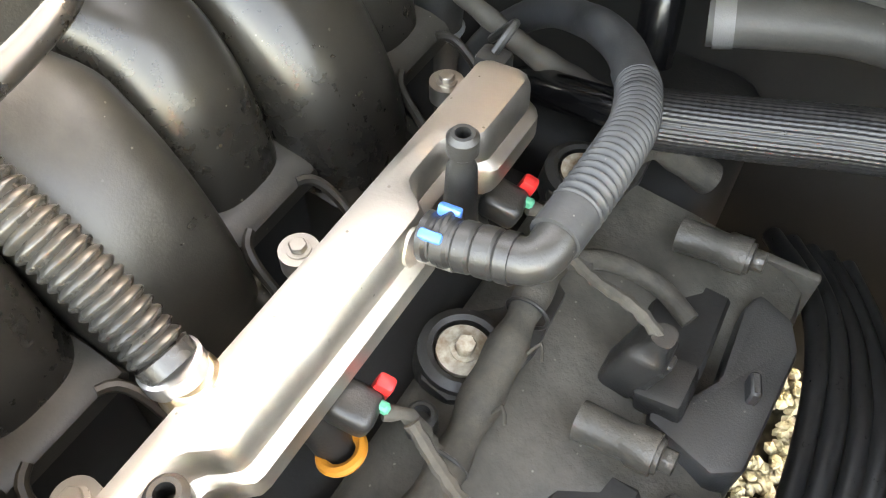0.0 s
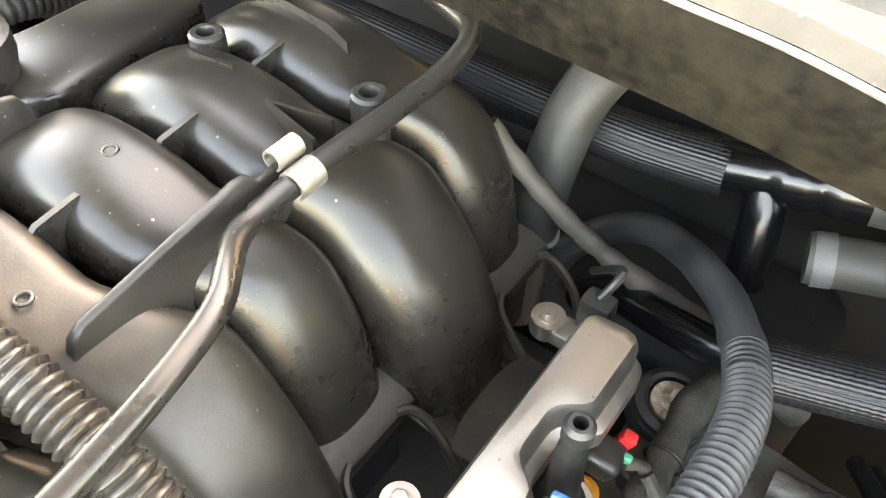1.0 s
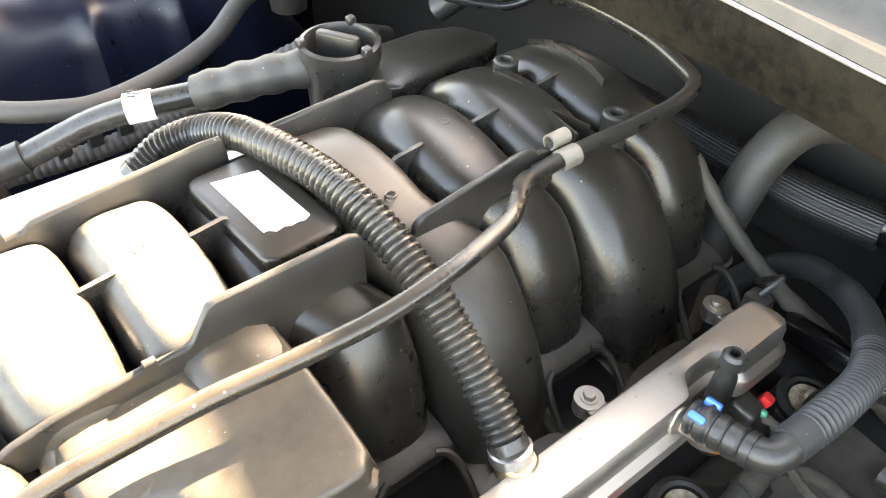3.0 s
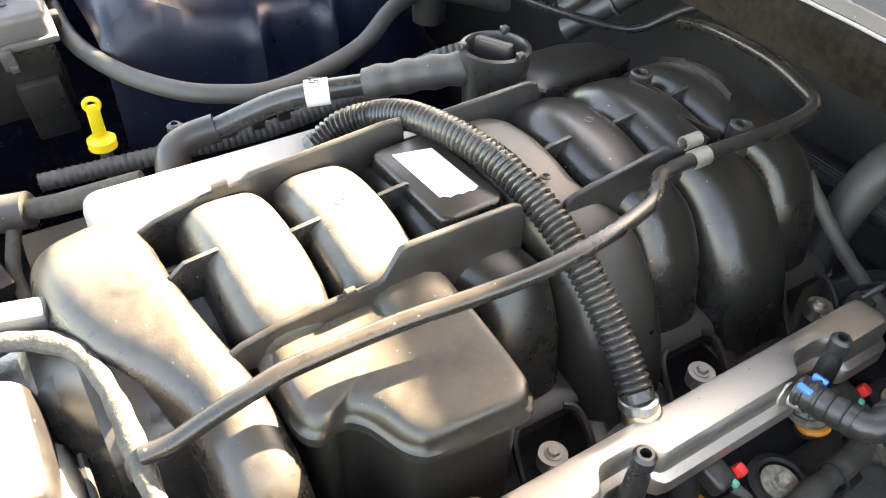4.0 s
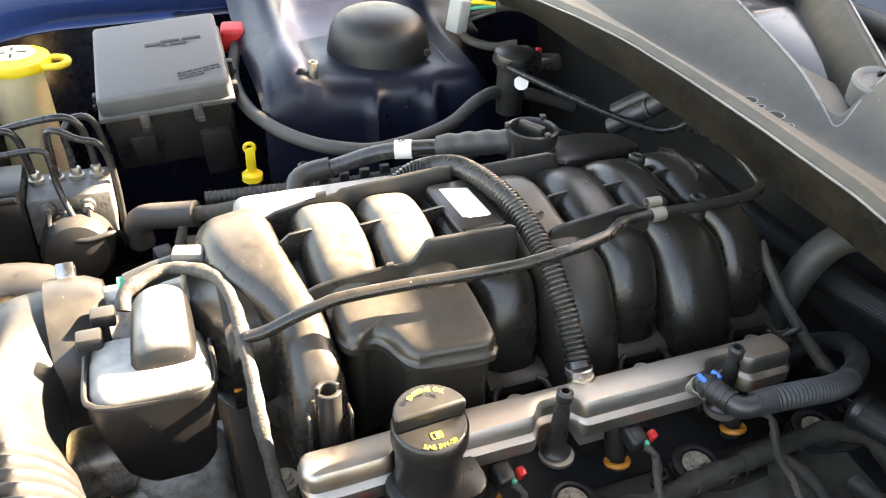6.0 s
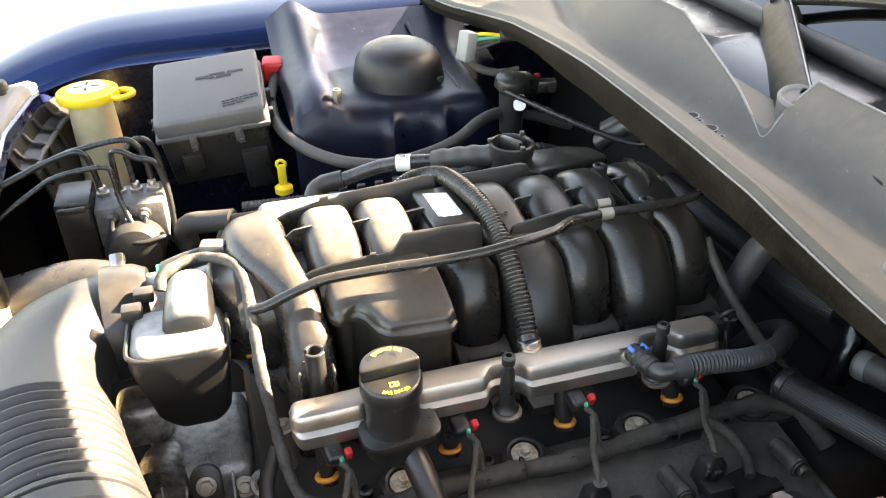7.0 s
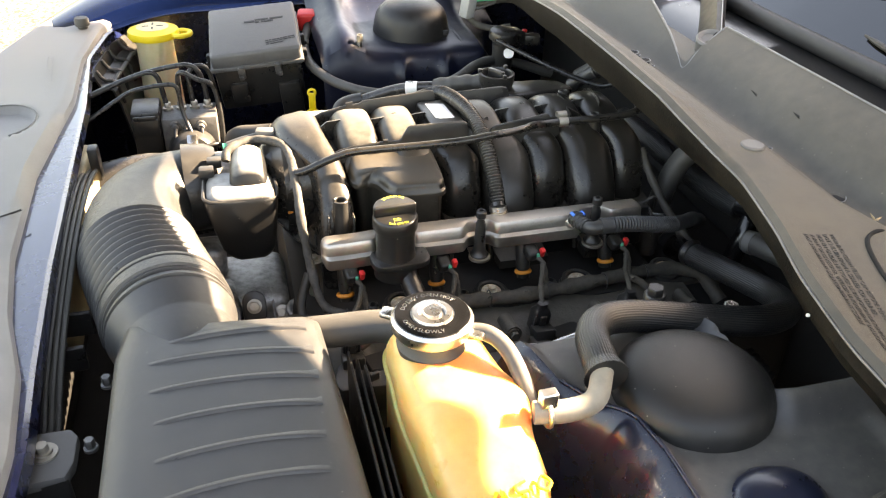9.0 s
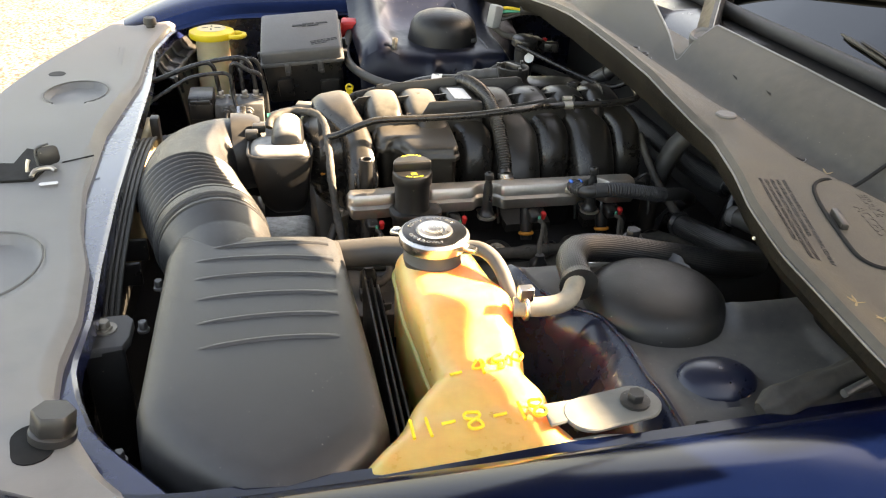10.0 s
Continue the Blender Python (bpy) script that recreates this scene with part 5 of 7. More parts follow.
bundle = thing("cable_bundle", (0.2, -0.37, 0.68), "bundle of ribbed black cables beside the valve cover", "cable bundle")
for g, r in ((-0.014, 0.0062), (-0.003, 0.0066), (0.009, 0.006), (0.019, 0.0066), (0.031, 0.0056)):
    part("cable", tube([(0.32, -0.32 - g, 0.675), (0.28, -0.343 - g, 0.69 - 0.25 * g), (0.24, -0.36 - g, 0.697 - 0.25 * g), (0.19, -0.372 - g, 0.694 + 0.2 * g), (0.12, -0.378 - g, 0.675), (0.02, -0.384 - g, 0.64), (-0.1, -0.385 - g, 0.6)], r, n=12), braid, bundle)

harness = thing("wiring_harness", (0, -0.235, 0.75), "dusty cloth-taped wiring harness along the valve cover", "wiring harness")
part("loom", tube([(-0.26, -0.20, 0.745), (-0.22, -0.215, 0.75), (-0.15, -0.225, 0.755), (-0.05, -0.224, 0.758), (0.03, -0.228, 0.759), (0.112, -0.222, 0.76), (0.176, -0.216, 0.76), (0.24, -0.214, 0.758), (0.275, -0.23, 0.752), (0.29, -0.26, 0.73)], lambda s, u: 0.0088 + 0.001 * math.sin(s * 90) + 0.0008 * math.sin(s * 217), n=14), tape, harness)

rnd = random.Random(11)
for x in (-0.19, -0.1, -0.015, 0.06, 0.14, 0.2):
    part("cable_tie", ring(0.0102, 0.001, (x, -0.2245 + 0.1 * max(0, x - 0.1), 0.7585), (1, 0, 0.02)), plastic_clean, harness)
for i in range(9):
    x = -0.2 + 0.047 * i + rnd.uniform(-0.01, 0.01)
    part("tape_end", tube([(x, -0.231, 0.763), (x + 0.004, -0.235, 0.766 + rnd.uniform(0, 0.006)), (x + rnd.uniform(-0.004, 0.008), -0.239, 0.768)], 0.0008, n=6), tape, harness)
part("branch", tube([(-0.16, -0.226, 0.757), (-0.165, -0.25, 0.752), (-0.18, -0.265, 0.748), (-0.2, -0.272, 0.75)], 0.0055, n=10), tape, harness)
part("branch", tube([(0.17, -0.218, 0.762), (0.185, -0.24, 0.76), (0.19, -0.265, 0.752), (0.182, -0.285, 0.748)], 0.005, n=10), tape, harness)
# hollow standing bosses on the cover
for x in (-0.157, -0.043, 0.073, 0.187):
    part("stand_off", merge(lathe([(0, -0.02), (0.0075, -0.02), (0.007, 0.012), (0.0055, 0.0135), (0.004, 0.0135), (0.0035, 0.008), (0, 0.008)], (x, -0.206, 0.7465), n=18)), plastic_clean, vc)
# ---- oil filler ----
oil_black = surface("handled_black_plastic", (0.008, 0.008, 0.008), (0.014, 0.0137, 0.013), rough=0.36, dust=DUST, dust_amount=0.04, bump=0.1, fine=900)
oil = thing("oil_filler", (-0.125, -0.215, 0.78), "black oil filler neck with a finger-grip cap", "oil filler cap")
OX, OY, OZ = -0.127, -0.198, 0.877
part("neck_base", prism(rounded(0.07, 0.044, 0.016), 0, 0.009, 0.003, to=pose(OX + 0.004, OY - 0.006, OZ - 0.062, 0, 0, 4)), oil_black, oil)
part("neck", lathe([(0, -0.08), (0.026, -0.08), (0.0255, -0.056), (0.0228, -0.05), (0.0235, -0.014), (0, -0.014)], (OX, OY, OZ), n=40), oil_black, oil)
cap = part("cap", lathe([(0, -0.016), (0.0258, -0.016), (0.0262, -0.014), (0.0262, -0.003), (0.025, -0.0008), (0.0235, 0.0), (0, 0.0)], (OX, OY, OZ), n=48), oil_black, oil)
part("grip", prism([(0.0255 * math.cos(radians(a)), 0.0255 * math.sin(radians(a))) for a in range(0, 181, 9)], -0.001, 0.0125, 0.0024, 3, to=pose(OX, OY - 0.002, OZ, 0, 0, 4)), oil_black, cap, "raised half-round grip")
part("words", moved(bent(letters("SAE 5W-20", 0.005), 0.0222, 270, True), pose(OX, OY, OZ + 0.0004)), print_yellow, cap, "yellow printed words")
part("words", moved(bent(letters("ENGINE OIL", 0.0052), 0.0162, 90), pose(OX, OY - 0.002, OZ + 0.0156)), print_yellow, cap, "yellow printed words")
for o in ([(-0.005, -0.0035), (0.005, -0.0035), (0.005, -0.0027), (-0.005, -0.0027)], [(-0.005, 0.0027), (0.005, 0.0027), (0.005, 0.0035), (-0.005, 0.0035)], [(-0.005, -0.0035), (-0.0042, -0.0035), (-0.0042, 0.0035), (-0.005, 0.0035)], [(0.0042, -0.0035), (0.005, -0.0035), (0.005, 0.0035), (0.0042, 0.0035)], [(-0.0008, -0.003), (0.003, -0.003), (0.003, 0.003), (-0.0008, 0.003)]):
    part("icon", moved(prism([(0.8 * p, 0.8 * q) for p, q in o], 0, 0.0004), pose(OX, OY - 0.0125, OZ + 0.0002)), print_yellow, cap, "yellow oil symbol")

neck_tube = thing("filler_tube", (-0.09, -0.27, 0.72), "black oil filler tube down to the valve cover", "filler tube")
part("pipe", tube([(-0.118, -0.205, 0.805), (-0.11, -0.235, 0.785), (-0.098, -0.28, 0.745), (-0.085, -0.35, 0.69)], 0.012, n=16), plastic_clean, neck_tube)

# ---- lines over the manifold ----
dull_pipe = surface("dull_painted_pipe", (0.014, 0.014, 0.0145), (0.03, 0.03, 0.03), rough=0.3, bump=0.05)
vac_black = surface("worn_black_steel", (0.008, 0.0078, 0.0075), (0.018, 0.017, 0.016), rough=0.25, dust=DUST, dust_amount=0.12, bump=0.05)
vac = thing("vacuum_pipe", (0.0, -0.07, 0.9), "worn black steel vacuum pipe clipped along the manifold", "vacuum pipe")
part("pipe", tube([(-0.228, -0.082, 0.882), (-0.214, -0.085, 0.886), (-0.195, -0.087, 0.895), (-0.175, -0.089, 0.903), (-0.155, -0.089, 0.907), (-0.1, -0.09, 0.908), (-0.06, -0.096, 0.911), (-0.02, -0.1, 0.914), (0.02, -0.098, 0.917), (0.05, -0.092, 0.917), (0.068, -0.086, 0.917), (0.082, -0.075, 0.915),
                   (0.095, -0.065, 0.911), (0.11, -0.062, 0.91), (0.14, -0.062, 0.911), (0.18, -0.065, 0.912), (0.215, -0.067, 0.915), (0.238, -0.062, 0.918), (0.246, -0.045, 0.92), (0.25, -0.01, 0.925), (0.262, 0.05, 0.918), (0.28, 0.1, 0.9)], 0.0049, n=14), vac_black, vac)
part("clip", merge(loft([[(x, -0.0625 + (0.0052 + g) * math.cos(radians(a)), 0.9105 + (0.0052 + g) * math.sin(radians(a))) for g, a in [(0.0, a) for a in range(-40, 231, 18)] + [(0.0011, a) for a in range(230, -41, -18)]] for x in (0.1235, 0.1365)]), loft([[(x, -0.0525 + (0.0036 + g) * math.cos(radians(a)), 0.917 + (0.0036 + g) * math.sin(radians(a))) for g, a in [(0.0, a) for a in range(-60, 241, 20)] + [(0.001, a) for a in range(240, -61, -20)]] for x in (0.1245, 0.138)])), bolt_metal, vac, "zinc-plated spring clip")

pcv = thing("ventilation_hose", (0.01, 0, 0.9), "black corrugated hose arched over the manifold", "hose")
part("sleeve", corrugated([(0.014, -0.153, 0.843), (0.0155, -0.138, 0.856), (0.0165, -0.12, 0.871), (0.0165, -0.1, 0.886), (0.0165, -0.08, 0.897), (0.015, -0.05, 0.909), (0.011, -0.02, 0.917), (0.006, 0.01, 0.919), (0.0, 0.04, 0.917), (-0.005, 0.07, 0.91), (-0.013, 0.1, 0.896), (-0.03, 0.118, 0.883), (-0.05, 0.125, 0.865)],
                           0.0104, 0.0041, 0.002, plain=0.006), loom, pcv)
part("foot", lathe([(0, -0.012), (0.0095, -0.012), (0.0095, -0.004), (0.011, -0.003), (0.011, 0.003), (0.0085, 0.004), (0, 0.004)], (0.014, -0.153, 0.842), (0, 0.3, 1)), bright_steel, pcv, "bright metal end fitting")

bre = thing("breather_hose", (-0.04, 0.17, 0.87), "black breather hose with a paper tag", "hose")
part("hose", tube([(0.015, 0.158, 0.884), (-0.02, 0.172, 0.88), (-0.05, 0.186, 0.872), (-0.08, 0.196, 0.86), (-0.1, 0.2, 0.853)], 0.0088, n=16), loom, bre)
part("sleeve", tube([(0.075, 0.115, 0.903), (0.05, 0.132, 0.897), (0.03, 0.147, 0.89), (0.012, 0.16, 0.884)], lambda s, u: 0.0125 + 0.0008 * math.sin(s * 300), n=18), rubber, bre)
part("elbow", tube([(-0.095, 0.199, 0.856), (-0.118, 0.204, 0.85), (-0.132, 0.2, 0.843), (-0.137, 0.19, 0.825), (-0.136, 0.18, 0.80)], 0.0112, n=16), plastic_clean, bre)
part("tag", lathe([(0.0096, -0.009), (0.0102, -0.009), (0.0102, 0.009), (0.0096, 0.009), (0.0096, -0.009)], (-0.022, 0.173, 0.8795), (1, -0.42, 0.1)), white, bre, "white paper tag with faded print")
part("print", moved(bars(3, 0.012, 0.0035, 0.0016, 0.0003, 7), pose(-0.0222, 0.1725, 0.8899, 0, 6, -23)), print_dark, bre, "faded print")

filler = thing("filler_port", (0.092, 0.1, 0.9), "black round port with a raised grip on the far side", "filler cap")
part("ring", lathe([(0.0, -0.05), (0.022, -0.05), (0.024, -0.012), (0.0265, -0.002), (0.0265, 0.008), (0.0235, 0.009), (0.022, 0.006), (0.021, -0.012), (0, -0.012)], (0.092, 0.106, 0.912)), plastic_clean, filler)
part("plug", merge(lathe([(0, 0.0), (0.012, 0.0), (0.012, 0.004), (0, 0.006)], (0.092, 0.106, 0.898)), prism(rounded(0.008, 0.03, 0.003), 0, 0.022, 0.0015, to=pose(0.092, 0.108, 0.902, 0, 0, 30))), plastic_clean, filler)
for a in (40, 160, 280):
    part("lug", box((0.006, 0.006, 0.006), (0.092 + 0.025 * math.cos(radians(a)), 0.106 + 0.025 * math.sin(radians(a)), 0.922), 0.001, 1), plastic_clean, filler)

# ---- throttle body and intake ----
# dust on upward faces goes near white, to give the sunlit top as well
cover_sunlit_top = surface("black_cover_sunlit_top", (0.006, 0.006, 0.0063), (0.01, 0.0098, 0.0095), rough=0.4, spec=0.35, dust=(0.62, 0.6, 0.56), dust_amount=0.9, bump=0.08, fine=900, grain=60, patch=10)
tb = thing("throttle_body", (-0.3, -0.04, 0.78), "throttle body with black actuator cover on an alloy casting", "throttle body")
part("casting", lathe([(0, -0.05), (0.05, -0.05), (0.05, -0.035), (0.043, -0.03), (0.043, 0.03), (0.05, 0.035), (0.05, 0.05), (0, 0.05)], (-0.295, 0.02, 0.825), (1, 0, 0)), alloy, tb, "cast alloy bore")
rings = []
for y, w, h, dz in ((-0.04, 0.084, 0.094, 0.0), (-0.06, 0.088, 0.1, 0), (-0.09, 0.088, 0.1, 0.0), (-0.099, 0.085, 0.097, -0.0005), (-0.1045, 0.079, 0.089, -0.001), (-0.1075, 0.07, 0.079, -0.0015)):
    rr = []
    for a, b in rounded(w, h, 0.019, 6):
        k = 1 - 0.3 * max(0, -b / h * 2 + 0.25) ** 1.6
        rr.append((-0.296 + a * k + 0.006 * max(0, -b / h * 2), y - 0.004 * b / h, 0.824 + b + dz))
    rings.append(rr)
part("actuator_cover", loft(rings), cover_sunlit_top, tb)
part("gear_housing", loft([[(-0.282 + g, y, 0.845), *[(-0.282 + g - wd * math.cos(math.pi * i / 14), y, 0.862 + (top - 0.862) * max(0.0, math.sin(math.pi * i / 14)) ** 0.6) for i in range(15)]] for y, wd, top, g in ((-0.012, 0.016, 0.886, 0.0), (-0.018, 0.0215, 0.896, 0.0), (-0.04, 0.0228, 0.9, -0.001), (-0.064, 0.0232, 0.899, -0.002), (-0.077, 0.0228, 0.8945, -0.003), (-0.0835, 0.021, 0.886, -0.003), (-0.087, 0.018, 0.873, -0.003))]), cover_sunlit_top, tb)
for dx in (-0.03, -0.005):
    part("spring_clip", box((0.018, 0.014, 0.012), (-0.322 + dx * 0.4, -0.012 + dx, 0.875), 0.002), plastic_clean, tb)
part("adapter", lathe([(0, -0.03), (0.058, -0.03), (0.058, -0.02), (0.056, 0.0), (0.05, 0.012), (0, 0.012)], (-0.335, 0.016, 0.826), (1, 0.05, 0), n=36), plastic_clean, tb, "black intake collar")
seam_line = [(-0.3385, -0.05, 0.866), (-0.3395, -0.092, 0.8655), (-0.335, -0.101, 0.865), (-0.326, -0.1055, 0.8645), (-0.296, -0.1065, 0.863), (-0.266, -0.1055, 0.8615), (-0.2575, -0.101, 0.861), (-0.253, -0.092, 0.8605), (-0.252, -0.05, 0.86)]
part("seam", tube(seam_line, 0.0024, n=8), plastic_clean, tb, "rounded seam of the cover")


duct = thing("intake_duct", (-0.40, -0.2, 0.8), "black plastic intake elbow with a corrugated section", "intake duct")
axis = [(-0.335, 0.018, 0.826), (-0.358, 0.016, 0.826), (-0.384, 0.006, 0.826), (-0.408, -0.02, 0.826), (-0.421, -0.06, 0.826), (-0.421, -0.11, 0.826), (-0.412, -0.16, 0.827), (-0.4, -0.205, 0.828), (-0.387, -0.25, 0.83), (-0.376, -0.295, 0.831), (-0.368, -0.335, 0.829), (-0.362, -0.37, 0.823), (-0.357, -0.41, 0.812), (-0.353, -0.45, 0.798)]
line = curve_points(axis, 10)
line, total = resample(line, 0.0013)


CORR0, CORR1 = 0.215, 0.333         # where the ribs begin and end along the duct


def duct_r(s, u):
    r = 0.0505 + 0.0145 * min(1, max(0, (s - 0.02) / 0.2))
    if CORR0 < s < CORR1:
        w = 0.5 + 0.5 * math.cos(2 * math.pi * (s - CORR0) / 0.0131)
        r += 0.0025 - 0.0085 * (1 - w ** 0.42)
    elif s >= CORR1:
        k = s - CORR1
        r += 0.0025 if k < 0.022 else 0.0
        if 0.004 < k < 0.007 or 0.026 < k < 0.031 or 0.036 < k < 0.041:
            r -= 0.004
        r -= 0.008 * min(1.0, max(0.0, (k - 0.04) / 0.03))
    return r


part("elbow", sweep(line, lambda s, u: circle(duct_r(s, u), 40), 40), airbox_plastic, duct)
part("clamp", merge(lathe([(0.0535, -0.005), (0.0545, -0.005), (0.0545, 0.005), (0.0535, 0.005), (0.0535, -0.005)], (-0.35, 0.0165, 0.826), (1, 0.05, 0), n=40), box((0.014, 0.022, 0.012), (-0.35, 0.045, 0.875), 0.002, 2, (40, 0, 0))), bright_steel, duct, "steel hose clamp")

air = thing("air_cleaner", (-0.33, -0.53, 0.7), "charcoal plastic air cleaner box with raised ribs", "air filter box")


def air_ring(z, g):
    pts = [(-0.412, -0.335), (-0.35, -0.343), (-0.28, -0.35), (-0.245, -0.355), (-0.235, -0.365), (-0.231, -0.45), (-0.225, -0.57), (-0.222, -0.66), (-0.235, -0.69), (-0.268, -0.722), (-0.30, -0.732), (-0.335, -0.725), (-0.385, -0.68), (-0.412, -0.65), (-0.42, -0.62), (-0.42, -0.5), (-0.42, -0.38)]
    cx, cy = -0.325, -0.53
    return [(cx + (x - cx) * (1 + g), cy + (y - cy) * (1 + g * 0.6), z) for x, y in pts]


rings = [air_ring(0.60, 0.06), air_ring(0.78, 0.045), air_ring(0.83, 0.02), air_ring(0.852, 0.0), air_ring(0.862, -0.03), air_ring(0.868, -0.09), air_ring(0.871, -0.25), air_ring(0.872, -0.6), air_ring(0.872, -0.95)]
bm = loft(rings)
for v in bm.verts:
    if v.co.z > 0.8:
        v.co.z += 0.008 - 0.10 * max(0, -0.60 - v.co.y) ** 1.3
part("lid", bm, airbox_plastic, air)
for i, (xa, ya, xb, yb) in enumerate(((-0.372, -0.382, -0.25, -0.385), (-0.388, -0.408, -0.247, -0.419), (-0.387, -0.444, -0.247, -0.452), (-0.383, -0.482, -0.248, -0.486), (-0.381, -0.523, -0.25, -0.522), (-0.378, -0.562, -0.252, -0.558))):
    rows = []
    for k in [j / 14 for j in range(15)]:
        x, y = xa + (xb - xa) * k, ya + (yb - ya) * k + 0.006 * math.sin(math.pi * k)
        lift = 0.0021 * min(1.0, 6 * k, 6 * (1 - k)) ** 0.6
        base = 0.8797 - 0.0006 * (2 * abs(k - 0.5)) ** 3
        rows.append([(x, y + 0.009, base - 0.0012), (x, y + 0.004, base + lift * 0.3), (x, y + 0.0012, base + lift * 0.88), (x, y, base + lift), (x, y - 0.0008, base + lift * 0.8), (x, y - 0.0022, base), (x, y - 0.004, base - 0.003)])
    part("rib", loft(rows, caps=False, closed=False), airbox_plastic, air, sharp=70)

# ---- coolant tank ----
tank = thing("coolant_tank", (-0.15, -0.58, 0.6), "amber translucent plastic coolant bottle, half lit", "coolant bottle")


# cross-sections from the cap end to the wing: y, left x, right x, top
secs = [(-0.386, -0.16, -0.118, 0.86), (-0.392, -0.174, -0.104, 0.87), (-0.41, -0.181, -0.094, 0.88), (-0.445, -0.182, -0.091, 0.884), (-0.475, -0.183, -0.086, 0.8835), (-0.5, -0.182, -0.078, 0.886), (-0.52, -0.18, -0.079, 0.891), (-0.54, -0.178, -0.086, 0.8925), (-0.558, -0.1765, -0.089, 0.888),
        (-0.575, -0.175, -0.0875, 0.88), (-0.592, -0.1735, -0.0885, 0.8745), (-0.608, -0.1755, -0.092, 0.8725), (-0.625, -0.188, -0.089, 0.8735), (-0.645, -0.2025, -0.083, 0.874), (-0.662, -0.212, -0.086, 0.872), (-0.68, -0.224, -0.085, 0.8735), (-0.7, -0.243, -0.076, 0.874), (-0.725, -0.262, -0.066, 0.871), (-0.745, -0.268, -0.06, 0.862), (-0.757, -0.262, -0.07, 0.845)]
rings = []
smooth = [[p.x for p in curve_points([(v, 0, 0) for v in col], 4)] for col in zip(*secs)]
for y, xa, xb, top in zip(*smooth):
    w, h = xb - xa, top - 0.62
    rings.append([((xa + xb) / 2 + a, y, 0.62 + h / 2 + b) for a, b in rounded(w, h, min(0.025, w * 0.36), 6)])
part("bottle", loft(rings), tank_plastic, tank)
part("weld_seam", tube([(xa - 0.0005, y, 0.846 - 0.02 * min(1.0, max(0.0, (-0.45 - y) / 0.2))) for y, xa in list(zip(smooth[0], smooth[1]))[5:-6]], 0.0027, n=8), tank_plastic, tank)
CAP = (-0.144, -0.436, 0.885)
part("neck", lathe([(0, -0.01), (0.03, -0.01), (0.032, 0.0), (0.029, 0.004), (0.027, 0.022), (0, 0.022)], CAP), rubber, tank, "black neck collar")
capo = part("pressure_cap", lathe([(0.0, 0.014), (0.034, 0.014), (0.0365, 0.018), (0.0365, 0.026), (0.034, 0.029), (0.0185, 0.0295), (0.0175, 0.032), (0.0125, 0.0325), (0.011, 0.0295), (0.009, 0.0295), (0.008, 0.033), (0, 0.0335)], CAP, n=48), bright_steel, tank, "steel pressure cap with black printed face")
part("face", lathe([(0.0195, 0.0296), (0.033, 0.0292), (0.033, 0.0298), (0.0195, 0.0302), (0.0195, 0.0296)], CAP, n=48), black_gloss, capo, "black printed ring")
for sx, sy in ((-0.033, 0.022), (0.033, -0.022)):
    part("ear", box((0.018, 0.014, 0.006), (CAP[0] + sx, CAP[1] + sy, CAP[2] + 0.019), 0.003, 2, (0, 0, -34)), bright_steel, capo)
over = thing("overflow_hose", (-0.1, -0.48, 0.88), "grey rubber overflow hose from the coolant cap", "hose")
part("hose", tube([(-0.118, -0.448, 0.9), (-0.1, -0.458, 0.902), (-0.088, -0.475, 0.897), (-0.082, -0.5, 0.885), (-0.08, -0.525, 0.868)], 0.0075, n=14), hose_aged, over)

# heater hose in braided sleeve
bh = thing("braided_hose", (0.05, -0.47, 0.85), "coolant hose in a black braided sleeve with steel clamp", "hose")
part("hose", tube([(-0.088, -0.545, 0.887), (-0.06, -0.55, 0.888), (-0.035, -0.545, 0.89), (-0.018, -0.52, 0.895)], 0.0095, n=16), hose_dusty, bh, "dusty grey rubber hose end")


def braided(r, ribs=40, n=160, flare=0.0):
    """Woven sleeve: twisted strands with a finer counter-weave, frayed wide at its start."""
    def at(s, u):
        out = []
        for i in range(n):
            a = 2 * math.pi * i / n
            k = r + flare * max(0.0, 1 - s / 0.012)
            k *= 1 + 0.02 * math.cos(ribs * a + s * 60) + 0.012 * math.cos(ribs * a - s * 1300)
            out.append((k * math.cos(a), k * math.sin(a)))
        return out
    return at


way = curve_points([(-0.016, -0.524, 0.892), (-0.013, -0.5, 0.894), (-0.006, -0.473, 0.892), (0.012, -0.45, 0.889), (0.045, -0.441, 0.883), (0.09, -0.443, 0.875), (0.14, -0.446, 0.865), (0.19, -0.443, 0.853), (0.235, -0.425, 0.838), (0.266, -0.396, 0.822), (0.281, -0.36, 0.81), (0.28, -0.32, 0.8), (0.271, -0.28, 0.793), (0.262, -0.245, 0.788), (0.256, -0.22, 0.785)], 8)
part("braided_sleeve", sweep(resample(way, 0.0014)[0], braided(0.0152, flare=0.004), 160), braid, bh, sharp=85)
part("clamp", merge(ring(0.0112, 0.0022, (-0.078, -0.548, 0.888), (1, 0, 0)), box((0.014, 0.01, 0.014), (-0.078, -0.548, 0.903), 0.001, 1)), bright_steel, bh, "spring clamp")

# ---- far side: fuse box, washer bottle, ABS unit ----
fb = thing("fuse_box", (-0.24, 0.53, 0.75), "black plastic fuse box with a flat grey lid", "fuse box")
m = pose(-0.24, 0.522, 0.852, 13, -5, -3)
part("lid", moved(merge(box((0.16, 0.165, 0.028), (0, 0, 0.017), 0.006, 3), box((0.166, 0.171, 0.008), (0, 0, 0.002), 0.002)), m), fuse_grey, fb)
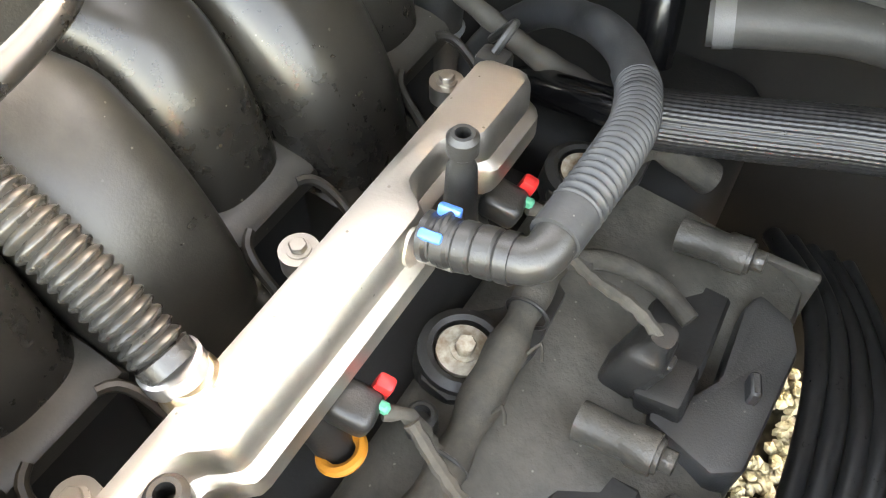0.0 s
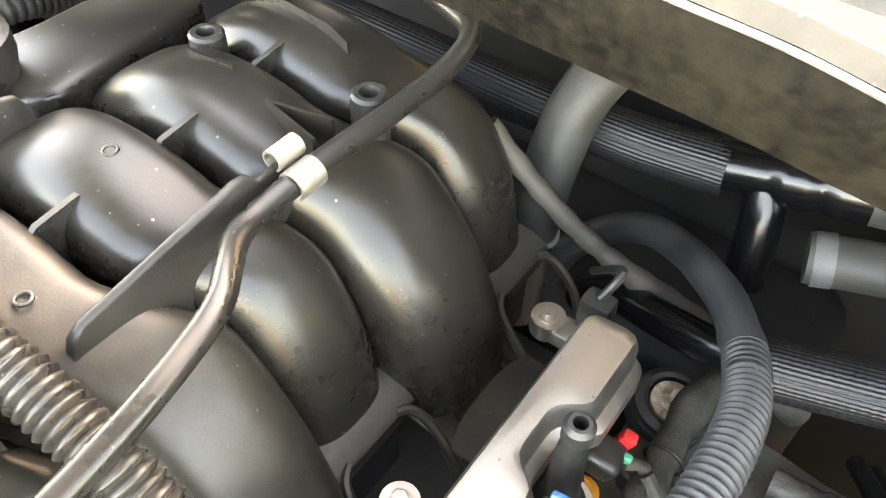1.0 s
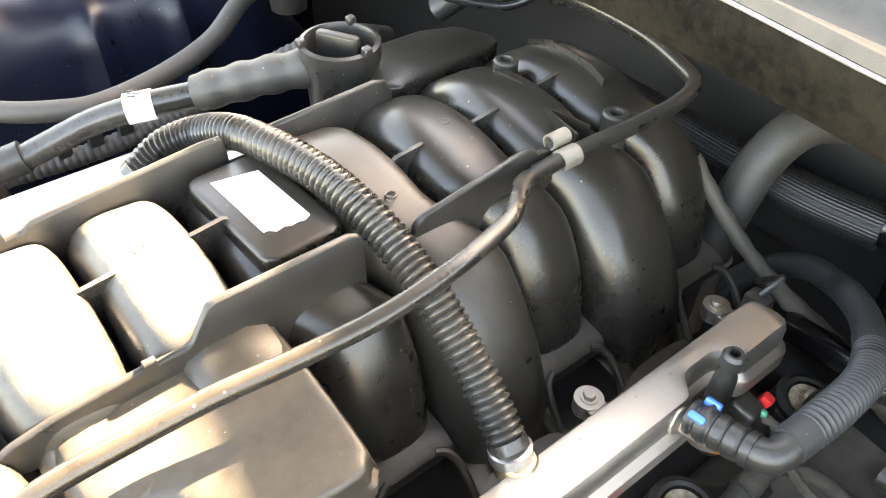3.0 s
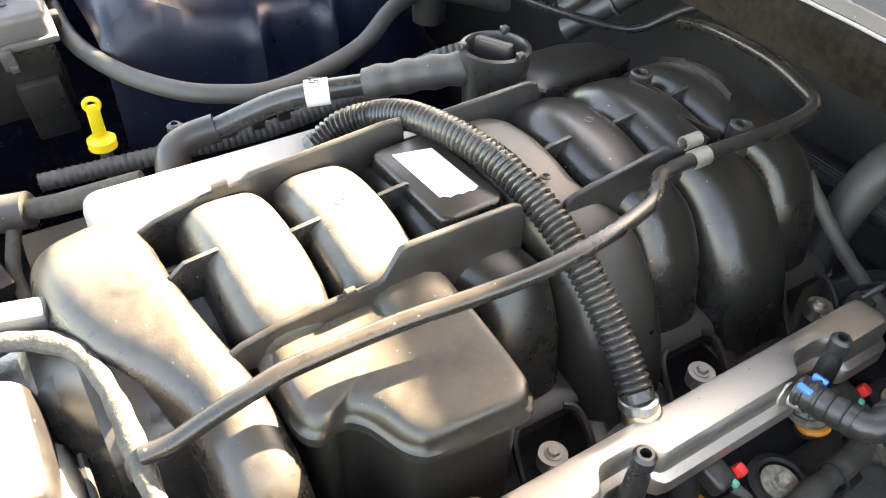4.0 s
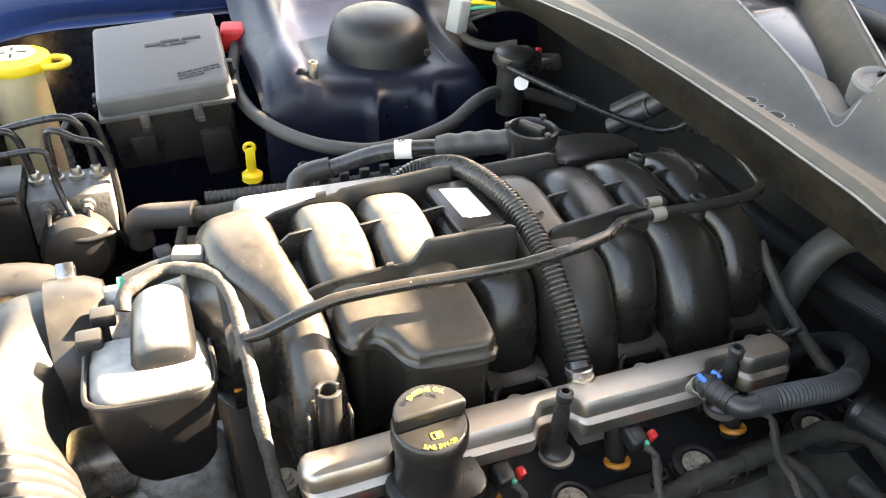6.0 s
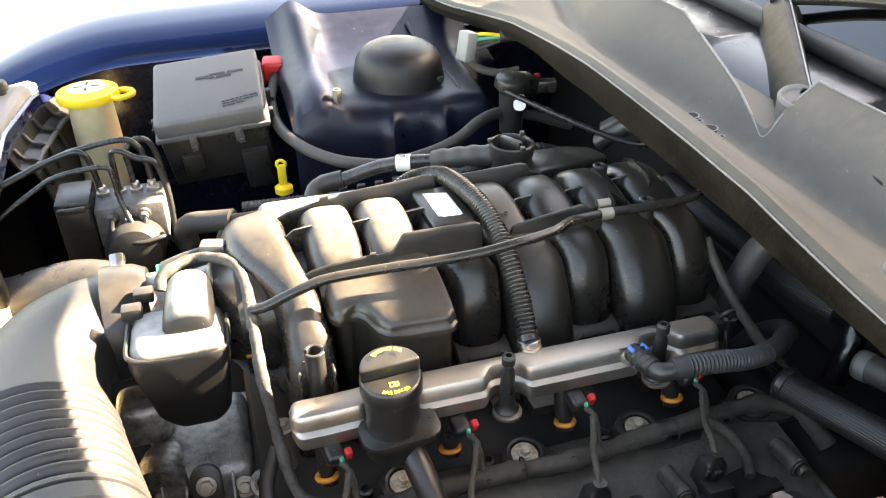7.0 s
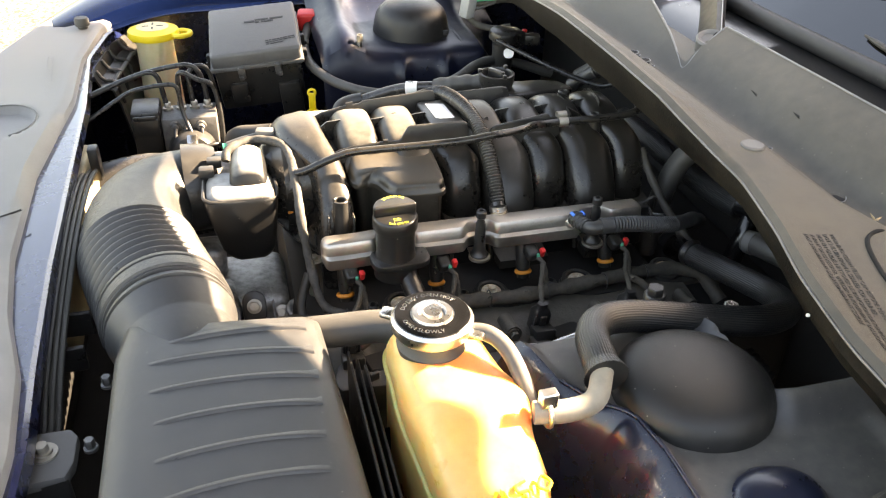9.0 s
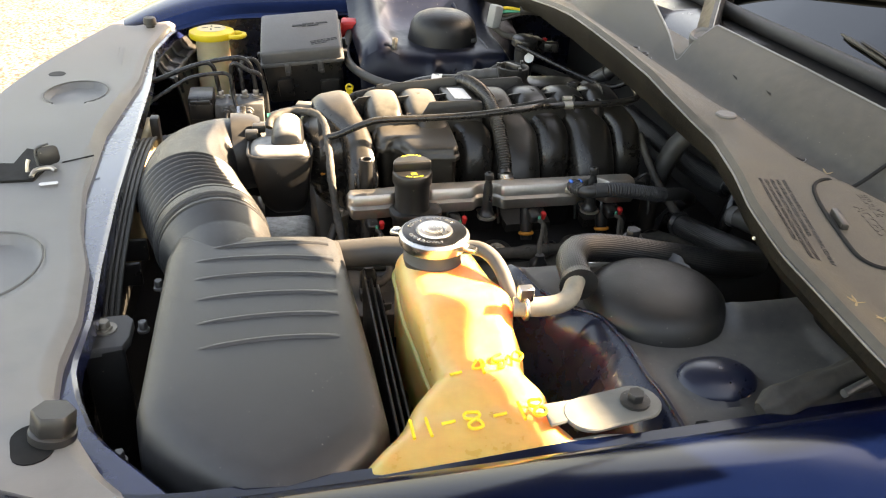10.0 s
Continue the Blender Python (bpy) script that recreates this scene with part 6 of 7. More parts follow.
part("base", moved(merge(box((0.152, 0.155, 0.085), (0, 0, -0.045), 0.005, 2, taper=1.03), box((0.04, 0.012, 0.07), (0.05, -0.083, -0.075), 0.003), box((0.03, 0.01, 0.04), (-0.04, -0.082, -0.05), 0.003)), m), plastic_clean, fb)
for dx, dy in ((-0.084, -0.03), (-0.03, -0.086), (0.035, -0.086), (0.084, 0.0), (0.084, -0.05)):
    part("latch", moved(merge(box((0.012, 0.01, 0.022), (dx, dy, -0.006), 0.002), box((0.008, 0.004, 0.008), (dx * 1.06, dy * 1.06, -0.014), 0.001)), m), alloy_dull if abs(dy) > 0.08 else plastic_clean, fb)
rt = thing("terminal_cover", (-0.135, 0.62, 0.85), "red plastic battery terminal cover on a black cable", "terminal cover")
part("cover", box((0.036, 0.034, 0.036), (-0.134, 0.61, 0.862), 0.006, 3, (8, 0, -10)), red, rt)
part("cable", tube([(-0.134, 0.595, 0.855), (-0.15, 0.53, 0.838), (-0.148, 0.445, 0.83), (-0.125, 0.37, 0.828), (-0.09, 0.315, 0.828), (-0.053, 0.288, 0.828), (-0.02, 0.278, 0.828), (0.034, 0.287, 0.83), (0.085, 0.302, 0.838), (0.13, 0.33, 0.85), (0.17, 0.35, 0.85), (0.22, 0.35, 0.84), (0.28, 0.34, 0.82)], 0.0085, n=12), rubber, rt)

wb = thing("washer_bottle", (-0.42, 0.62, 0.65), "cream washer bottle neck with a bright yellow cap", "washer bottle")
part("neck", lathe([(0, 0.62), (0.045, 0.62), (0.038, 0.70), (0.034, 0.84), (0.036, 0.848), (0, 0.848)], (-0.425, 0.615, 0)), bottle_plastic, wb)
capw = part("cap", lathe([(0, 0.845), (0.046, 0.845), (0.048, 0.85), (0.046, 0.858), (0.03, 0.863), (0, 0.864)], (-0.425, 0.615, 0), n=36), yellow, wb, "bright yellow cap")
# pale disc: sunlight on the cap top, put into the colour
part("face", lathe([(0, 0.8642), (0.03, 0.8632), (0.03, 0.8637), (0, 0.8648)], (-0.425, 0.615, 0), n=32), bottle_plastic, capw, "pale disc painting the sunlit cap top")
for a in (0, 90, 180, 270):
    part("mark", box((0.012, 0.003, 0.0006), (-0.425 + 0.013 * math.cos(radians(a)), 0.615 + 0.013 * math.sin(radians(a)), 0.8646), 0, 1, (0, 0, a)), print_dark, capw)
part("loop", ring(0.018, 0.005, (-0.375, 0.60, 0.852)), yellow, capw)

ab = thing("brake_unit", (-0.375, 0.36, 0.7), "alloy brake hydraulic block with steel pipes and a black motor", "brake unit")
part("block", box((0.09, 0.065, 0.06), (-0.368, 0.368, 0.76), 0.003), alloy_dull, ab)
for i in range(4):
    part("port", merge(lathe([(0, 0), (0.0085, 0), (0.0085, 0.004), (0, 0.004)], (-0.402 + 0.022 * i, 0.38, 0.79), n=16), hexhead(0.006, 0.012, (-0.402 + 0.022 * i, 0.38, 0.791))), steel, ab)
for x, z in ((-0.392, 0.778), (-0.35, 0.776), (-0.372, 0.77)):
    part("union", merge(lathe([(0, 0), (0.009, 0), (0.0085, 0.003), (0, 0.004)], (x, 0.335, z), (0, -1, 0), n=18), hexhead(0.006, 0.012, (x, 0.334, z), (0, -1, 0))), alloy_dull, ab)
part("motor", lathe([(0, 0.03), (0.02, 0.03), (0.034, 0.026), (0.039, 0.018), (0.04, -0.03), (0, -0.03)], (-0.368, 0.318, 0.735), (0, -1, 0.12), n=36), plastic_clean, ab, "black round pump motor")
ctrl = part("controller", box((0.046, 0.07, 0.1), (-0.437, 0.37, 0.755), 0.005), plastic_clean, ab)
part("connector", box((0.042, 0.012, 0.03), (-0.437, 0.333, 0.78), 0.003), plastic_clean, ctrl)
part("lock", box((0.036, 0.006, 0.008), (-0.437, 0.327, 0.798), 0.002), plastic_clean, ctrl)
for r, pts in ((0.0042, [(-0.6, 0.3, 0.80), (-0.53, 0.36, 0.825), (-0.479, 0.38, 0.841), (-0.441, 0.38, 0.854), (-0.42, 0.38, 0.857), (-0.41, 0.38, 0.846), (-0.406, 0.38, 0.82), (-0.403, 0.38, 0.795)]),
               (0.0042, [(-0.6, 0.31, 0.81), (-0.5, 0.37, 0.835), (-0.444, 0.39, 0.85), (-0.414, 0.39, 0.857), (-0.382, 0.39, 0.862), (-0.358, 0.39, 0.862), (-0.345, 0.389, 0.852), (-0.34, 0.388, 0.835), (-0.336, 0.385, 0.804), (-0.334, 0.38, 0.76), (-0.334, 0.37, 0.70)]),
               (0.0036, [(-0.56, 0.29, 0.79), (-0.477, 0.335, 0.829), (-0.446, 0.34, 0.843), (-0.405, 0.342, 0.848), (-0.383, 0.342, 0.846), (-0.378, 0.34, 0.832), (-0.376, 0.335, 0.804), (-0.366, 0.318, 0.772), (-0.357, 0.312, 0.758), (-0.35, 0.316, 0.764), (-0.349, 0.325, 0.776)]),
               (0.004, [(-0.38, 0.378, 0.795), (-0.379, 0.37, 0.837), (-0.376, 0.365, 0.857), (-0.366, 0.362, 0.859), (-0.346, 0.36, 0.847), (-0.328, 0.36, 0.84), (-0.32, 0.36, 0.822), (-0.316, 0.36, 0.779), (-0.318, 0.358, 0.7)]),
               (0.004, [(-0.36, 0.38, 0.795), (-0.361, 0.384, 0.825), (-0.362, 0.388, 0.845), (-0.35, 0.395, 0.858), (-0.33, 0.4, 0.85), (-0.32, 0.4, 0.8), (-0.318, 0.395, 0.72)]),
               (0.0034, [(-0.391, 0.322, 0.778), (-0.392, 0.315, 0.765), (-0.385, 0.305, 0.756), (-0.357, 0.29, 0.756), (-0.325, 0.3, 0.755), (-0.315, 0.32, 0.73)])):
    part("pipe", tube(pts, r, n=10), dull_pipe, ab)

rh = thing("radiator_hose", (-0.42, 0.2, 0.74), "dusty black upper radiator hose", "hose")
part("hose", tube([(-0.56, 0.19, 0.745), (-0.49, 0.205, 0.752), (-0.43, 0.21, 0.758), (-0.385, 0.19, 0.755), (-0.365, 0.14, 0.74), (-0.36, 0.1, 0.72)], 0.03, n=24), loom, rh)

dip = thing("oil_dipstick", (-0.16, 0.36, 0.72), "yellow-handled dipstick standing in its tube", "dipstick")
part("handle", merge(lathe([(0, -0.008), (0.013, -0.008), (0.013, 0.0), (0.008, 0.004), (0, 0.004)], (-0.158, 0.363, 0.772)), box((0.012, 0.006, 0.032), (-0.158, 0.363, 0.792), 0.003), ring(0.006, 0.0025, (-0.158, 0.363, 0.808), (0.2, 1, 0))), yellow, dip)
part("tube", tube([(-0.158, 0.363, 0.768), (-0.155, 0.33, 0.68), (-0.15, 0.3, 0.6)], 0.006, n=10), rubber, dip)

# near side bracket
arm = thing("support_bracket", (-0.03, -0.68, 0.88), "light grey steel bracket bolted beside the coolant bottle", "bracket")
part("plate", merge(prism(rounded(0.085, 0.04, 0.0195, 6), 0, 0.004, 0.001, 1, to=pose(-0.044, -0.687, 0.876, 0, 0, 10)), prism([(-0.105, -0.71), (-0.06, -0.707), (-0.03, -0.712), (-0.035, -0.722), (-0.105, -0.728)], 0.868, 0.872, 0.001, 1), prism([(-0.1, -0.674), (-0.06, -0.671), (-0.05, -0.69), (-0.1, -0.7)], 0.8765, 0.8795, 0.001, 1)), bracket_grey, arm)
part("bolt", hexhead(0.0072, 0.01, (-0.024, -0.684, 0.88), flange=1.7), plastic_clean, arm)

# ---- below and beside the throttle body ----
alt = thing("water_pump_housing", (-0.29, -0.06, 0.62), "rough cast alloy housing with bolts below the throttle body", "engine casting")
part("casting", merge(box((0.10, 0.12, 0.13), (-0.30, -0.05, 0.655), 0.014, 3), box((0.05, 0.05, 0.05), (-0.35, -0.03, 0.74), 0.012, 3), lathe([(0, -0.04), (0.03, -0.04), (0.032, 0.0), (0.03, 0.01), (0, 0.01)], (-0.34, -0.10, 0.70), (-0.2, -1, 0.2))), alloy, alt)
part("bracket", prism(rounded(0.03, 0.045, 0.014), 0, 0.008, 0.002, to=pose(-0.296, -0.12, 0.715, 60, 0, 0)), plastic_clean, alt)
part("bolt", hexhead(0.007, 0.008, (-0.296, -0.127, 0.722), (0, -0.85, 0.5)), bolt_metal, alt)
part("ear", merge(ring(0.011, 0.0045, (-0.242, -0.13, 0.712), (0, -0.5, 1)), box((0.04, 0.02, 0.02), (-0.245, -0.145, 0.695), 0.005)), alloy, alt)
for x, y, z in ((-0.262, -0.118, 0.7), (-0.34, -0.105, 0.7)):
    part("flange_bolt", merge(lathe([(0, -0.02), (0.011, -0.02), (0.0105, 0), (0, 0)], (x, y, z), (-0.1, -0.8, 0.6)), hexhead(0.006, 0.007, (x, y, z), (-0.1, -0.8, 0.6))), bolt_metal, alt)
for i in range(4):
    part("fin", box((0.004, 0.05, 0.05), (-0.338 + 0.022 * i, -0.1, 0.69), 0.0012, 1, (25, 0, 0)), alloy, alt)
part("timing_cover", box((0.05, 0.3, 0.2), (-0.265, -0.1, 0.58), 0.01), alloy, alt)
rail2 = thing("tensioner_bar", (-0.27, -0.17, 0.69), "black bar across the front of the engine", "bracket")
part("bar", tube([(-0.34, -0.15, 0.675), (-0.28, -0.16, 0.69), (-0.22, -0.165, 0.705), (-0.19, -0.165, 0.71)], 0.009, n=12), plastic_clean, rail2)

sens = thing("pressure_sensor", (-0.25, -0.03, 0.86), "grey sensor with a plug on the manifold front", "sensor")
part("sensor_body", tube([(-0.252, -0.012, 0.868), (-0.243, -0.028, 0.866), (-0.236, -0.042, 0.862)], 0.013, n=16), hose_grey, sens)
part("plug", tube([(-0.237, -0.04, 0.862), (-0.231, -0.053, 0.858), (-0.227, -0.066, 0.85)], 0.0095, n=14), plastic_grey, sens)
part("tab", box((0.012, 0.014, 0.004), (-0.236, -0.062, 0.822), 0.001, 1, (30, 0, 20)), orange, sens, "faded orange tab")
solenoid = thing("purge_valve", (-0.27, 0.03, 0.88), "grey solenoid valve with a green cap", "valve")
part("valve_body", tube([(-0.305, 0.018, 0.876), (-0.285, 0.022, 0.88), (-0.265, 0.024, 0.883)], 0.0095, n=14), hose_grey, solenoid)
part("block", box((0.026, 0.016, 0.02), (-0.255, 0.022, 0.888), 0.003, 2, (0, 0, -15)), plastic_grey, solenoid)
part("cap", lathe([(0, 0), (0.008, 0), (0.008, 0.006), (0, 0.006)], (-0.305, 0.018, 0.876), (-1, 0, -0.1)), green, solenoid, "green end cap")

loomw = thing("taped_loom", (-0.22, -0.1, 0.82), "frayed grey taped wiring loom down the engine front", "wiring loom")
part("loom", tube([(-0.31, -0.01, 0.872), (-0.305, 0.001, 0.882), (-0.278, 0.013, 0.888), (-0.256, 0.005, 0.89), (-0.238, -0.013, 0.89), (-0.23, -0.045, 0.886), (-0.229, -0.08, 0.878), (-0.229, -0.108, 0.867), (-0.229, -0.126, 0.848), (-0.227, -0.136, 0.82), (-0.224, -0.15, 0.79), (-0.215, -0.19, 0.758), (-0.19, -0.215, 0.755), (-0.17, -0.228, 0.755)],
                  lambda s, u: 0.0054 + 0.0005 * math.sin(s * 90) + 0.0003 * math.sin(s * 333), n=14, step=0.002, sag=0.0008), tape_grey, loomw)
part("branch", tube([(-0.226, -0.15, 0.778), (-0.24, -0.17, 0.745), (-0.232, -0.2, 0.73), (-0.2, -0.225, 0.735), (-0.16, -0.24, 0.745)], 0.006, n=10), rubber, loomw)
fb_ = thing("flange_bolt", (-0.218, -0.14, 0.78), "zinc flange bolt on a black sleeve", "bolt")
part("bolt", merge(lathe([(0, -0.05), (0.009, -0.05), (0.009, -0.006), (0.011, -0.005), (0.011, 0), (0, 0)], (-0.218, -0.142, 0.792)), hexhead(0.005, 0.006, (-0.218, -0.142, 0.792))), bolt_metal, fb_)

# ---- far side of the engine ----
conn2 = thing("sensor_plug", (-0.27, 0.29, 0.76), "taped black connector elbow in front of the engine", "connector")
part("connector", tube([(-0.30, 0.325, 0.72), (-0.3, 0.32, 0.75), (-0.287, 0.308, 0.764), (-0.262, 0.294, 0.77), (-0.235, 0.28, 0.776)], 0.0155, n=14), rubber, conn2)
part("wire", tube([(-0.24, 0.282, 0.775), (-0.215, 0.27, 0.78), (-0.19, 0.255, 0.79), (-0.15, 0.24, 0.8)], 0.009, n=12), tape, conn2)
part("lead", tube([(-0.25, 0.28, 0.765), (-0.262, 0.25, 0.74), (-0.255, 0.22, 0.72), (-0.24, 0.2, 0.74)], 0.006, n=10), tape, conn2)
part("plug", merge(box((0.02, 0.03, 0.035), (-0.277, 0.25, 0.735), 0.003, 2, (20, 0, 15)), box((0.025, 0.02, 0.02), (-0.265, 0.215, 0.72), 0.003)), plastic_clean, conn2)

far_vc = thing("valve_cover", (0, 0.28, 0.70), "grimy black valve cover on the far cylinder bank", "valve cover")
part("cover_shell", sheet([[(x, 0.17, 0.70), (x, 0.175, 0.735), (x, 0.20, 0.742), (x, 0.28, 0.73), (x, 0.34, 0.71), (x, 0.36, 0.6)] for x in [-0.25 + 0.05 * i for i in range(11)]], 0.006), grimy, far_vc)
far_h = thing("wiring_harness", (0, 0.28, 0.77), "ribbed black wiring conduit along the far bank", "wiring harness")
part("conduit", corrugated([(-0.22, 0.33, 0.765), (-0.12, 0.315, 0.77), (-0.03, 0.30, 0.775), (0.04, 0.295, 0.785), (0.09, 0.28, 0.80), (0.13, 0.255, 0.83), (0.18, 0.24, 0.84), (0.23, 0.25, 0.82)], 0.0085, 0.006, 0.001), rubber, far_h)
for x, y, z in ((-0.08, 0.31, 0.782), (-0.055, 0.306, 0.784), (-0.03, 0.302, 0.787), (-0.005, 0.3, 0.79)):
    part("clip", box((0.012, 0.008, 0.012), (x, y - 0.004, z), 0.001, 1), plastic_clean, far_h)
post2 = thing("cover_stud", (-0.115, 0.246, 0.81), "black ball-headed stud on the far fuel rail", "stud")
part("stud", lathe([(0, -0.05), (0.008, -0.05), (0.006, -0.01), (0.005, -0.006), (0.0065, -0.003), (0.0065, 0.004), (0.004, 0.006), (0.003, 0.006), (0.003, 0), (0, 0)], (-0.115, 0.246, 0.834)), plastic_clean, post2)
far_rail = thing("fuel_rail", (0, 0.15, 0.82), "satin steel fuel rail half hidden on the far bank", "fuel rail")
part("rail_body", box((0.42, 0.03, 0.03), (0.0, 0.17, 0.8), 0.006, 2), steel, far_rail)

# connectors on the far bulkhead
bulk = thing("bulkhead_valve", (0.15, 0.25, 0.9), "black valve block with a red lock and a white sticker", "valve")
part("block", merge(box((0.05, 0.04, 0.03), (0.2, 0.36, 0.885), 0.006, 2, (0, 0, 10)), lathe([(0, -0.06), (0.017, -0.06), (0.019, -0.02), (0.019, 0.0), (0, 0.0)], (0.186, 0.35, 0.88))), plastic_clean, bulk)
part("cap", lathe([(0, 0.012), (0.02, 0.012), (0.0245, 0.0095), (0.026, 0.004), (0.026, -0.004), (0.021, -0.007), (0, -0.007)], (0.186, 0.35, 0.893), (0.05, -0.1, 1), n=32), plastic_clean, bulk)
part("plug", box((0.03, 0.02, 0.018), (0.24, 0.352, 0.884), 0.003, 2, (0, 0, -15)), plastic_clean, bulk)
part("lock", box((0.008, 0.006, 0.006), (0.233, 0.37, 0.894), 0.001, 1), red, bulk, "red lock tab")
part("sticker", prism(rounded(0.018, 0.024, 0.008), 0, 0.001, to=pose(0.19, 0.328, 0.872, 65, 0, -25)), white, bulk, "white oval sticker")
plug4 = thing("wiring_plug", (0.17, 0.48, 0.92), "white multi-pin plug with coloured wires by the bulkhead", "connector")
part("housing", box((0.02, 0.025, 0.045), (0.15, 0.455, 0.92), 0.003, 2, (0, 10, 20)), light_grey, plug4)
for i, mcol in enumerate((yellow, green, tape, rubber)):
    part("wire", tube([(0.158, 0.455, 0.935 - 0.008 * i), (0.175, 0.45, 0.938 - 0.007 * i), (0.2, 0.445, 0.935 - 0.003 * i), (0.23, 0.44, 0.93)], 0.003, n=8), mcol, plug4)
part("bundle", tube([(0.15, 0.45, 0.9), (0.165, 0.44, 0.888), (0.19, 0.42, 0.885), (0.22, 0.41, 0.89)], 0.006, n=10), tape, plug4)
part("sheath", tube([(0.2, 0.445, 0.934), (0.23, 0.435, 0.935), (0.27, 0.42, 0.93), (0.3, 0.4, 0.9)], 0.009, n=10), rubber, plug4)

# ---- behind the engine: hoses and pipes at the bulkhead ----
acl = thing("coolant_pipe", (0.3, 0.2, 0.86), "thin grey metal pipe along the bulkhead", "pipe")
part("pipe", tube([(0.16, 0.31, 0.9), (0.2, 0.27, 0.885), (0.25, 0.22, 0.868), (0.29, 0.185, 0.858), (0.31, 0.165, 0.862), (0.335, 0.14, 0.885), (0.36, 0.1, 0.9), (0.38, 0.03, 0.9)], 0.0042, n=12), dull_pipe, acl)
loop = thing("heater_hose", (0.33, -0.09, 0.8), "thick grey rubber hose looped behind the engine", "hose")
part("hose", tube([(0.275, -0.085, 0.70), (0.28, -0.085, 0.76), (0.29, -0.086, 0.81), (0.306, -0.09, 0.852), (0.33, -0.1, 0.873), (0.362, -0.12, 0.872), (0.4, -0.145, 0.855), (0.425, -0.16, 0.835)], 0.0155, n=22), rubber, loop)
part("clip", ring(0.0162, 0.0018, (0.281, -0.085, 0.77), (0.1, 0, 1)), light_grey, loop, "pale hose clip")
bh2 = thing("braided_hose", (0.35, -0.12, 0.8), "hose in a frayed black braided sleeve with a black tee", "hose")
part("braided_sleeve", sweep(resample(curve_points([(0.31, 0.11, 0.83), (0.325, 0.04, 0.82), (0.34, -0.04, 0.81), (0.352, -0.11, 0.805), (0.36, -0.165, 0.808)], 10), 0.0014)[0], braided(0.0165), 160), braid, bh2, sharp=85)
part("tee", merge(tube([(0.358, -0.15, 0.808), (0.368, -0.2, 0.815), (0.375, -0.24, 0.82)], lambda s, u: 0.015 + 0.0025 * (u > 0.45) - 0.002 * (abs(u - 0.72) < 0.03), n=20), tube([(0.366, -0.185, 0.812), (0.352, -0.195, 0.785), (0.34, -0.2, 0.75)], 0.0125, n=16)), black_gloss, bh2, "glossy black plastic tee")
part("tail", tube([(0.373, -0.232, 0.819), (0.378, -0.27, 0.822), (0.38, -0.32, 0.815)], 0.0165, n=18), rubber, bh2)
hh = thing("heater_hose", (0.36, -0.26, 0.78), "black heater hose with a pale clamp at the bulkhead", "hose")
part("hose", tube([(0.335, -0.225, 0.795), (0.345, -0.26, 0.8), (0.36, -0.3, 0.8), (0.375, -0.36, 0.79)], 0.0145, n=18), rubber, hh)
part("clamp", tube([(0.336, -0.228, 0.795), (0.339, -0.238, 0.797)], 0.0155, n=18), plastic_grey, hh, "pale grey clamp band")
bh3 = thing("heater_hose", (0.25, -0.2, 0.77), "black rubber hose rising from the braided sleeve", "hose")
part("hose", tube([(0.258, -0.232, 0.786), (0.26, -0.205, 0.78), (0.27, -0.175, 0.768), (0.285, -0.145, 0.75), (0.295, -0.12, 0.72)], 0.0105, n=18), black_gloss, bh3)
part("fray", lathe([(0.0165, -0.004), (0.0185, 0.0), (0.0165, 0.006), (0.013, 0.006), (0.013, -0.004), (0.0165, -0.004)], (0.2565, -0.222, 0.7855), (0.2, -1, 0.1), n=40), braid, bh3, "frayed sleeve end")
tan_rubber = surface("dusty_tan_rubber", (0.035, 0.031, 0.026), (0.085, 0.076, 0.062), rough=0.65, bump=0.2)
line2 = thing("brake_line", (0.27, -0.13, 0.8), "dusty tan rubber line past the end of the fuel rail", "pipe")
part("line", tube([(0.25, -0.068, 0.862), (0.255, -0.09, 0.838), (0.263, -0.112, 0.813), (0.273, -0.132, 0.792), (0.283, -0.15, 0.774), (0.292, -0.17, 0.76), (0.298, -0.195, 0.748), (0.3, -0.23, 0.735)], lambda s, u: 0.0055 + 0.0018 * max(0, min(1, (u - 0.45) * 6)) + 0.0004 * math.sin(s * 300), n=12), tan_rubber, line2)
part("clip", box((0.02, 0.012, 0.008), (0.288, -0.085, 0.765), 0.002, 1, (0, 15, 20)), light_grey, line2, "pale steel clip")
plug3 = thing("wiring_plug", (0.225, -0.185, 0.79), "smoky black plug at the end of the fuel rail", "connector")
part("plug", box((0.013, 0.016, 0.026), (0.214, -0.158, 0.815), 0.003), plastic_clean, plug3)
part("wire", tube([(0.214, -0.158, 0.828), (0.222, -0.162, 0.838), (0.232, -0.158, 0.832), (0.242, -0.142, 0.81)], 0.0022, n=8), plastic_clean, plug3)
stud3 = thing("bulkhead_stud", (0.37, -0.13, 0.86), "threaded stud in a rubber grommet on the bulkhead", "stud")
part("grommet", lathe([(0, 0), (0.018, 0), (0.018, 0.004), (0.011, 0.008), (0.006, 0.008), (0, 0.008)], (0.405, -0.13, 0.865), (-1, 0, 0.2)), rubber, stud3)
part("thread", lathe([(0, 0), (0.003, 0), (0.003, 0.025), (0, 0.025)], (0.4, -0.13, 0.867), (-1, -0.15, -0.2), n=10), bright_steel, stud3)
for x, y in ((0.375, -0.185), (0.385, -0.27)):
    t9 = thing("metal_tube", (x, y, 0.85), "bright metal tube end at the bulkhead", "pipe")
    part("tube", tube([(x, y, 0.84), (x + 0.025, y - 0.005, 0.875), (x + 0.04, y - 0.01, 0.9)], 0.008, n=14), bright_steel, t9)
ac = thing("refrigerant_pipe", (0.03, -0.39, 0.81), "bright alloy refrigerant pipe with a black service cap", "pipe")
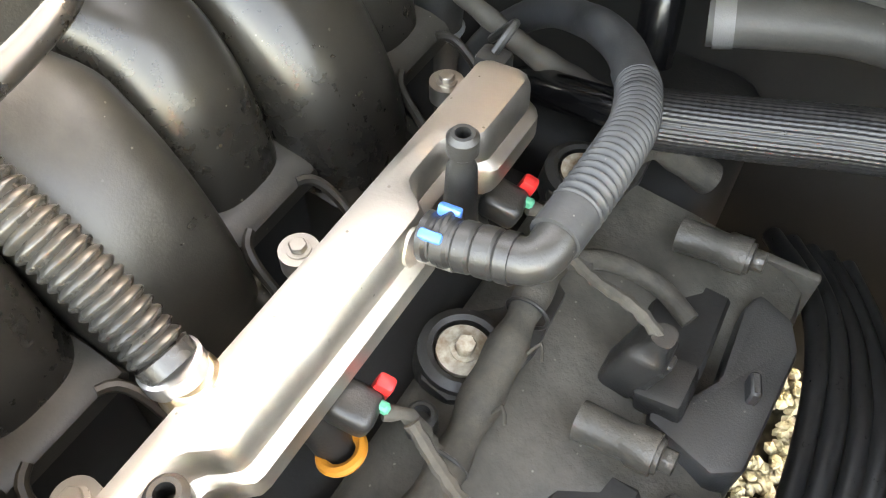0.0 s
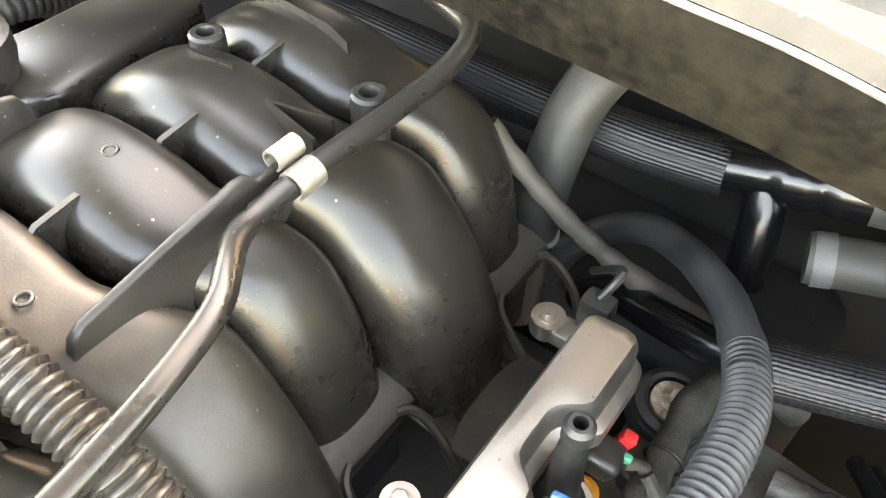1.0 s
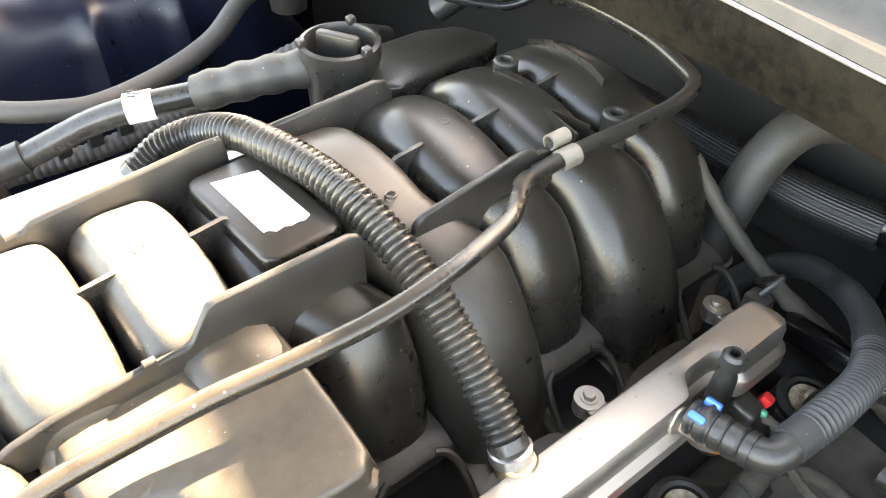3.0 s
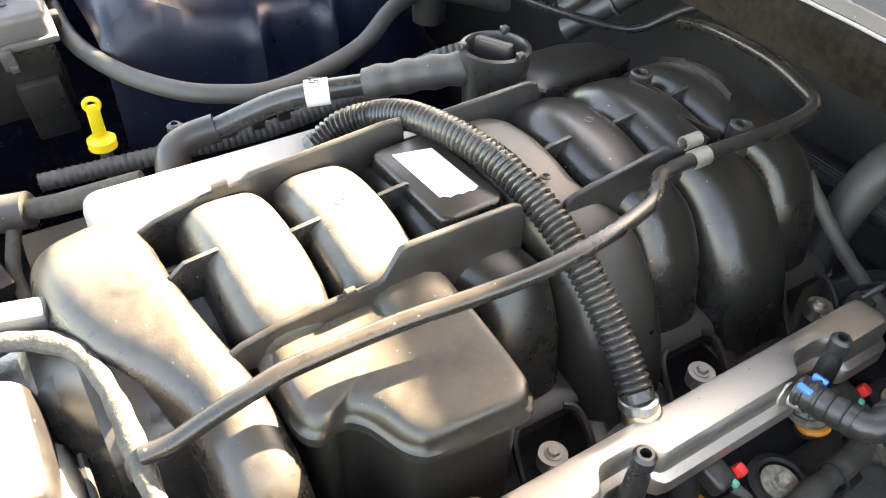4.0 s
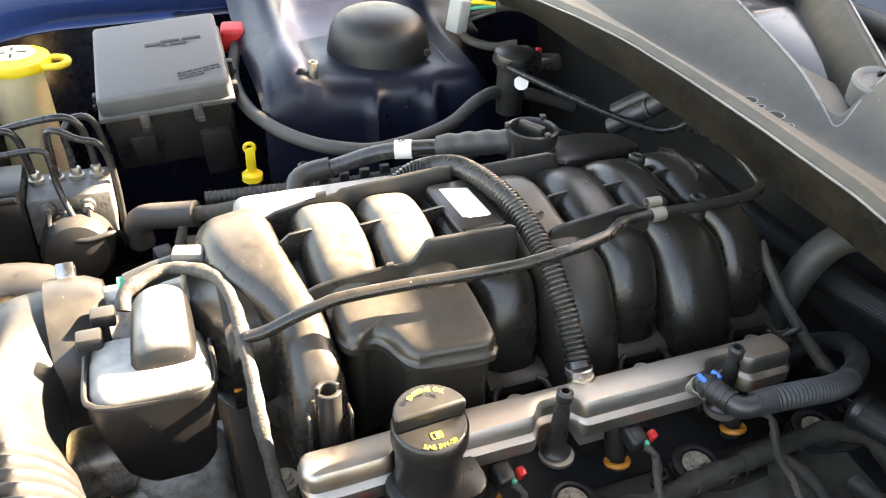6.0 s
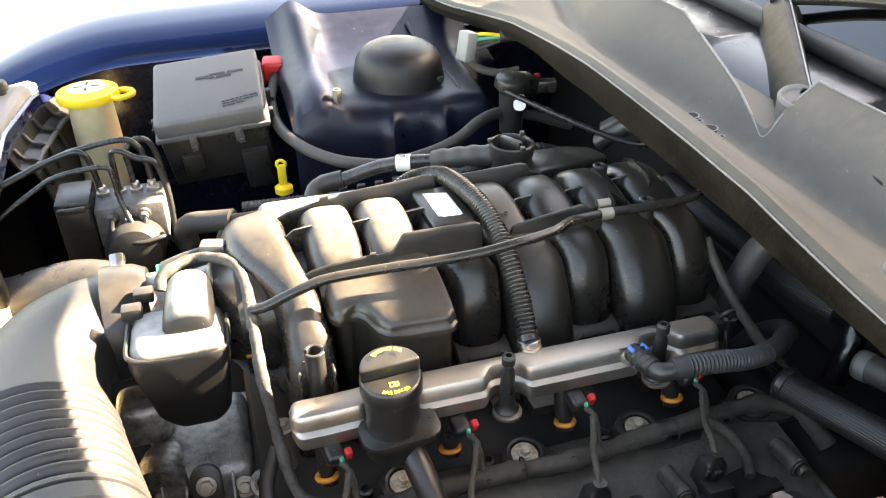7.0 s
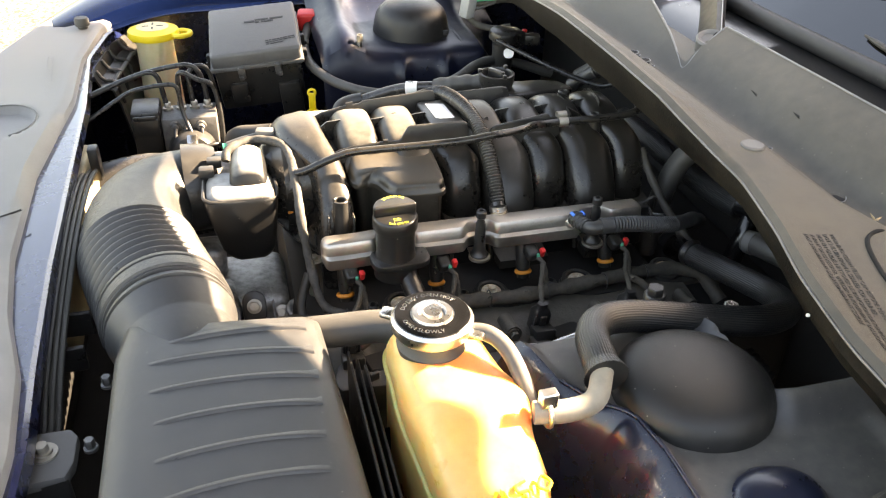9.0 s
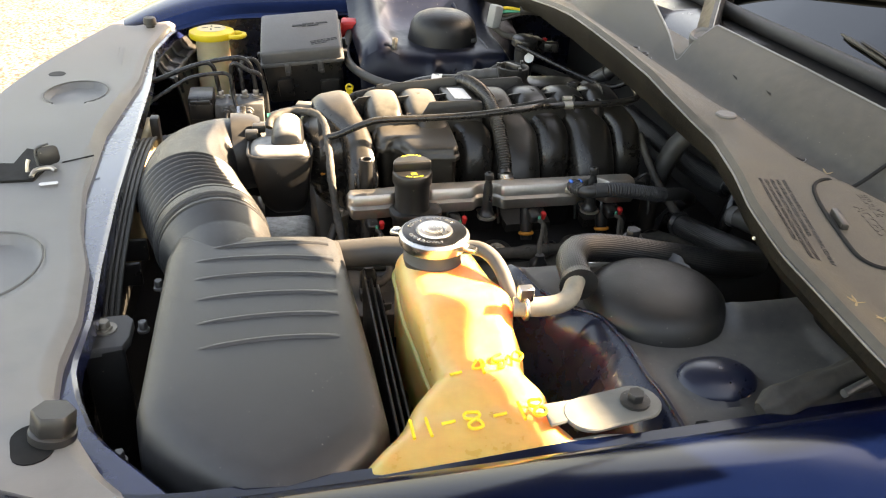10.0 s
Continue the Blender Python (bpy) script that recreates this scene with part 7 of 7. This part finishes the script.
part("pipe", tube([(-0.1, -0.375, 0.765), (-0.047, -0.379, 0.788), (0.0, -0.384, 0.808), (0.05, -0.392, 0.828), (0.1, -0.405, 0.845), (0.15, -0.41, 0.84), (0.2, -0.405, 0.825), (0.24, -0.39, 0.81)], 0.0062, n=14), bright_steel, ac)
part("service_cap", merge(lathe([(0, 0), (0.011, 0), (0.011, 0.016), (0.0095, 0.018), (0, 0.018)], (0.094, -0.405, 0.858), n=20), prism([(0.0085 * math.cos(radians(60 * i)), 0.0085 * math.sin(radians(60 * i))) for i in range(6)], 0.874, 0.884, 0.0008, 1, to=pose(0.094, -0.405, 0))), plastic_clean, ac, "black service valve cap")
part("valve_stem", lathe([(0, -0.02), (0.007, -0.02), (0.007, 0), (0.005, 0.002), (0, 0.002)], (0.094, -0.405, 0.858)), bright_steel, ac)
part("fitting", merge(lathe([(0, 0), (0.012, 0), (0.012, 0.008), (0.007, 0.009), (0.007, 0.016), (0, 0.016)], (0.187, -0.406, 0.828)), hexhead(0.008, 0.01, (0.187, -0.406, 0.838))), bright_steel, ac)

rest = thing("vent_pipe", (-0.2, -0.37, 0.84), "dusty dark rubber pipe between air box and coolant bottle", "hose")
part("pipe", tube([(-0.245, -0.352, 0.845), (-0.215, -0.36, 0.85), (-0.18, -0.37, 0.856), (-0.15, -0.385, 0.858)], 0.0165, n=18), rubber, rest)
vp = thing("partition_panel", (-0.2, -0.5, 0.7), "black plastic fins between air box and coolant bottle", "panel")
for i in range(3):
    part("fin", box((0.003, 0.3, 0.16), (-0.212 + 0.008 * i, -0.53, 0.76 - 0.01 * i), 0.001, 1), plastic_clean, vp)
fb2 = thing("mount_bracket", (-0.478, -0.44, 0.8), "grey bracket with bolt and washer beside the air box", "bracket")
part("plate", prism([(-0.497, -0.468), (-0.458, -0.466), (-0.453, -0.45), (-0.453, -0.42), (-0.46, -0.41), (-0.497, -0.41)], 0.812, 0.824, 0.002), plastic_grey, fb2)
part("leg", box((0.038, 0.01, 0.2), (-0.476, -0.462, 0.72), 0.003), plastic_clean, fb2)
part("bolt", merge(lathe([(0, 0), (0.0115, 0), (0.0115, 0.002), (0, 0.002)], (-0.478, -0.436, 0.824)), hexhead(0.0055, 0.009, (-0.478, -0.436, 0.826))), bolt_metal, fb2)
for x, y, z in ((-0.443, -0.43, 0.815), (-0.436, -0.35, 0.815), (-0.437, -0.625, 0.82)):
    sc = thing("screw", (x, y, z), "small zinc screw beside the air box", "screw", "air box screws")
    part("screw", hexhead(0.0045, 0.012, (x, y, z)), alloy_dull, sc)
for i in range(9):
    a = i / 8
    part("fin", box((0.003, 0.012, 0.09), (-0.405 + 0.165 * a, -0.70 - 0.035 * math.sin(math.pi * a) - 0.008, 0.775), 0.001, 1), airbox_plastic, air)

# handwriting on the coolant bottle, in marker strokes
wr = []
for pts in ([(0, 0), (0, 1)], [(0.55, 0), (0.5, 1)], [(0.95, 0.55), (1.4, 0.6)], [(2.2, 0.9), (1.8, 0.95), (1.75, 0.65), (2.15, 0.45), (2.2, 0.1), (1.85, 0.05), (1.8, 0.35), (2.2, 0.65), (2.2, 0.9)], [(2.65, 0.55), (3.1, 0.6)], [(3.6, 0.1), (3.6, 1.1)], [(4.35, 1.1), (4.0, 1.1), (3.95, 0.8), (4.35, 0.6), (4.35, 0.25), (4.0, 0.2), (4.0, 0.5), (4.35, 0.85), (4.35, 1.1)]):
    wr.append(pts)
ink = bmesh.new()
for pts in wr:
    merge(ink, tube([(-0.207 + 0.0248 * px, -0.695 + 0.022 * py + 0.001 * px, 0.8765 - 0.001 * py + 0.0006 * px) for px, py in pts], 0.0014, n=6, per=5, step=0.002))
part("handwriting", ink, marker, tank, "yellow marker handwriting")
ink = bmesh.new()
for pts in ([(0, 0.5), (0.4, 0.5)], [(1.0, 1), (0.8, 0.5), (1.2, 0.5), (1.15, 1), (1.1, 0)], [(1.9, 1.0), (1.6, 0.9), (1.6, 0.6), (1.9, 0.5), (1.8, 0.05), (1.55, 0.1)], [(2.4, 0.2), (2.2, 0.5), (2.4, 0.9), (2.6, 0.5), (2.4, 0.2)]):
    merge(ink, tube([(-0.164 + 0.0265 * px, -0.63 + 0.02 * py + 0.006 * px, 0.8745 - 0.0008 * py + 0.0005 * px) for px, py in pts], 0.0013, n=6, per=5, step=0.002))
part("handwriting", ink, marker, tank, "yellow marker handwriting")
part("words", moved(bent(letters("DO NOT OPEN HOT", 0.0062), 0.0265, 95), pose(CAP[0], CAP[1], CAP[2] + 0.0303)), bright_steel, capo, "silver words")
part("words", moved(bent(letters("OPEN SLOWLY", 0.0062), 0.0265, 235, True), pose(CAP[0], CAP[1], CAP[2] + 0.0303)), bright_steel, capo, "silver words")

# markings on the fuse box lid
mm = pose(-0.24, 0.522, 0.852, 13, -5, -3)
for mk in (moved(bars(2, 0.03, 0.008, 0.005, 0.0006, 2), pose(0.02, 0.02, 0.0318)), moved(bars(1, 0.02, 0.01, 0.006, 0.0006, 3), pose(-0.005, 0.02, 0.0318)), moved(bars(3, 0.05, 0.006, 0.0025, 0.0006, 4), pose(0.045, -0.055, 0.0318, 0, 0, 8))):
    part("marking", moved(mk, mm), print_dark, fb, "dark moulded marks")
# wipers and windscreen edge
wip = thing("wiper", (0.55, -0.2, 1.03), "black wiper arm resting below the windscreen", "wiper")
part("arm", tube([(0.47, 0.18, 1.035), (0.51, 0.05, 1.06), (0.545, -0.15, 1.085), (0.58, -0.32, 1.11)], 0.007, n=10), plastic_clean, wip)
part("blade", box((0.012, 0.45, 0.014), (0.56, -0.2, 1.105), 0.003, 1, (0, 45, 10)), rubber, wip)

# dusty wrapped hose against the near wing
cloth_wrap = surface("dusty_black_cloth", (0.012, 0.011, 0.0095), (0.05, 0.045, 0.037), rough=0.75, grain=150, patch=30, bump=0.5, fine=700)
wrap = thing("wrapped_hose", (0.15, -0.68, 0.87), "dusty brown cloth-wrapped hose along the wing edge", "hose")
def wrapped(s, u):
    """Loose folds of cloth round a hose, drawn together at its end."""
    r = 0.0155 * min(1.0, 0.45 + s / 0.03) * (1 + 0.05 * math.sin(s * 130))
    return [(r * (1 + 0.1 * math.cos(3 * a + s * 25) + 0.06 * math.cos(7 * a - s * 60)) * math.cos(a), 0.8 * r * (1 + 0.1 * math.cos(3 * a + s * 25) + 0.06 * math.cos(7 * a - s * 60)) * math.sin(a)) for a in [2 * math.pi * i / 40 for i in range(40)]]


part("wrapping", sweep(resample(curve_points([(0.078, -0.704, 0.874), (0.105, -0.698, 0.878), (0.14, -0.691, 0.881), (0.18, -0.683, 0.884), (0.22, -0.677, 0.887), (0.27, -0.67, 0.887)], 8), 0.003)[0], wrapped, 40), cloth_wrap, wrap)
part("rod", tube([(0.145, -0.712, 0.89), (0.2, -0.694, 0.894), (0.27, -0.672, 0.9)], 0.0036, n=10), alloy_dull, wrap, "dull metal stay")

# moulded guard behind the radiator support on the far side
guard = thing("wheel_arch_guard", (-0.46, 0.6, 0.8), "dusty black ribbed plastic guard beside the washer bottle", "plastic guard")
rows = []
for i in range(25):
    y = 0.44 + 0.29 * i / 24
    e = support_edge(y)
    rows.append([(e + 0.004, y, 0.835), (e + 0.012, y, 0.815), (e + 0.03, y + 0.004, 0.808), (e + 0.038, y + 0.006, 0.78), (e + 0.05, y + 0.01, 0.70)])
part("guard_panel", sheet(rows, 0.003), plastic_clean, guard)
for i in range(5):
    y = 0.47 + 0.055 * i
    e = support_edge(y)
    part("rib", tube([(e + 0.006, y, 0.834), (e + 0.016, y, 0.818), (e + 0.034, y + 0.005, 0.808), (e + 0.042, y + 0.008, 0.77)], 0.0035, n=8), plastic_clean, guard)
part("edge_bead", tube([(support_edge(y) + 0.033, y + 0.005, 0.808) for y in [0.44 + 0.02 * i for i in range(15)]], 0.004, n=8), plastic_grey, guard, "worn grey edge")

hh2 = thing("heater_hose", (0.34, 0.12, 0.88), "pair of dusty grey heater hoses at the bulkhead", "hose")
part("hose", tube([(0.27, 0.23, 0.84), (0.3, 0.2, 0.875), (0.325, 0.17, 0.905), (0.345, 0.135, 0.912), (0.36, 0.1, 0.895), (0.375, 0.07, 0.875), (0.4, 0.05, 0.87)], 0.0115, n=16), hose_grey, hh2)
part("hose", tube([(0.3, 0.27, 0.84), (0.335, 0.23, 0.88), (0.36, 0.19, 0.9), (0.38, 0.15, 0.89), (0.4, 0.11, 0.88)], 0.0115, n=16), hose_grey, hh2)
part("clip", ring(0.0122, 0.0018, (0.3, 0.2, 0.875), (0.6, -0.7, 0.7)), alloy_dull, hh2, "dull steel clip")
